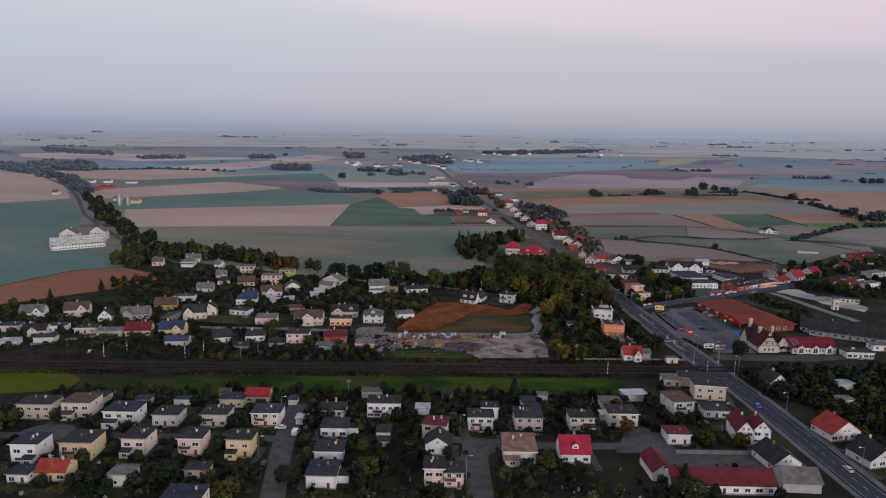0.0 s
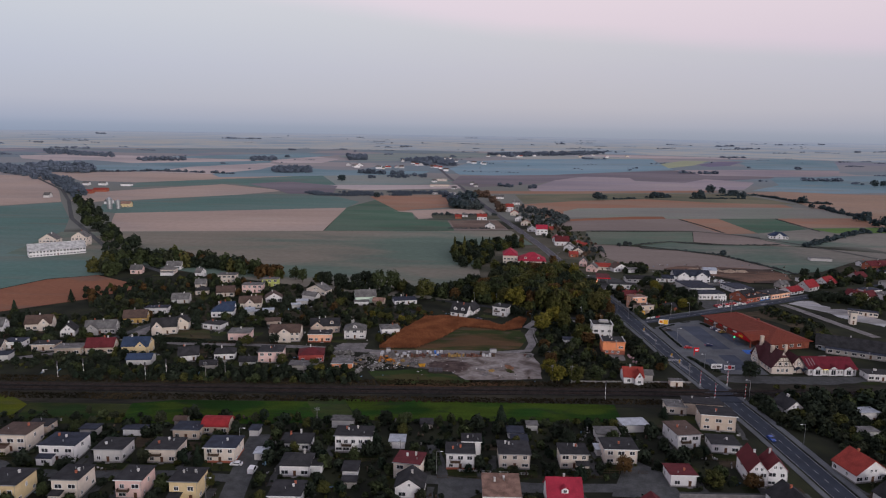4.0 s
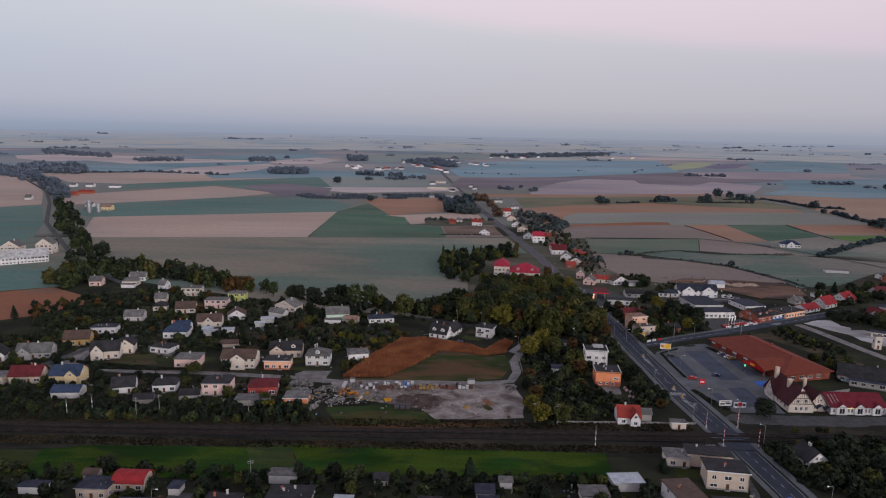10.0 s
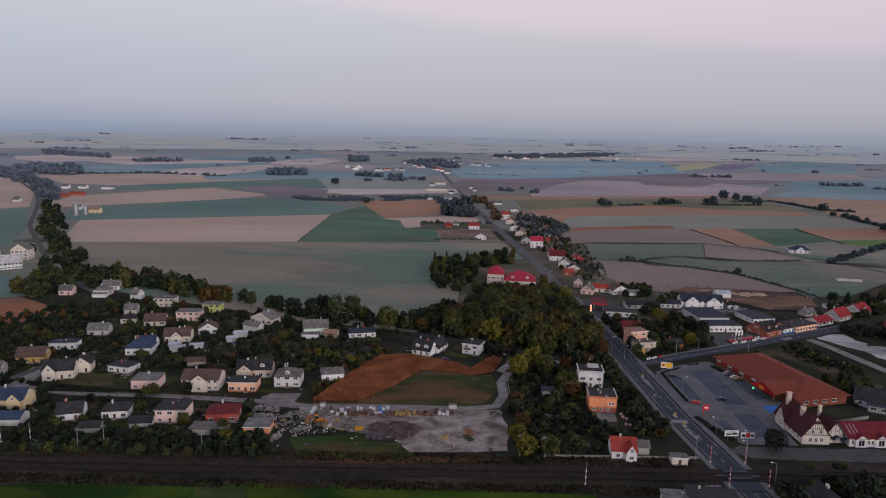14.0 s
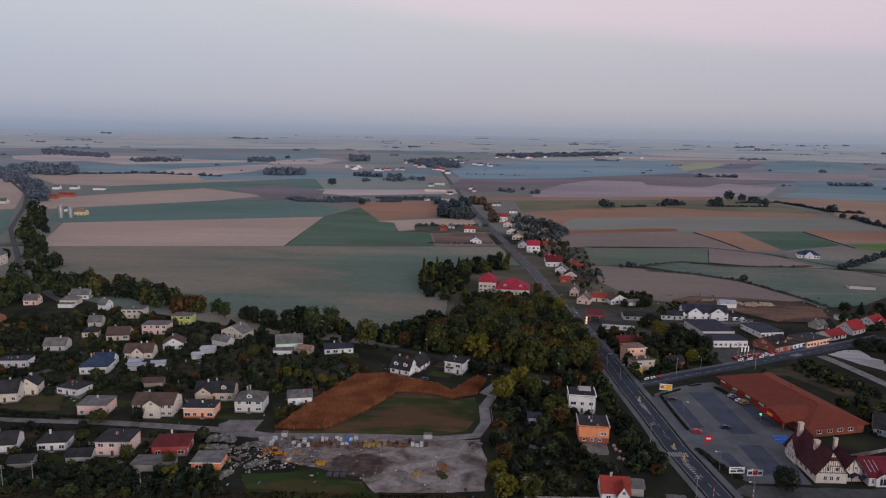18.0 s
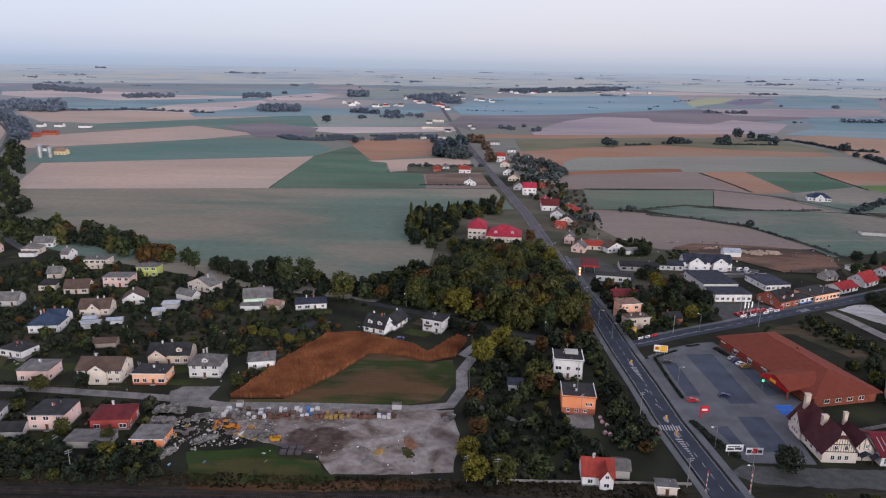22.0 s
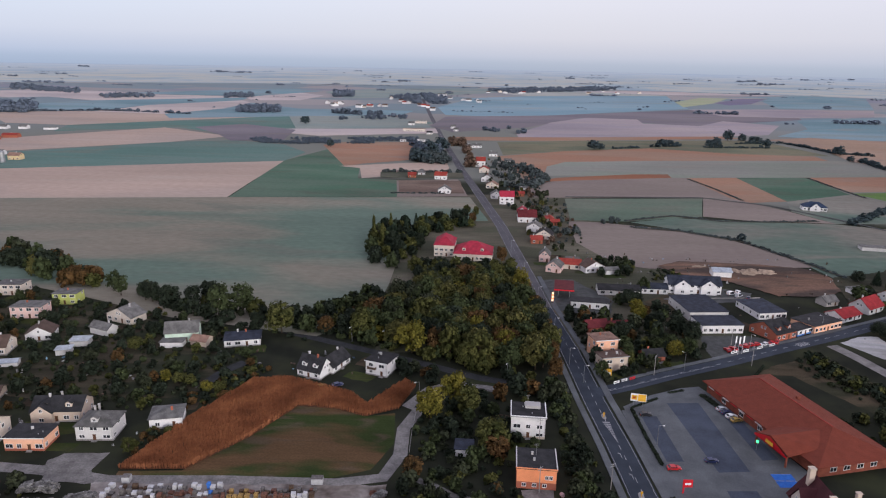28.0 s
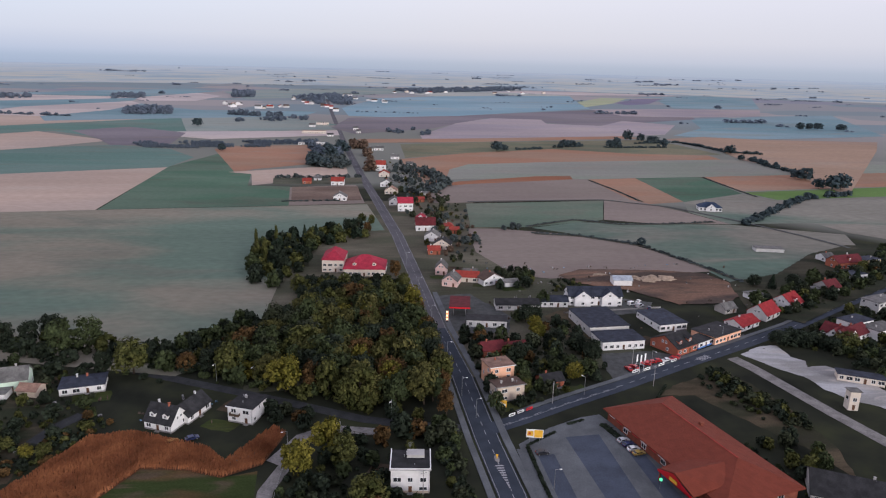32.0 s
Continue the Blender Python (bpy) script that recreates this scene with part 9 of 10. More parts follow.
# ---- timber-framed inn and restaurant ----
def inn():
    ob = thing("timber_framed_inn", 178.2, 365.0, 0, 1, "old half-timbered inn with steep dark maroon tiled roof", "inn")
    TAKEN.append((177.6, 362.5, 13))
    w, d, h, rh = 10.8, 22.5, 3.9, 6.9
    bm = bmesh.new()
    prism(bm, [(-w / 2, -0.2), (w / 2, -0.2), (w / 2, h), (0, h + rh), (-w / 2, h)], -d / 2, d / 2)
    part("wall", bm, plaster("cream"), ob)
    bm = bmesh.new()
    o, k = 0.7, rh / (w / 2)
    z0 = h - o * k + 0.25
    cut = 0.8  # half-hipped end
    for s in (-1, 1):
        q = [(s * (w / 2 + o), d / 2 + o, z0), (s * (w / 2 + o), -d / 2 - o, z0), (s * 1.6, -d / 2 - o, h + rh - 1.6 * k + 0.25), (0, -d / 2 + 1.2, h + rh + 0.25), (0, d / 2 + o, h + rh + 0.25)]
        slab(bm, q if s < 0 else q[::-1], 0.25)
    slab(bm, [(-1.6, -d / 2 - o, h + rh - 1.6 * k + 0.25), (1.6, -d / 2 - o, h + rh - 1.6 * k + 0.25), (0, -d / 2 + 1.2, h + rh + 0.25)], 0.2)
    rf = part("roof", bm, roofing("old tile"), ob)
    for x, y, z in ((-1.6, 9.0, 13.2), (-1.4, -2.4, 11.6)):
        bm = bmesh.new()
        box(bm, -0.8, 0.8, -0.7, 0.7, 0, z - 7)
        box(bm, -0.95, 0.95, -0.85, 0.85, z - 7, z - 6.7)
        part("chimney", bm, plaster("beige"), rf, at=pose(x, y, 7))
    for i in range(-6, 7):  # timbers of the gable
        x = i * 0.8
        top = h + rh - abs(x) * k - 0.3
        if top - h > 0.4:
            bm = bmesh.new()
            box(bm, -0.07, 0.07, -0.08, 0, 0, top - h)
            part("timber", bm, DARKWOOD, ob, at=pose(x, -d / 2, h))
    for z, half in ((h, 5.2), (h + 2.6, 3.1), (h + 4.6, 1.6)):
        bm = bmesh.new()
        box(bm, -half, half, -0.1, 0, -0.13, 0.13)
        part("timber", bm, DARKWOOD, ob, at=pose(0, -d / 2, z))
    for x in (-2.2, 0, 2.2):
        add_window(ob, pose(x, -d / 2, 1.0), 1.3, 1.7)
    for x in (-1.6, 1.6):
        add_window(ob, pose(x, -d / 2, h + 0.6), 1.2, 1.6)
    for y in (-8, -4.5, -1, 2.5, 6):
        add_window(ob, pose(-w / 2, y, 1.1, 0, 0, -90), 1.3, 1.8)
    # cross gable to the west
    bm = bmesh.new()
    prism(bm, [(-3.6, 0), (3.6, 0), (3.6, 4.4), (0, 9.2), (-3.6, 4.4)], 0, 7)
    bmesh.ops.transform(bm, matrix=pose(-w / 2 - 0.7, 5.4, 0, 0, 0, -90), verts=bm.verts)
    gab = part("gable", bm, plaster("cream"), ob)
    bm = bmesh.new()
    for s in (-1, 1):
        q = [(s * 4.2, 7, 3.9), (s * 4.2, -0.5, 3.9), (0, -0.5, 9.5), (0, 7, 9.5)]
        slab(bm, q if s < 0 else q[::-1], 0.22)
    bmesh.ops.transform(bm, matrix=pose(-w / 2 - 0.7, 5.4, 0, 0, 0, -90), verts=bm.verts)
    part("gable_roof", bm, roofing("old tile"), gab)
    for u in (-1.6, 0, 1.6):
        add_window(gab, pose(-w / 2 - 0.7, 5.4 + u, 1.1, 0, 0, -90), 1.1, 1.6)
    for u in (-0.9, 0.9):
        add_window(gab, pose(-w / 2 - 0.7, 5.4 + u, 4.6, 0, 0, -90), 1.0, 1.4)
    # lower cross wing to the east
    wing = thing("inn_wing", 186.3, 361.5, 0, 2, "smaller half-timbered wing with maroon gable roof", "inn")
    TAKEN.append((186.3, 361.5, 7))
    bm = bmesh.new()
    prism(bm, [(-3.4, -0.2), (3.4, -0.2), (3.4, 4), (0, 8.6), (-3.4, 4)], -6, 6)
    part("wall", bm, plaster("cream"), wing)
    bm = bmesh.new()
    for s in (-1, 1):
        q = [(s * 4.0, 6.4, 3.4), (s * 4.0, -6.5, 3.4), (0, -6.5, 8.85), (0, 6.4, 8.85)]
        slab(bm, q if s < 0 else q[::-1], 0.22)
    part("roof", bm, roofing("old tile"), wing)
    for x in (-1.5, 0, 1.5):
        bm = bmesh.new()
        box(bm, -0.1, 0.1, -0.08, 0, 0, 4.2 - abs(x) * 1.35)
        part("timber", bm, DARKWOOD, wing, at=pose(x, -6, 4))
    bm = bmesh.new()
    box(bm, -0.6, 0.6, -0.5, 0.5, 0, 5.0)
    box(bm, -0.72, 0.72, -0.62, 0.62, 5.0, 5.25)
    part("chimney", bm, plaster("beige"), wing, at=pose(-0.9, 4.4, 6.2))
    for px, py, pz in ((0.6, -8.0, 2.5), (3.6, -8.8, 2.2)):
        bm = bmesh.new()
        slab(bm, [(-2.0, 0, pz), (-2.0, -1.9, pz - 0.5), (0, -1.9, pz + 1.0), (0, 0, pz + 1.0)], 0.15)
        slab(bm, [(2.0, -1.9, pz - 0.5), (2.0, 0, pz), (0, 0, pz + 1.0), (0, -1.9, pz + 1.0)], 0.15)
        can = part("porch_roof", bm, roofing("slate"), wing, at=pose(px, py + 2, 0))
        for sx in (-1.8, 1.8):
            bm = bmesh.new()
            box(bm, sx - 0.08, sx + 0.08, -1.8, -1.64, -0.1, pz - 0.35)
            part("porch_post", bm, DARKWOOD, can)
    add_window(wing, pose(-1, -6, 1.1), 1.4, 1.7)
    add_window(wing, pose(0.9, -6, 4.5), 1.0, 1.2)


inn()


def restaurant():
    ob = thing("restaurant", 202.5, 360.5, 0, 1.5, "low white restaurant with crimson roof and small gables", "restaurant")
    TAKEN.extend([(196, 360, 10), (209, 360, 10)])
    w, d, h, rh = 24, 15, 3.6, 3.6
    bm = bmesh.new()
    prism(bm, [(-d / 2, -0.2), (d / 2, -0.2), (d / 2, h), (0, h + rh), (-d / 2, h)], -w / 2, w / 2)
    bmesh.ops.transform(bm, matrix=Matrix.Rotation(math.pi / 2, 4, "Z"), verts=bm.verts)
    part("wall", bm, plaster("white"), ob)
    part("roof", roof_mesh("gx", w, d, h, rh, 0.6), roofing("wine"), ob)
    for x in (-7.5, 0.3, 8):
        bm = bmesh.new()
        prism(bm, [(-2.2, 0), (2.2, 0), (2.2, 3.4), (0, 4.9), (-2.2, 3.4)], -0.6, 3.6)
        g = part("gable", bm, plaster("white"), ob, at=pose(x, -d / 2, 0))
        bm = bmesh.new()
        slab(bm, [(-2.6, 3.4, 3.3), (-2.6, -0.9, 3.3), (0, -0.9, 5.1), (0, 3.4, 5.1)], 0.15)
        slab(bm, [(2.6, -0.9, 3.3), (2.6, 3.4, 3.3), (0, 3.4, 5.1), (0, -0.9, 5.1)], 0.15)
        part("gable_roof", bm, roofing("wine"), g)
        add_window(g, pose(0, -0.6, 0.5), 2.4, 2.6)
    for x in (-10.6, -4.3, -2.8, 3.2, 4.7, 10.8):
        add_window(ob, pose(x, -d / 2, 0.9), 1.0, 1.9)
    bm = bmesh.new()
    box(bm, -1.9, 1.9, -0.15, 0, 0, 0.55)
    part("lit_sign", bm, glow("yellow_sign_light", (1.0, 0.85, 0.25, 1), 1.3), ob, "lit yellow sign", at=pose(-3.4, -d / 2 - 0.1, 3.0))
    for i in range(3):
        bm = bmesh.new()
        box(bm, -0.12, 0.12, -2.6, 2.6, 0, 0.06)
        part("roof_bar", bm, PAINT, ob, at=pose(-10.8 + i * 1.5, -3.8, 5.65, 25.5, 0, 0))


restaurant()
sheet("inn_forecourt", [(147, 350), (172, 350), (216, 351), (216, 345), (196, 340), (150, 340), (141, 345)], 0.1, GREYROAD, "grey asphalt forecourt before the inn", "yard")
TAKEN.extend([(x, 345, 6) for x in range(148, 216, 6)])


# ---- vehicles ----
TYRE = surface("tyre_rubber", (0.02, 0.02, 0.02, 1), 0.8, 0.1)
LAMPGLASS = surface("lamp_glass", (0.6, 0.6, 0.6, 1), 0.2, 0.05)


def car(x, y, yaw, paint, words, z=0.13, van=False, group=""):
    """A car along local x, with body, cabin glass, wheels and lamps."""
    word, col = paint
    ob = thing("van" if van else "car", x, y, z, yaw, words, "van" if van else "car", group)
    TAKEN.append((x, y, 2.5))
    m = surface("car_paint_" + word.replace(" ", "_"), col + (1,), 0.3, 0.05, spec=0.5)
    L, W, H = (5.2, 2.0, 2.2) if van else (4.3, 1.75, 1.45)
    prof = [(-L / 2, 0.3), (L / 2, 0.3), (L / 2, 0.7), (L / 2 - 0.1, 0.82), (L * 0.24, 0.95), (L * 0.10, H - 0.05), (-L * (0.46 if van else 0.30), H), (-L * (0.49 if van else 0.42), 0.98), (-L / 2, 0.9)]
    bm = bmesh.new()
    prism(bm, prof, -W / 2, W / 2)
    bmesh.ops.bevel(bm, geom=bm.edges[:], offset=0.07, segments=2, affect="EDGES")
    body = part("body", bm, m, ob)
    for s in (-1, 1):
        bm = bmesh.new()
        prism(bm, [(-L * 0.37, 0.98), (L * 0.20, 0.98), (L * 0.09, H - 0.14), (-L * 0.29, H - 0.12)], -0.012, 0.012)
        part("side_window", bm, GLASS, body, at=pose(0, s * (W / 2 + 0.002), 0))
    bm = bmesh.new()
    slab(bm, [(L * 0.235, -W * 0.42, 0.99), (L * 0.235, W * 0.42, 0.99), (L * 0.112, W * 0.4, H - 0.06), (L * 0.112, -W * 0.4, H - 0.06)], -0.02)
    part("windscreen", bm, GLASS, body)
    if not van:
        bm = bmesh.new()
        slab(bm, [(-L * 0.425, W * 0.42, 1.0), (-L * 0.425, -W * 0.42, 1.0), (-L * 0.315, -W * 0.4, H - 0.04), (-L * 0.315, W * 0.4, H - 0.04)], -0.02)
        part("rear_window", bm, GLASS, body)
    for sx in (-0.31, 0.31):
        for s in (-1, 1):
            bm = bmesh.new()
            tube(bm, 0, 0, -0.1, 0.1, 0.32, 0.32, 12)
            wheel = part("wheel", bm, TYRE, ob, at=pose(sx * L, s * (W / 2 - 0.06), 0.32, 90, 0, 0))
            bm = bmesh.new()
            tube(bm, 0, 0, -0.105, 0.105, 0.19, 0.19, 10)
            part("rim", bm, STEEL, wheel)
    for s in (-1, 1):
        bm = bmesh.new()
        box(bm, -0.04, 0.04, -0.17, 0.17, -0.08, 0.08)
        part("headlight", bm, LAMPGLASS, body, at=pose(L / 2 - 0.02, s * 0.62, 0.66))
        bm = bmesh.new()
        box(bm, -0.04, 0.04, -0.13, 0.13, -0.1, 0.1)
        part("tail_light", bm, SIGNRED, body, at=pose(-L / 2 + 0.02, s * 0.68, 0.78))
    return ob


SILVER, BLACK, WHITEP, REDP, BLUEP, GOLDP = ("silver", (0.42, 0.43, 0.45)), ("black", (0.018, 0.018, 0.022)), ("white", (0.7, 0.7, 0.7)), ("red", (0.42, 0.015, 0.02)), ("dark blue", (0.02, 0.03, 0.09)), ("gold", (0.35, 0.24, 0.06))
car(144.4, 391.4, 4, REDP, "red hatchback parked in the car park")
car(157.6, 396.2, 6, BLUEP, "dark blue saloon alone in the car park")
car(141.9 + 2.2, 424.8, 8, BLACK, "black hatchback parked by the hedge")
for (px, py, col, w) in ((173.3, 430.4, SILVER, "silver"), (174.0, 427.8, BLUEP, "dark blue"), (174.8, 425.2, WHITEP, "pale silver"), (175.6, 422.6, GOLDP, "golden yellow")):
    car(px, py, 14, col, f"{w} car parked beside the supermarket wall", group="cars by the supermarket")
car(145.6, 224.0, 94, SILVER, "silver car on the high road", 0.09)


car(138.4, 279.0, -86, ("bright blue", (0.02, 0.07, 0.32)), "bright blue car on the high road", 0.09)
car(-62.5, 250, 178, WHITEP, "white hatchback parked in front of a house", 0.13)
car(-55.6, 246.0, 86, WHITEP, "white van parked at the street's edge", 0.1, van=True)
car(-54.5, 256.5, 86, SILVER, "silver car parked at the street's edge", 0.1)
car(-61.4, 221.0, 92, BLACK, "black car parked on the street", 0.1)
car(-31.5, 214.5, 80, SILVER, "silver car beside a white house", 0.03)
car(47.5, 249, 95, BLACK, "dark car on a garden drive", 0.03)
car(30.3, 440.6, 30, BLUEP, "blue car in a house yard", 0.03)
car(24.5, 438.6, 40, GOLDP, "olive car in a house yard", 0.03)
for i, (px, py) in enumerate(((226, 562), (229, 559), (231, 566), (233, 556))):
    car(px, py, 20 + i * 15, (WHITEP, SILVER, WHITEP, BLUEP)[i], "parked vehicle beside the showroom", 0.1, van=i < 2)
for i, (px, py) in enumerate(((195.3, 484.8), (198.3, 486.3), (201.1, 487.3), (204.4, 489.3), (207.5, 490.9), (210.4, 491.9), (214.6, 492.2), (218.3, 493.8), (221.6, 495.4))):
    car(px, py, 100 + i * 17, (REDP, REDP, BLACK, REDP, REDP, REDP, WHITEP, REDP, REDP)[i], "vehicle offered for sale on the roadside forecourt", 0.1, group="vehicles on the forecourt")


# ---- signs, lamps, poles ----
def billboard(x, y, yaw, w, h, clear_z, face, words, blocks=(), name="billboard"):
    ob = thing(name, x, y, 0, yaw, words, "billboard")
    for s in (-1, 1):
        bm = bmesh.new()
        tube(bm, s * w * 0.3, 0.06, -0.1, clear_z + h * 0.5, 0.08)
        part("post", bm, STEEL, ob)
    bm = bmesh.new()
    box(bm, -w / 2, w / 2, -0.1, 0.02, clear_z, clear_z + h)
    panel = part("panel", bm, face, ob)
    for x0, x1, z0, z1, m in blocks:
        bm = bmesh.new()
        box(bm, x0 * w - w / 2, x1 * w - w / 2, -0.115, -0.1, clear_z + z0 * h, clear_z + z1 * h)
        part("print", bm, m, panel)
    return ob


PRINTDARK = surface("dark_print", (0.06, 0.055, 0.06, 1), 0.6, 0.1)
billboard(146.4, 355.6, 4, 5.6, 2.4, 1.6, SIGNWHITE, "white billboard with dark print beside the car park", ((0.08, 0.45, 0.2, 0.5, PRINTDARK), (0.5, 0.9, 0.25, 0.6, PRINTDARK), (0.1, 0.8, 0.68, 0.82, PRINTDARK)))
billboard(152.2, 354.4, 2, 5.4, 2.4, 1.4, SIGNWHITE, "white billboard with red panel and print", ((0.05, 0.32, 0.25, 0.75, PRINTDARK), (0.36, 0.66, 0.2, 0.95, SIGNRED), (0.7, 0.95, 0.3, 0.7, PRINTDARK)))
billboard(143.0, 431.4, -10, 5.6, 3.0, 2.2, SIGNWHITE, "white and yellow billboard at the junction", ((0.05, 0.42, 0.2, 0.8, SIGNYELLOW), (0.46, 0.96, 0.05, 0.95, SIGNYELLOW), (0.12, 0.32, 0.35, 0.65, SIGNRED)))
billboard(135.6, 452.8, -30, 4.2, 2.6, 2.4, SIGNYELLOW, "yellow and orange billboard at the road corner", ((0.1, 0.6, 0.3, 0.7, SIGNWHITE), (0.65, 0.9, 0.1, 0.5, SIGNWHITE)))
billboard(123.5, 312.6, 4, 5.2, 2.6, 1.0, SIGNWHITE, "white and purple billboard near the level crossing", ((0.0, 1.0, 0.55, 1.0, surface("purple_print", (0.16, 0.08, 0.22, 1), 0.6)), (0.0, 1.0, 0.0, 0.2, SIGNRED)))
for i, (x, y) in enumerate(((139.0, 449.3), (142.5, 451.3), (146.2, 453.3))):
    billboard(x, y, 28, 2.8, 1.0, 0.4, SIGNWHITE if i < 2 else SIGNRED, "low roadside advertising board", ((0.1, 0.8, 0.3, 0.7, PRINTDARK),), "advertising_board")
for i, (x, y) in enumerate(((197.2, 482.1), (203.0, 483.9), (210.8, 487.9), (217.8, 491.5))):
    billboard(x, y, 28, 3.6, 1.1, 0.3, SIGNWHITE, "low banner along the forecourt edge", ((0.1, 0.85, 0.35, 0.7, PRINTDARK),), "banner_board")
ob = thing("totem_sign", 144.6, 379.4, 0, 2, "tall red shop totem sign by the entrance", "sign")
bm = bmesh.new()
box(bm, -1.4, 1.4, -0.2, 0.2, 2.2, 4.6)
tot = part("panel", bm, SIGNRED, ob)
bm = bmesh.new()
box(bm, -0.9, 0.9, -0.22, -0.2, 3.0, 3.7)
part("print", bm, SIGNWHITE, tot)
bm = bmesh.new()
box(bm, -1.3, -0.9, -0.12, 0.12, 0, 2.2)
part("post", bm, SIGNRED, ob)


def street_lamp(x, y, yaw, h=8.0, words="grey steel street lamp with a curved arm"):
    ob = thing("street_lamp", x, y, 0, yaw, words, "street lamp")
    TAKEN.append((x, y, 0.6))
    bm = bmesh.new()
    tube(bm, 0, 0, -0.1, h, 0.11, 0.06)
    part("pole", bm, STEEL, ob)
    bm = bmesh.new()
    box(bm, 0, 1.6, -0.04, 0.04, h - 0.05, h + 0.05)
    arm = part("arm", bm, STEEL, ob)
    bm = bmesh.new()
    box(bm, 1.3, 2.0, -0.14, 0.14, h - 0.12, h + 0.1)
    part("lamp_head", bm, SIGNWHITE, arm)
    return ob


for x, y, a in ((144.6, 337, 180), (151.2, 225, 180), (149.0, 275, 180), (123.0, 466, 0), (121, 500, 0), (118, 545, 0), (114.5, 590, 0), (110, 640, 0), (142.8, 405, 0), (142.0, 360, 180), (147.5, 344, 100), (126, 449, 20),
                (-64.6, 226, 0), (-64.8, 262, 0), (8.0, 247, 0), (9.5, 214, 0), (62.4, 431, 200), (79, 436, 200), (44, 480, 250), (96, 450, 250), (170, 464, 120), (206, 487, 300), (250, 512, 120), (29, 483, 250), (-40, 514, 250)):
    street_lamp(x, y, a, 8.5 if y < 360 else 7.5)


def pole(x, y, h, words="tall grey concrete utility pole", name="utility_pole"):
    ob = thing(name, x, y, 0, random.Random(int(x * 10)).uniform(0, 60), words, "pole")
    TAKEN.append((x, y, 0.5))
    bm = bmesh.new()
    tube(bm, 0, 0, -0.2, h, 0.15, 0.09)
    part("mast", bm, CONCRETE, ob)
    for z in (h - 0.5, h - 1.2):
        bm = bmesh.new()
        box(bm, -1.0, 1.0, -0.06, 0.06, z, z + 0.12)
        part("crossarm", bm, STEEL, ob)
    return ob


for x, y in ((-102, 330.5), (-94, 334), (-56, 331), (70, 335), (-128.5, 209), (-40, 281), (61, 336), (200, 470), (156, 458), (198, 488), (-5, 254), (101, 377), (104, 405), (122.5, 380)):
    pole(x, y, 9)


def signal(x, y, h=7):
    ob = thing("railway_signal", x, y, 0, 0, "white and grey striped railway signal mast", "signal")
    for i in range(6):
        bm = bmesh.new()
        tube(bm, 0, 0, i * h / 6, (i + 1) * h / 6, 0.14)
        part("mast_section", bm, SIGNWHITE if i % 2 == 0 else STEEL, ob)
    bm = bmesh.new()
    box(bm, -0.3, 0.3, -0.2, 0.2, h, h + 1.4)
    part("signal_head", bm, PRINTDARK, ob)


for x, y in ((-171, 329), (-161, 333), (-130, 329.5), (-122, 334), (82, 317)):
    signal(x, y)


def barrier(x, y, yaw, up=True):
    """A level-crossing barrier, raised, with red and white bands."""
    ob = thing("crossing_barrier", x, y, 0, yaw, "raised red and white level-crossing barrier", "barrier")
    bm = bmesh.new()
    box(bm, -0.35, 0.35, -0.3, 0.3, 0, 1.1)
    part("drive_box", bm, STEEL, ob)
    for i in range(8):
        bm = bmesh.new()
        box(bm, -0.06, 0.06, -0.1, 0.1, 1.0 + i * 0.85, 1.85 + i * 0.85)
        part("band", bm, SIGNRED if i % 2 else SIGNWHITE, ob)


for x, y in ((131.4, 318.5), (130.6, 334.5), (144.6, 318.0), (143.4, 335.0)):
    barrier(x, y, 0)
street_lamp(146.0, 317.0, 150, 10)
pole(126.2, 337.5, 10)


# ---- filling station ----
ob = thing("filling_station_canopy", 133.2, 556, 0, -8, "dark red flat filling station canopy on posts", "canopy")
bm = bmesh.new()
box(bm, -5.2, 5.2, -8.5, 8.5, 4.6, 5.3)
part("canopy_roof", bm, roofing("maroon"), ob)
bm = bmesh.new()
box(bm, -5.25, 5.25, -8.56, -8.5, 4.6, 5.3)
part("fascia", bm, SIGNRED, ob)
for sx in (-3, 3):
    for sy in (-5, 5):
        bm = bmesh.new()
        box(bm, sx - 0.2, sx + 0.2, sy - 0.2, sy + 0.2, 0, 4.6)
        part("post", bm, STEEL, ob)
TAKEN.append((133.2, 556, 9))
ob = thing("price_pylon", 125.2, 541, 0, 0, "narrow lit orange filling station price pylon", "sign")
bm = bmesh.new()
box(bm, -0.5, 0.5, -0.2, 0.2, 0, 1.2)
part("base", bm, PRINTDARK, ob)
for i in range(5):
    bm = bmesh.new()
    box(bm, -0.5, 0.5, -0.22, 0.22, 1.25 + i * 0.95, 2.1 + i * 0.95)
    part("lit_panel", bm, glow("lit_orange" if i % 2 else "lit_white", (0.9, 0.25, 0.08, 1) if i % 2 else (0.9, 0.6, 0.4, 1), 0.9), ob)


# ---- flags by the machinery shop ----
for i in range(3):
    ob = thing("flagpole", (197.0, 198.4, 200.7)[i], (481.6, 481.0, 482.4)[i], 0, 20, "white flagpole with a hanging white flag", "flagpole")
    bm = bmesh.new()
    tube(bm, 0, 0, 0, 8.5, 0.07, 0.04)
    part("pole", bm, SIGNWHITE, ob)
    bm = bmesh.new()
    box(bm, 0.05, 0.75, -0.02, 0.02, 5.2, 8.3)
    part("flag", bm, SIGNWHITE, ob)

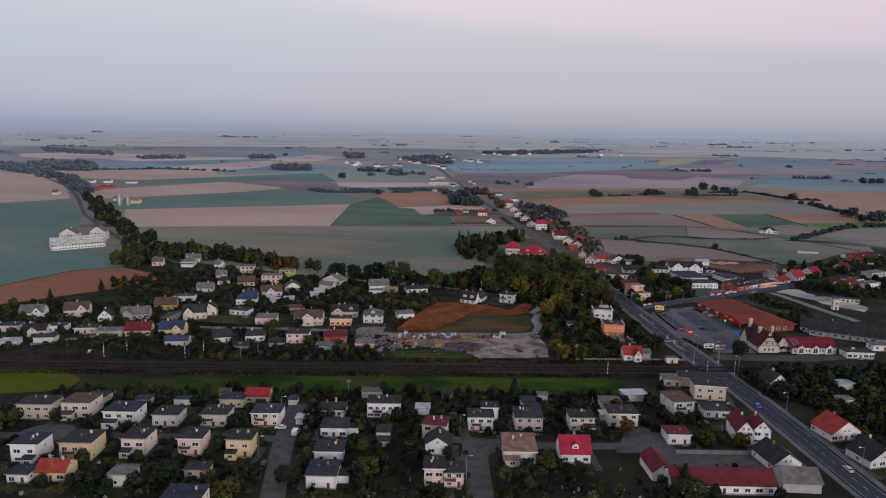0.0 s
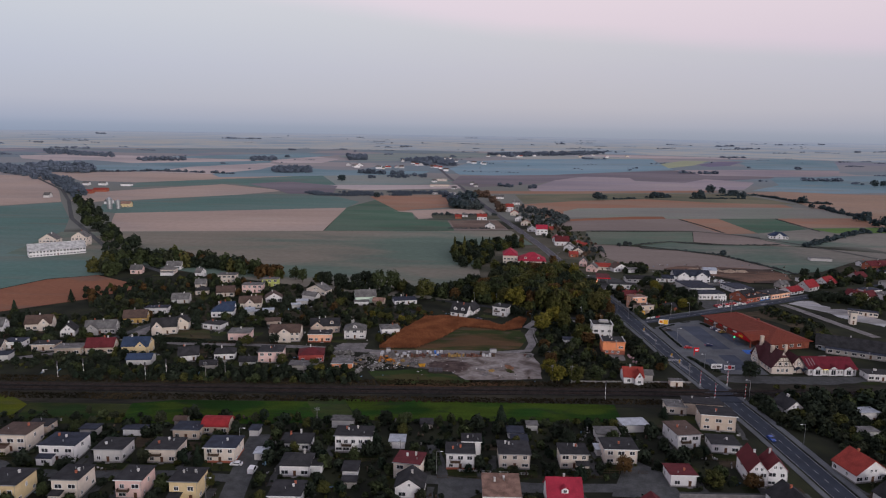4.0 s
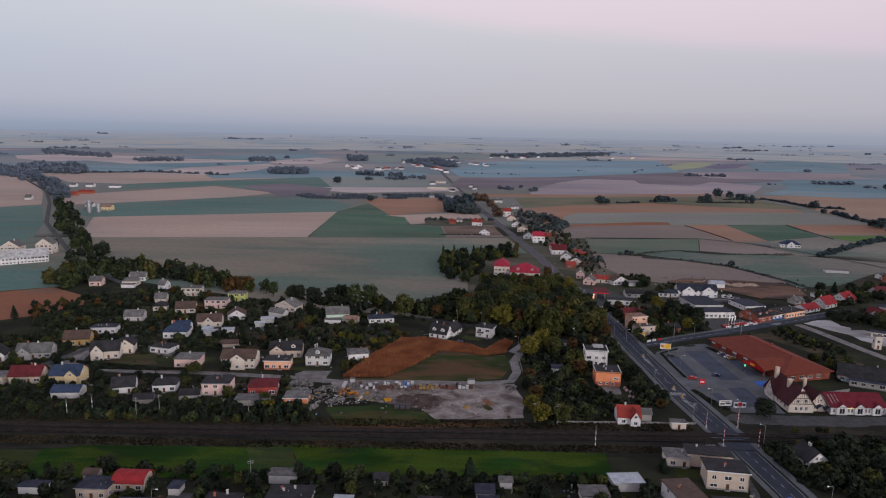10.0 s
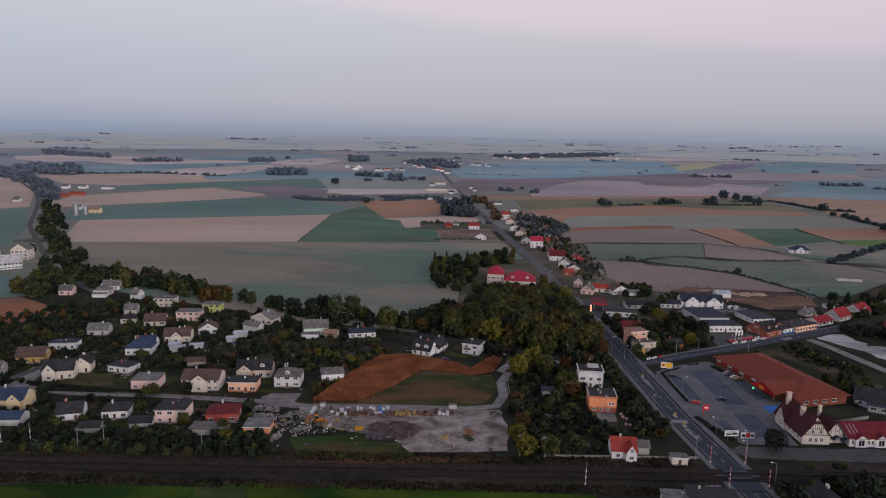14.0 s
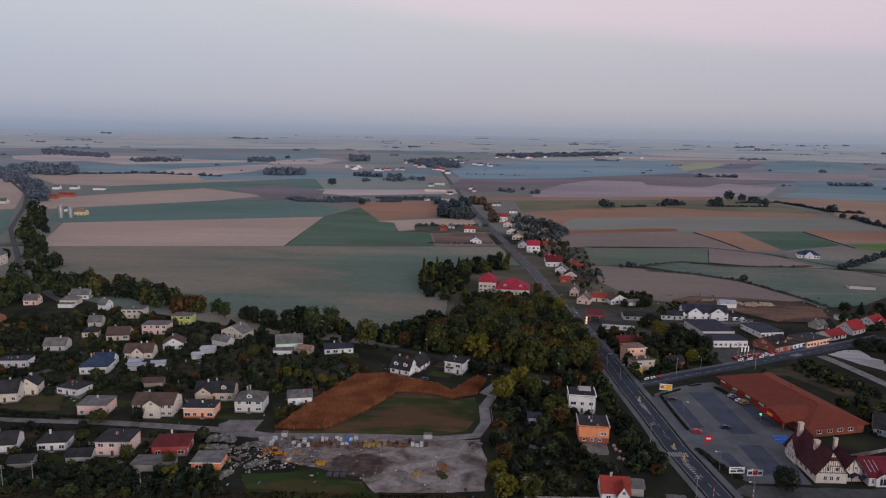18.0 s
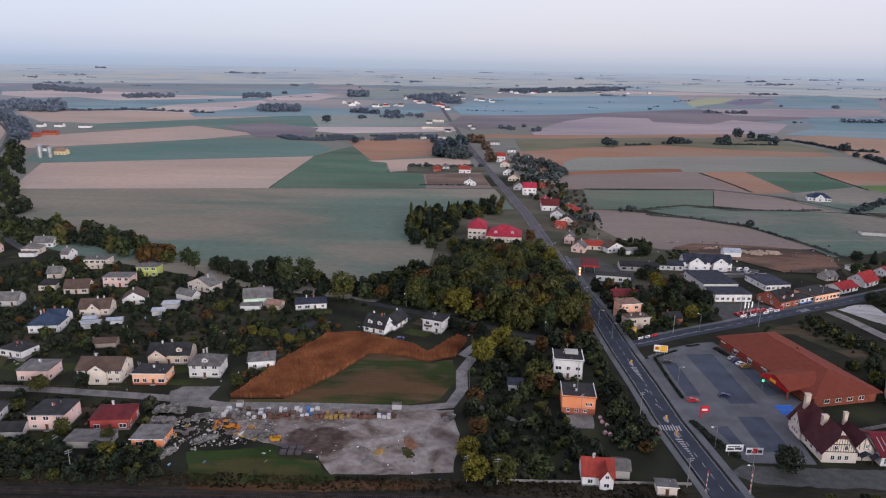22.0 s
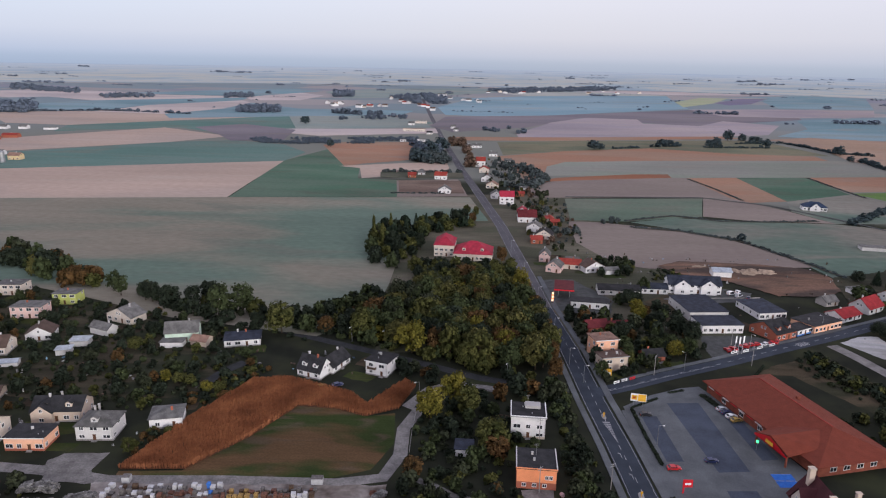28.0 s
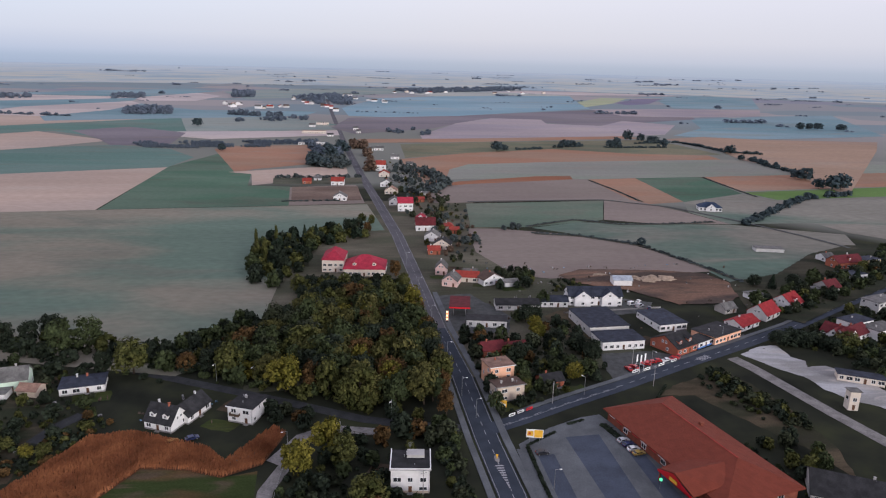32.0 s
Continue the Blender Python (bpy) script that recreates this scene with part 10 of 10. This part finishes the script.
# ---- maize field ----
def maize():
    """Ripe maize in drilled rows that follow the plot's long side."""
    rnd = random.Random(77)
    verts, faces = [], []
    ux, uy = 0.353, 0.936  # along the rows
    for i in range(-150, 151):
        for j in range(-150, 151):
            p, q = j * 0.34 + rnd.uniform(-0.15, 0.15), i * 0.78 + rnd.uniform(-0.10, 0.10)
            x, y = 18 + ux * p + uy * q, 414 + uy * p - ux * q
            if not inside(x, y, CORN):
                continue
            h = rnd.uniform(1.9, 2.25) * (0.9 + 0.12 * noise.noise((x / 8, y / 8, 1)))
            for k in range(3):
                a = rnd.uniform(0, 6.28)
                dx, dy = math.cos(a) * 0.17, math.sin(a) * 0.17
                b = len(verts)
                z0 = rnd.uniform(0, 0.6)
                verts += [(x - dx, y - dy, z0), (x + dx * 0.2, y + dy * 0.2, z0), (x + dx * 1.5, y + dy * 1.5, h * rnd.uniform(0.6, 0.95)), (x, y, h)]
                faces.append((b, b + 1, b + 2, b + 3))
    me = bpy.data.meshes.new("maize")
    me.from_pydata(verts, [], faces)
    me.materials.append(surface("dry_maize", (0.240, 0.092, 0.045, 1), 0.9, 0.16, 0.10, 0.8, second=(0.305, 0.125, 0.060, 1), islands=True))
    tagged(new("maize_crop", me), "ripe dry rust-brown maize crop", "maize", kind="stuff")


maize()
sheet("maize_ground", CORN, 0.09, earth("maize_soil", (0.11, 0.05, 0.028)), "brown soil under the maize", "field")


# ---- builders' yard ----
def stack(x, y, yaw, w, d, h, mat, words, name="pallet_stack"):
    """Goods on a pallet: two runners below, layered load above."""
    ob = thing(name, x, y, 0.11, yaw, words, "building material")
    for s in (-0.4, 0.4):
        bm = bmesh.new()
        box(bm, -w / 2, w / 2, s * d - 0.06, s * d + 0.06, 0, 0.14)
        part("runner", bm, DARKWOOD, ob)
    layers = max(1, int(h / 0.45))
    for i in range(layers):
        bm = bmesh.new()
        j = random.Random(int(x * 31 + y * 7 + i)).uniform(-0.05, 0.05)
        box(bm, -w / 2 + j, w / 2 + j, -d / 2, d / 2, 0.14 + i * h / layers, 0.12 + (i + 1) * h / layers)
        part("load", bm, mat, ob)
    return ob


CLAY = surface("clay_blocks", (0.125, 0.062, 0.046, 1), 0.9, 0.25, 2.0)
GREYBLOCK = surface("grey_blocks", (0.13, 0.12, 0.115, 1), 0.9, 0.25, 2.0)
BOARDS = surface("fresh_boards", (0.27, 0.175, 0.065, 1), 0.8, 0.25, 2.0)
WRAP = surface("white_wrap", (0.44, 0.44, 0.45, 1), 0.4, 0.1)
BLUEWRAP = surface("blue_wrap", (0.05, 0.16, 0.48, 1), 0.4, 0.1)
rnd = random.Random(5)
GOODS = ((CLAY, "stack of reddish clay blocks on a pallet"), (GREYBLOCK, "stack of grey concrete blocks on a pallet"), (BOARDS, "stack of fresh timber boards"), (WRAP, "white-wrapped pallet of building goods"), (BLUEWRAP, "blue-wrapped pallet of building goods"), (DARKWOOD, "pile of weathered dark timber"))
# what stands where along the lane, by stretches of the rows
ROWS = (
    (0, ((-24, (3, 1, 1, 5)), (-8, (1, 0, 1, 5)), (3.5, (0, 0, 1)), (11.5, (2,)), (17.5, (2, 0, 1)), (21, (0,)), (29.5, (3,)), (34.5, (0, 1, 5)), (39, ()))),
    (1, ((-24, (3, 5, 1, 1)), (-12, (1, 0, 1, 3)), (1, (3, 1)), (5.2, (4,)), (7, (0, 1)), (11.5, (2, 5)), (17, (0, 1, 5)), (29, (1, 0)), (36, ()))),
    (2, ((-24, (1, 5, 3)), (-10, (3, 1)), (0, (3, 3, 4)), (8, ()))),
)
for row, runs in ROWS:
    for (x, kinds), (end, _) in zip(runs, runs[1:]):
        while kinds and x < end - 0.6:
            w = rnd.uniform(0.9, 1.7)
            if rnd.random() < 0.9:
                y = 368.2 + 0.1 * max(x, 0) + 0.04 * min(x, 0) + row * 2.5 + rnd.uniform(-0.5, 0.5)
                stack(x + w / 2, y, rnd.uniform(-9, 9), w, rnd.uniform(0.9, 1.4), rnd.choice((0.5, 0.9, 1.2, 1.3, 1.7)), *GOODS[rnd.choice(kinds)])
            x += w + rnd.uniform(0.1, 0.5)
for i in range(46):
    x, y = rnd.uniform(-38, -4), rnd.uniform(353, 369)
    if x < -16 or y < 362:
        stack(x, y, rnd.uniform(0, 180), rnd.uniform(0.8, 2.4), rnd.uniform(0.7, 1.4), rnd.uniform(0.3, 0.9), *GOODS[rnd.choice((1, 1, 3, 1, 2))])


def rubble(x, y, r, h, seed, mat, words):
    q = random.Random(seed)
    bm = bmesh.new()
    bmesh.ops.create_grid(bm, x_segments=14, y_segments=14, size=1)
    for v in bm.verts:
        a = math.atan2(v.co.y, v.co.x)
        d = math.hypot(v.co.x, v.co.y) * (1 + 0.28 * math.sin(2 * a + seed) + 0.16 * math.sin(5 * a + 2 * seed))
        v.co.z = max(0, 1 - d) ** 0.9 * h * q.uniform(0.55, 1.35) - (0.03 if d < 1 else 0.25)
        v.co.x, v.co.y = v.co.x * r, v.co.y * r * 0.7
    ob = solid("earth_mound", bm, mat, words, "heap", pose(x, y, 0.1, 0, 0, q.uniform(0, 180)))
    return ob


for i, (x, y, r, h) in enumerate(((28, 351, 2.2, 0.5), (33, 350, 2.4, 0.6), (53, 374, 2.0, 1.0), (30, 345, 2.5, 0.4), (-10, 357, 2.6, 0.9), (-14, 357, 2.4, 0.8), (-24, 364, 2.6, 0.8), (51, 430, 2.2, 0.5), (46, 428, 2.6, 0.5))):
    rubble(x, y, r, h, i, (GREYBLOCK, BOARDS, CLAY, GREYBLOCK)[i % 4], "low uneven mound of pale earth")
for i in range(6):
    ob = stack(3.0 + (i % 3) * 2.4, 347 + (i // 3) * 2.6, 3, 2.0, 2.0, 0.8, PRINTDARK, "dark stacked crates in the yard")


def debris():
    """Loose slabs, boards and scrap, thrown about."""
    q = random.Random(12)
    bm = bmesh.new()
    for i in range(620):
        x, y = q.uniform(-43, -4), q.uniform(347, 372)
        if q.random() < 0.08:
            x, y = q.uniform(-4, 45), q.uniform(339, 369)
        if (x + 23) ** 2 / 400 + (y - 360) ** 2 / 120 > 1 and x < -4:
            continue
        w, d, h = q.uniform(0.25, 1.2), q.uniform(0.12, 0.45), q.uniform(0.06, 0.3)
        v = len(bm.verts)
        box(bm, -w / 2, w / 2, -d / 2, d / 2, 0, h)
        bm.verts.ensure_lookup_table()
        bmesh.ops.transform(bm, matrix=pose(x, y, 0.1, q.uniform(-20, 20), q.uniform(-20, 20), q.uniform(0, 180)), verts=bm.verts[v:])
    solid("debris", bm, surface("scrap", (0.24, 0.23, 0.225, 1), 0.8, 0.85, 0.5, 1.0, islands=True), "scattered pale slabs, boards and scrap", "debris", kind="stuff")


debris()


def stone_heap(x, y, yaw, w, d, h, n, seed):
    """Long stack of split stone slabs, laid roughly and spilling at the foot."""
    q = random.Random(seed)
    verts, faces = [], []
    for i in range(n):
        u, v = q.uniform(-0.5, 0.5), q.uniform(-0.5, 0.5)
        top = h * (1 - 1.2 * max(0.0, abs(u) - 0.36) / 0.14 * 0.5) * (1 - max(0.0, abs(v) - 0.36) / 0.14 * 0.4)
        m = pose(u * w, v * d, q.uniform(0.2, 1.0) * top, q.uniform(-12, 12), q.uniform(-12, 12), q.choice((0, 90)) + q.uniform(-18, 18))
        a, b, c = q.uniform(0.3, 0.75), q.uniform(0.2, 0.45), q.uniform(0.08, 0.22)
        k = len(verts)
        verts += [tuple(m @ Vector((sx * a, sy * b, sz * c))) for sz in (-1, 1) for sx, sy in ((-1, -1), (1, -1), (1, 1), (-1, 1))]
        faces += [tuple(k + e for e in f) for f in ((3, 2, 1, 0), (4, 5, 6, 7), (0, 1, 5, 4), (1, 2, 6, 5), (2, 3, 7, 6), (3, 0, 4, 7))]
    me = bpy.data.meshes.new("stone_heap")
    me.from_pydata(verts, [], faces)
    me.materials.append(surface("split_stone", (0.150, 0.146, 0.140, 1), 0.9, 0.5, 0.6, 2.0, islands=True))
    ob = tagged(new("stone_heap", me), "long stack of pale grey split stone slabs", "stone heap", kind="stuff")
    ob.matrix_basis = pose(x, y, 0.1, 0, 0, yaw)


stone_heap(-43.5, 370.3, 4, 10.5, 3.6, 2.2, 420, 71)
stone_heap(-42.8, 362.0, 6, 9.0, 4.2, 2.0, 420, 72)
stone_heap(-33.5, 343.8, 62, 6.5, 2.4, 1.4, 160, 73)
stone_heap(-30.0, 367.0, 20, 8.0, 3.0, 1.2, 190, 74)
stone_heap(-24.5, 353.0, 35, 7.5, 2.4, 1.0, 150, 75)
stone_heap(-6.5, 357.0, 10, 8.0, 2.2, 1.0, 150, 76)
stone_heap(54.6, 373.0, 60, 4.5, 2.4, 0.9, 120, 77)
TAKEN.extend([(-43, 366, 8), (-30, 366, 5), (-24, 353, 4)])


def digger(x, y, yaw):
    """A backhoe loader: body, cab, wheels, front bucket, rear arm."""
    YEL = surface("machine_yellow", (0.36, 0.135, 0.018, 1), 0.45, 0.12)
    ob = thing("backhoe_loader", x, y, 0.11, yaw, "dusty orange backhoe loader standing in the builders' yard", "digger")
    bm = bmesh.new()
    prism(bm, [(-1.6, 0.6), (2.2, 0.6), (2.2, 1.5), (0.6, 1.7), (-1.6, 1.6)], -0.7, 0.7)
    part("body", bm, YEL, ob)
    bm = bmesh.new()
    prism(bm, [(-1.2, 1.6), (0.5, 1.65), (0.2, 2.9), (-1.1, 2.9)], -0.7, 0.7)
    cab = part("cab", bm, GLASS, ob)
    bm = bmesh.new()
    box(bm, -1.3, 0.4, -0.8, 0.8, 2.9, 3.02)
    part("cab_roof", bm, YEL, cab)
    for px, r in ((-1.1, 0.72), (1.6, 0.5)):
        for s in (-1, 1):
            bm = bmesh.new()
            tube(bm, 0, 0, -0.2, 0.2, r, r, 14)
            w = part("wheel", bm, TYRE, ob, at=pose(px, s * 0.95, r, 90, 0, 0))
            bm = bmesh.new()
            tube(bm, 0, 0, -0.21, 0.21, r * 0.5, r * 0.5, 10)
            part("rim", bm, YEL, w)
    bm = bmesh.new()
    prism(bm, [(3.0, 0.1), (4.0, 0.1), (3.3, 1.0), (3.0, 1.0)], -1.1, 1.1)
    part("front_bucket", bm, YEL, ob)
    for s in (-0.7, 0.7):
        bm = bmesh.new()
        prism(bm, [(0.8, 1.5), (3.1, 0.5), (3.1, 0.75), (0.9, 1.8)], s - 0.08, s + 0.08)
        part("loader_arm", bm, YEL, ob)
    bm = bmesh.new()
    prism(bm, [(-1.6, 1.0), (-1.5, 1.3), (-3.2, 3.3), (-3.5, 3.2)], -0.12, 0.12)
    part("boom", bm, YEL, ob)
    bm = bmesh.new()
    prism(bm, [(-3.3, 3.3), (-3.6, 3.2), (-4.2, 1.0), (-3.9, 1.0)], -0.1, 0.1)
    part("dipper", bm, YEL, ob)
    bm = bmesh.new()
    prism(bm, [(-4.3, 1.1), (-3.8, 1.0), (-3.3, 0.5), (-3.9, 0.3)], -0.35, 0.35)
    part("rear_bucket", bm, YEL, ob)


digger(-19.5, 360.5, 8)


def clutter(name, mat, label, count, seed, flat):
    """Garden odds and ends: butts, benches, pallets, sheets, small stores."""
    q = random.Random(seed)
    verts, faces = [], []
    plots = ((-190, 60, 336, 372), (-190, 40, 384, 470), (-150, 60, 196, 290), (60, 128, 200, 290), (160, 320, 215, 315), (150, 320, 500, 640))
    while count:
        x0, x1, y0, y1 = q.choice(plots)
        x, y = q.uniform(x0, x1), q.uniform(y0, y1)
        if not clear(x, y, 0.3) or inside(x, y, YARD) or inside(x, y, CORN) or inside(x, y, GREENLOT):
            continue
        count -= 1
        for k in range(q.choice((1, 1, 2, 3))):  # small groups
            w, d, h = q.uniform(0.3, 1.3), q.uniform(0.25, 0.8), q.uniform(0.5, 1.5)
            if q.random() < flat:
                w, d, h = w * 1.8, d * 1.8, 0.12 + 0.3 * q.random()
            m = pose(x + q.uniform(-1.6, 1.6), y + q.uniform(-1.6, 1.6), 0.05, 0, 0, q.uniform(0, 90))
            n, b = q.choice((4, 4, 6)), len(verts)
            for z, g in ((0, 1.0), (h, q.uniform(0.8, 1.0))):
                verts += [tuple(m @ Vector((w / 2 * g * math.cos(math.tau * i / n + 0.785), d / 2 * g * math.sin(math.tau * i / n + 0.785), z))) for i in range(n)]
            faces += [tuple(b + n + i for i in range(n))] + [(b + i, b + (i + 1) % n, b + n + (i + 1) % n, b + n + i) for i in range(n)]
    me = bpy.data.meshes.new(name)
    me.from_pydata(verts, [], faces)
    me.materials.append(mat)
    tagged(new(name, me), label, "clutter", kind="stuff")


clutter("garden_clutter", surface("garden_odds", (0.21, 0.205, 0.20, 1), 0.8, 0.85, 0.5, 2.0, islands=True), "pale benches, water butts and stores about the gardens", 330, 31, 0.5)
clutter("woodpile_clutter", surface("old_wood_odds", (0.075, 0.055, 0.042, 1), 0.85, 0.6, 0.5, 2.0, islands=True), "weathered woodpiles, frames and crates about the gardens", 220, 32, 0.3)
clutter("tarpaulin_clutter", surface("blue_tarp", (0.12, 0.20, 0.27, 1), 0.6, 0.7, 0.5, 2.0, islands=True), "faded blue sheets and covers about the gardens", 60, 33, 0.8)


def skip(x, y, yaw):
    """An open waste skip with sloping ends."""
    ob = thing("waste_skip", x, y, 0.12, yaw, "yellow open waste skip in the yard", "skip")
    bm = bmesh.new()
    prism(bm, [(-1.2, 0), (1.2, 0), (1.8, 1.1), (1.65, 1.1), (1.1, 0.1), (-1.1, 0.1), (-1.65, 1.1), (-1.8, 1.1)], -0.8, 0.8)
    part("body", bm, surface("skip_yellow", (0.45, 0.24, 0.03, 1), 0.6, 0.2), ob)
    for q in (-0.8, 0.74):
        bm = bmesh.new()
        prism(bm, [(-1.2, 0), (1.2, 0), (1.8, 1.1), (-1.8, 1.1)], q, q + 0.06)
        part("side", bm, surface("skip_yellow", (0.45, 0.24, 0.03, 1), 0.6, 0.2), ob)


skip(-1.6, 354.6, 8)
for x, y, w in ((35.6, 378.1, 3.4), (-20.4, 375.7, 2.2)):
    ob = thing("site_container", x, y, 0.12, 3, "small pale site container beside the lane", "container")
    bm = bmesh.new()
    box(bm, -w / 2, w / 2, -1, 1, 0.1, 2.0)
    part("body", bm, WRAP, ob)
    bm = bmesh.new()
    box(bm, -w / 2 - 0.05, w / 2 + 0.05, -1.05, 1.05, 2.0, 2.1)
    part("lid", bm, GREYBLOCK, ob)
rubble(42.4, 355.4, 3.4, 0.8, 41, surface("orange_sand", (0.19, 0.10, 0.06, 1), 0.95, 0.25, 0.5), "mound of orange-brown sand")
rubble(42.2, 350.1, 3.2, 0.5, 42, earth("weedy_mound", (0.040, 0.042, 0.018), None, 0.5, 2.0, 0.4), "weedy green mound of soil")



# ---- fences and walls ----
def fence(pts, h, step, words, post=CONCRETE, rail=STEEL, panel=False, name="fence"):
    ob = thing(name, pts[0][0], pts[0][1], 0, 0, words, "fence")
    x0, y0 = pts[0]
    s, length = 0.0, sum(math.hypot(b[0] - a[0], b[1] - a[1]) for a, b in zip(pts, pts[1:]))
    bm = bmesh.new()
    box(bm, -0.07, 0.07, -0.07, 0.07, -0.1, h)
    pm = mesh_of("post", bm, post)
    bm = bmesh.new()
    if panel:
        box(bm, 0.05, step - 0.05, -0.03, 0.03, 0.05, h - 0.1)
    else:
        box(bm, 0.05, step - 0.05, -0.02, 0.02, h - 0.25, h - 0.15)
    rm = mesh_of("panel", bm, rail)
    bm = bmesh.new()
    box(bm, 0.05, step - 0.05, -0.02, 0.02, 0.25, 0.35)
    rm2 = mesh_of("rail", bm, rail)
    while s < length - step * 0.5:
        x, y, a = along(pts, s)
        m = pose(x - x0, y - y0, 0, 0, 0, math.degrees(a))
        part("post", pm, None, ob, at=m)
        part("panel" if panel else "rail", rm, None, ob, at=m)
        if not panel:
            part("rail", rm2, None, ob, at=m)
        s += step
    return ob


fence([(88, 234.5), (121, 234.5)], 1.8, 3.0, "pale concrete panel wall along a yard", CONCRETE, CONCRETE, True, "panel_wall")
fence([(70, 336.5), (128, 338.5)], 1.1, 2.9, "low pale railway fence near the crossing hut", CONCRETE, CONCRETE, True)
fence([(-48, 206.2), (-14, 206.2)], 1.2, 2.4, "low dark timber garden fence", DARKWOOD, DARKWOOD)
fence([(-12, 206.5), (8, 206.5)], 1.2, 2.4, "low dark timber garden fence", DARKWOOD, DARKWOOD)
fence([(16, 249), (40, 247.5)], 1.0, 2.4, "low white garden fence", SIGNWHITE, SIGNWHITE)
fence([(61.5, 396), (61.4, 408), (62, 422), (66.5, 431)], 1.3, 2.0, "pale concrete post fence beside the lane", CONCRETE, STEEL)
fence([(66, 434), (80, 442), (90, 438)], 1.2, 2.2, "grey post fence round the park corner", DARKWOOD, DARKWOOD)
fence([(186, 370), (203, 376), (214, 380)], 1.6, 2.5, "grey panel fence behind the inn", CONCRETE, CONCRETE, True)
fence([(-133, 388.5), (-118, 384), (-70, 385.5)], 1.2, 2.4, "dark garden fence along the lane", DARKWOOD, DARKWOOD)
fence([(217, 396), (226, 386)], 1.8, 2.4, "pale blue sheet fence beside the supermarket", STEEL, surface("pale_blue_sheet", (0.30, 0.38, 0.46, 1), 0.6), True)
fence([(186, 551), (241, 557)], 1.0, 3.0, "long low wall behind the hall", CONCRETE, CONCRETE, True)


# garden fences of the estate
rnd = random.Random(62)
for x, y, yaw, w, d, kind in PLOTS:
    if kind == "house" and y < 292 and abs(x) < 175 and rnd.random() < 0.75:
        m = pose(x, y, 0, 0, 0, yaw)
        ends = [(m @ Vector((a * (w / 2 + 3), -d / 2 - 6.4, 0))).to_tuple()[:2] for a in (-1, 1)]
        if all(clear(p[0], p[1], -2) for p in ends):
            fence(ends, rnd.uniform(1.0, 1.3), 3.4, rnd.choice(("dark wire garden fence", "low timber garden fence")), post=DARKWOOD, rail=DARKWOOD, name="garden_fence")


def bale(x, y, yaw):
    """A round bale in film, lying on its side."""
    bm = bmesh.new()
    ring = [(-0.6, 0.45), (-0.56, 0.58), (-0.45, 0.65), (0.45, 0.65), (0.56, 0.58), (0.6, 0.45)]
    rows = [[bm.verts.new((u, r * math.cos(k * math.pi / 8), 0.65 + r * math.sin(k * math.pi / 8))) for k in range(16)] for u, r in ring]
    for a, b in zip(rows, rows[1:]):
        for k in range(16):
            bm.faces.new((a[k], a[(k + 1) % 16], b[(k + 1) % 16], b[k]))
    bm.faces.new(rows[0][::-1])
    bm.faces.new(rows[-1])
    solid("wrapped_bale", bm, surface("pink_film", (0.42, 0.27, 0.27, 1), 0.4, 0.12, 1.0), "round bale wrapped in pale pink film", "bale", pose(x, y, 0, 0, 0, yaw), group="wrapped bales")


for x, y in ((107.7, 372.9), (108.9, 370.8), (107.4, 365.8), (108.9, 364.8), (110.2, 368.4), (107.6, 375.8)):
    bale(x, y, 20 + 31 * (int(x * 7) % 5))
hedge([(-151.0, 385.5), (-133.6, 385.3), (-116.2, 385.2)], 1.4, 1.5)
hedge([(-146.3, 388.1), (-156.2, 405.8), (-155.9, 421.7)], 1.2, 1.4)


def mast(x, y, z, h):
    """A slim aerial mast with short cross rods."""
    ob = thing("aerial_mast", x, y, z, 10, "slim grey aerial mast on a flat roof", "antenna")
    bm = bmesh.new()
    tube(bm, 0, 0, 0, h, 0.07, 0.04, 6)
    part("pole", bm, STEEL, ob)
    for k in range(3):
        bm = bmesh.new()
        box(bm, -0.7 + 0.15 * k, 0.7 - 0.15 * k, -0.03, 0.03, h - 0.4 - 0.5 * k, h - 0.34 - 0.5 * k)
        part("rod", bm, STEEL, ob)


mast(100.7, 415.0, 7.6, 4.5)
mast(100.8, 386.3, 5.9, 5.0)
for x, y, r, h, k in ((253.3, 605.1, 9, 1.8, 51), (264.1, 605.9, 8, 1.5, 52), (245.5, 607.5, 6, 1.2, 53), (225.3, 614.6, 5, 1, 54)):
    rubble(x, y, r, h, k, surface("pale_sand", (0.30, 0.23, 0.17, 1), 0.95, 0.2, 0.5), "long heap of pale sand on bare ground")
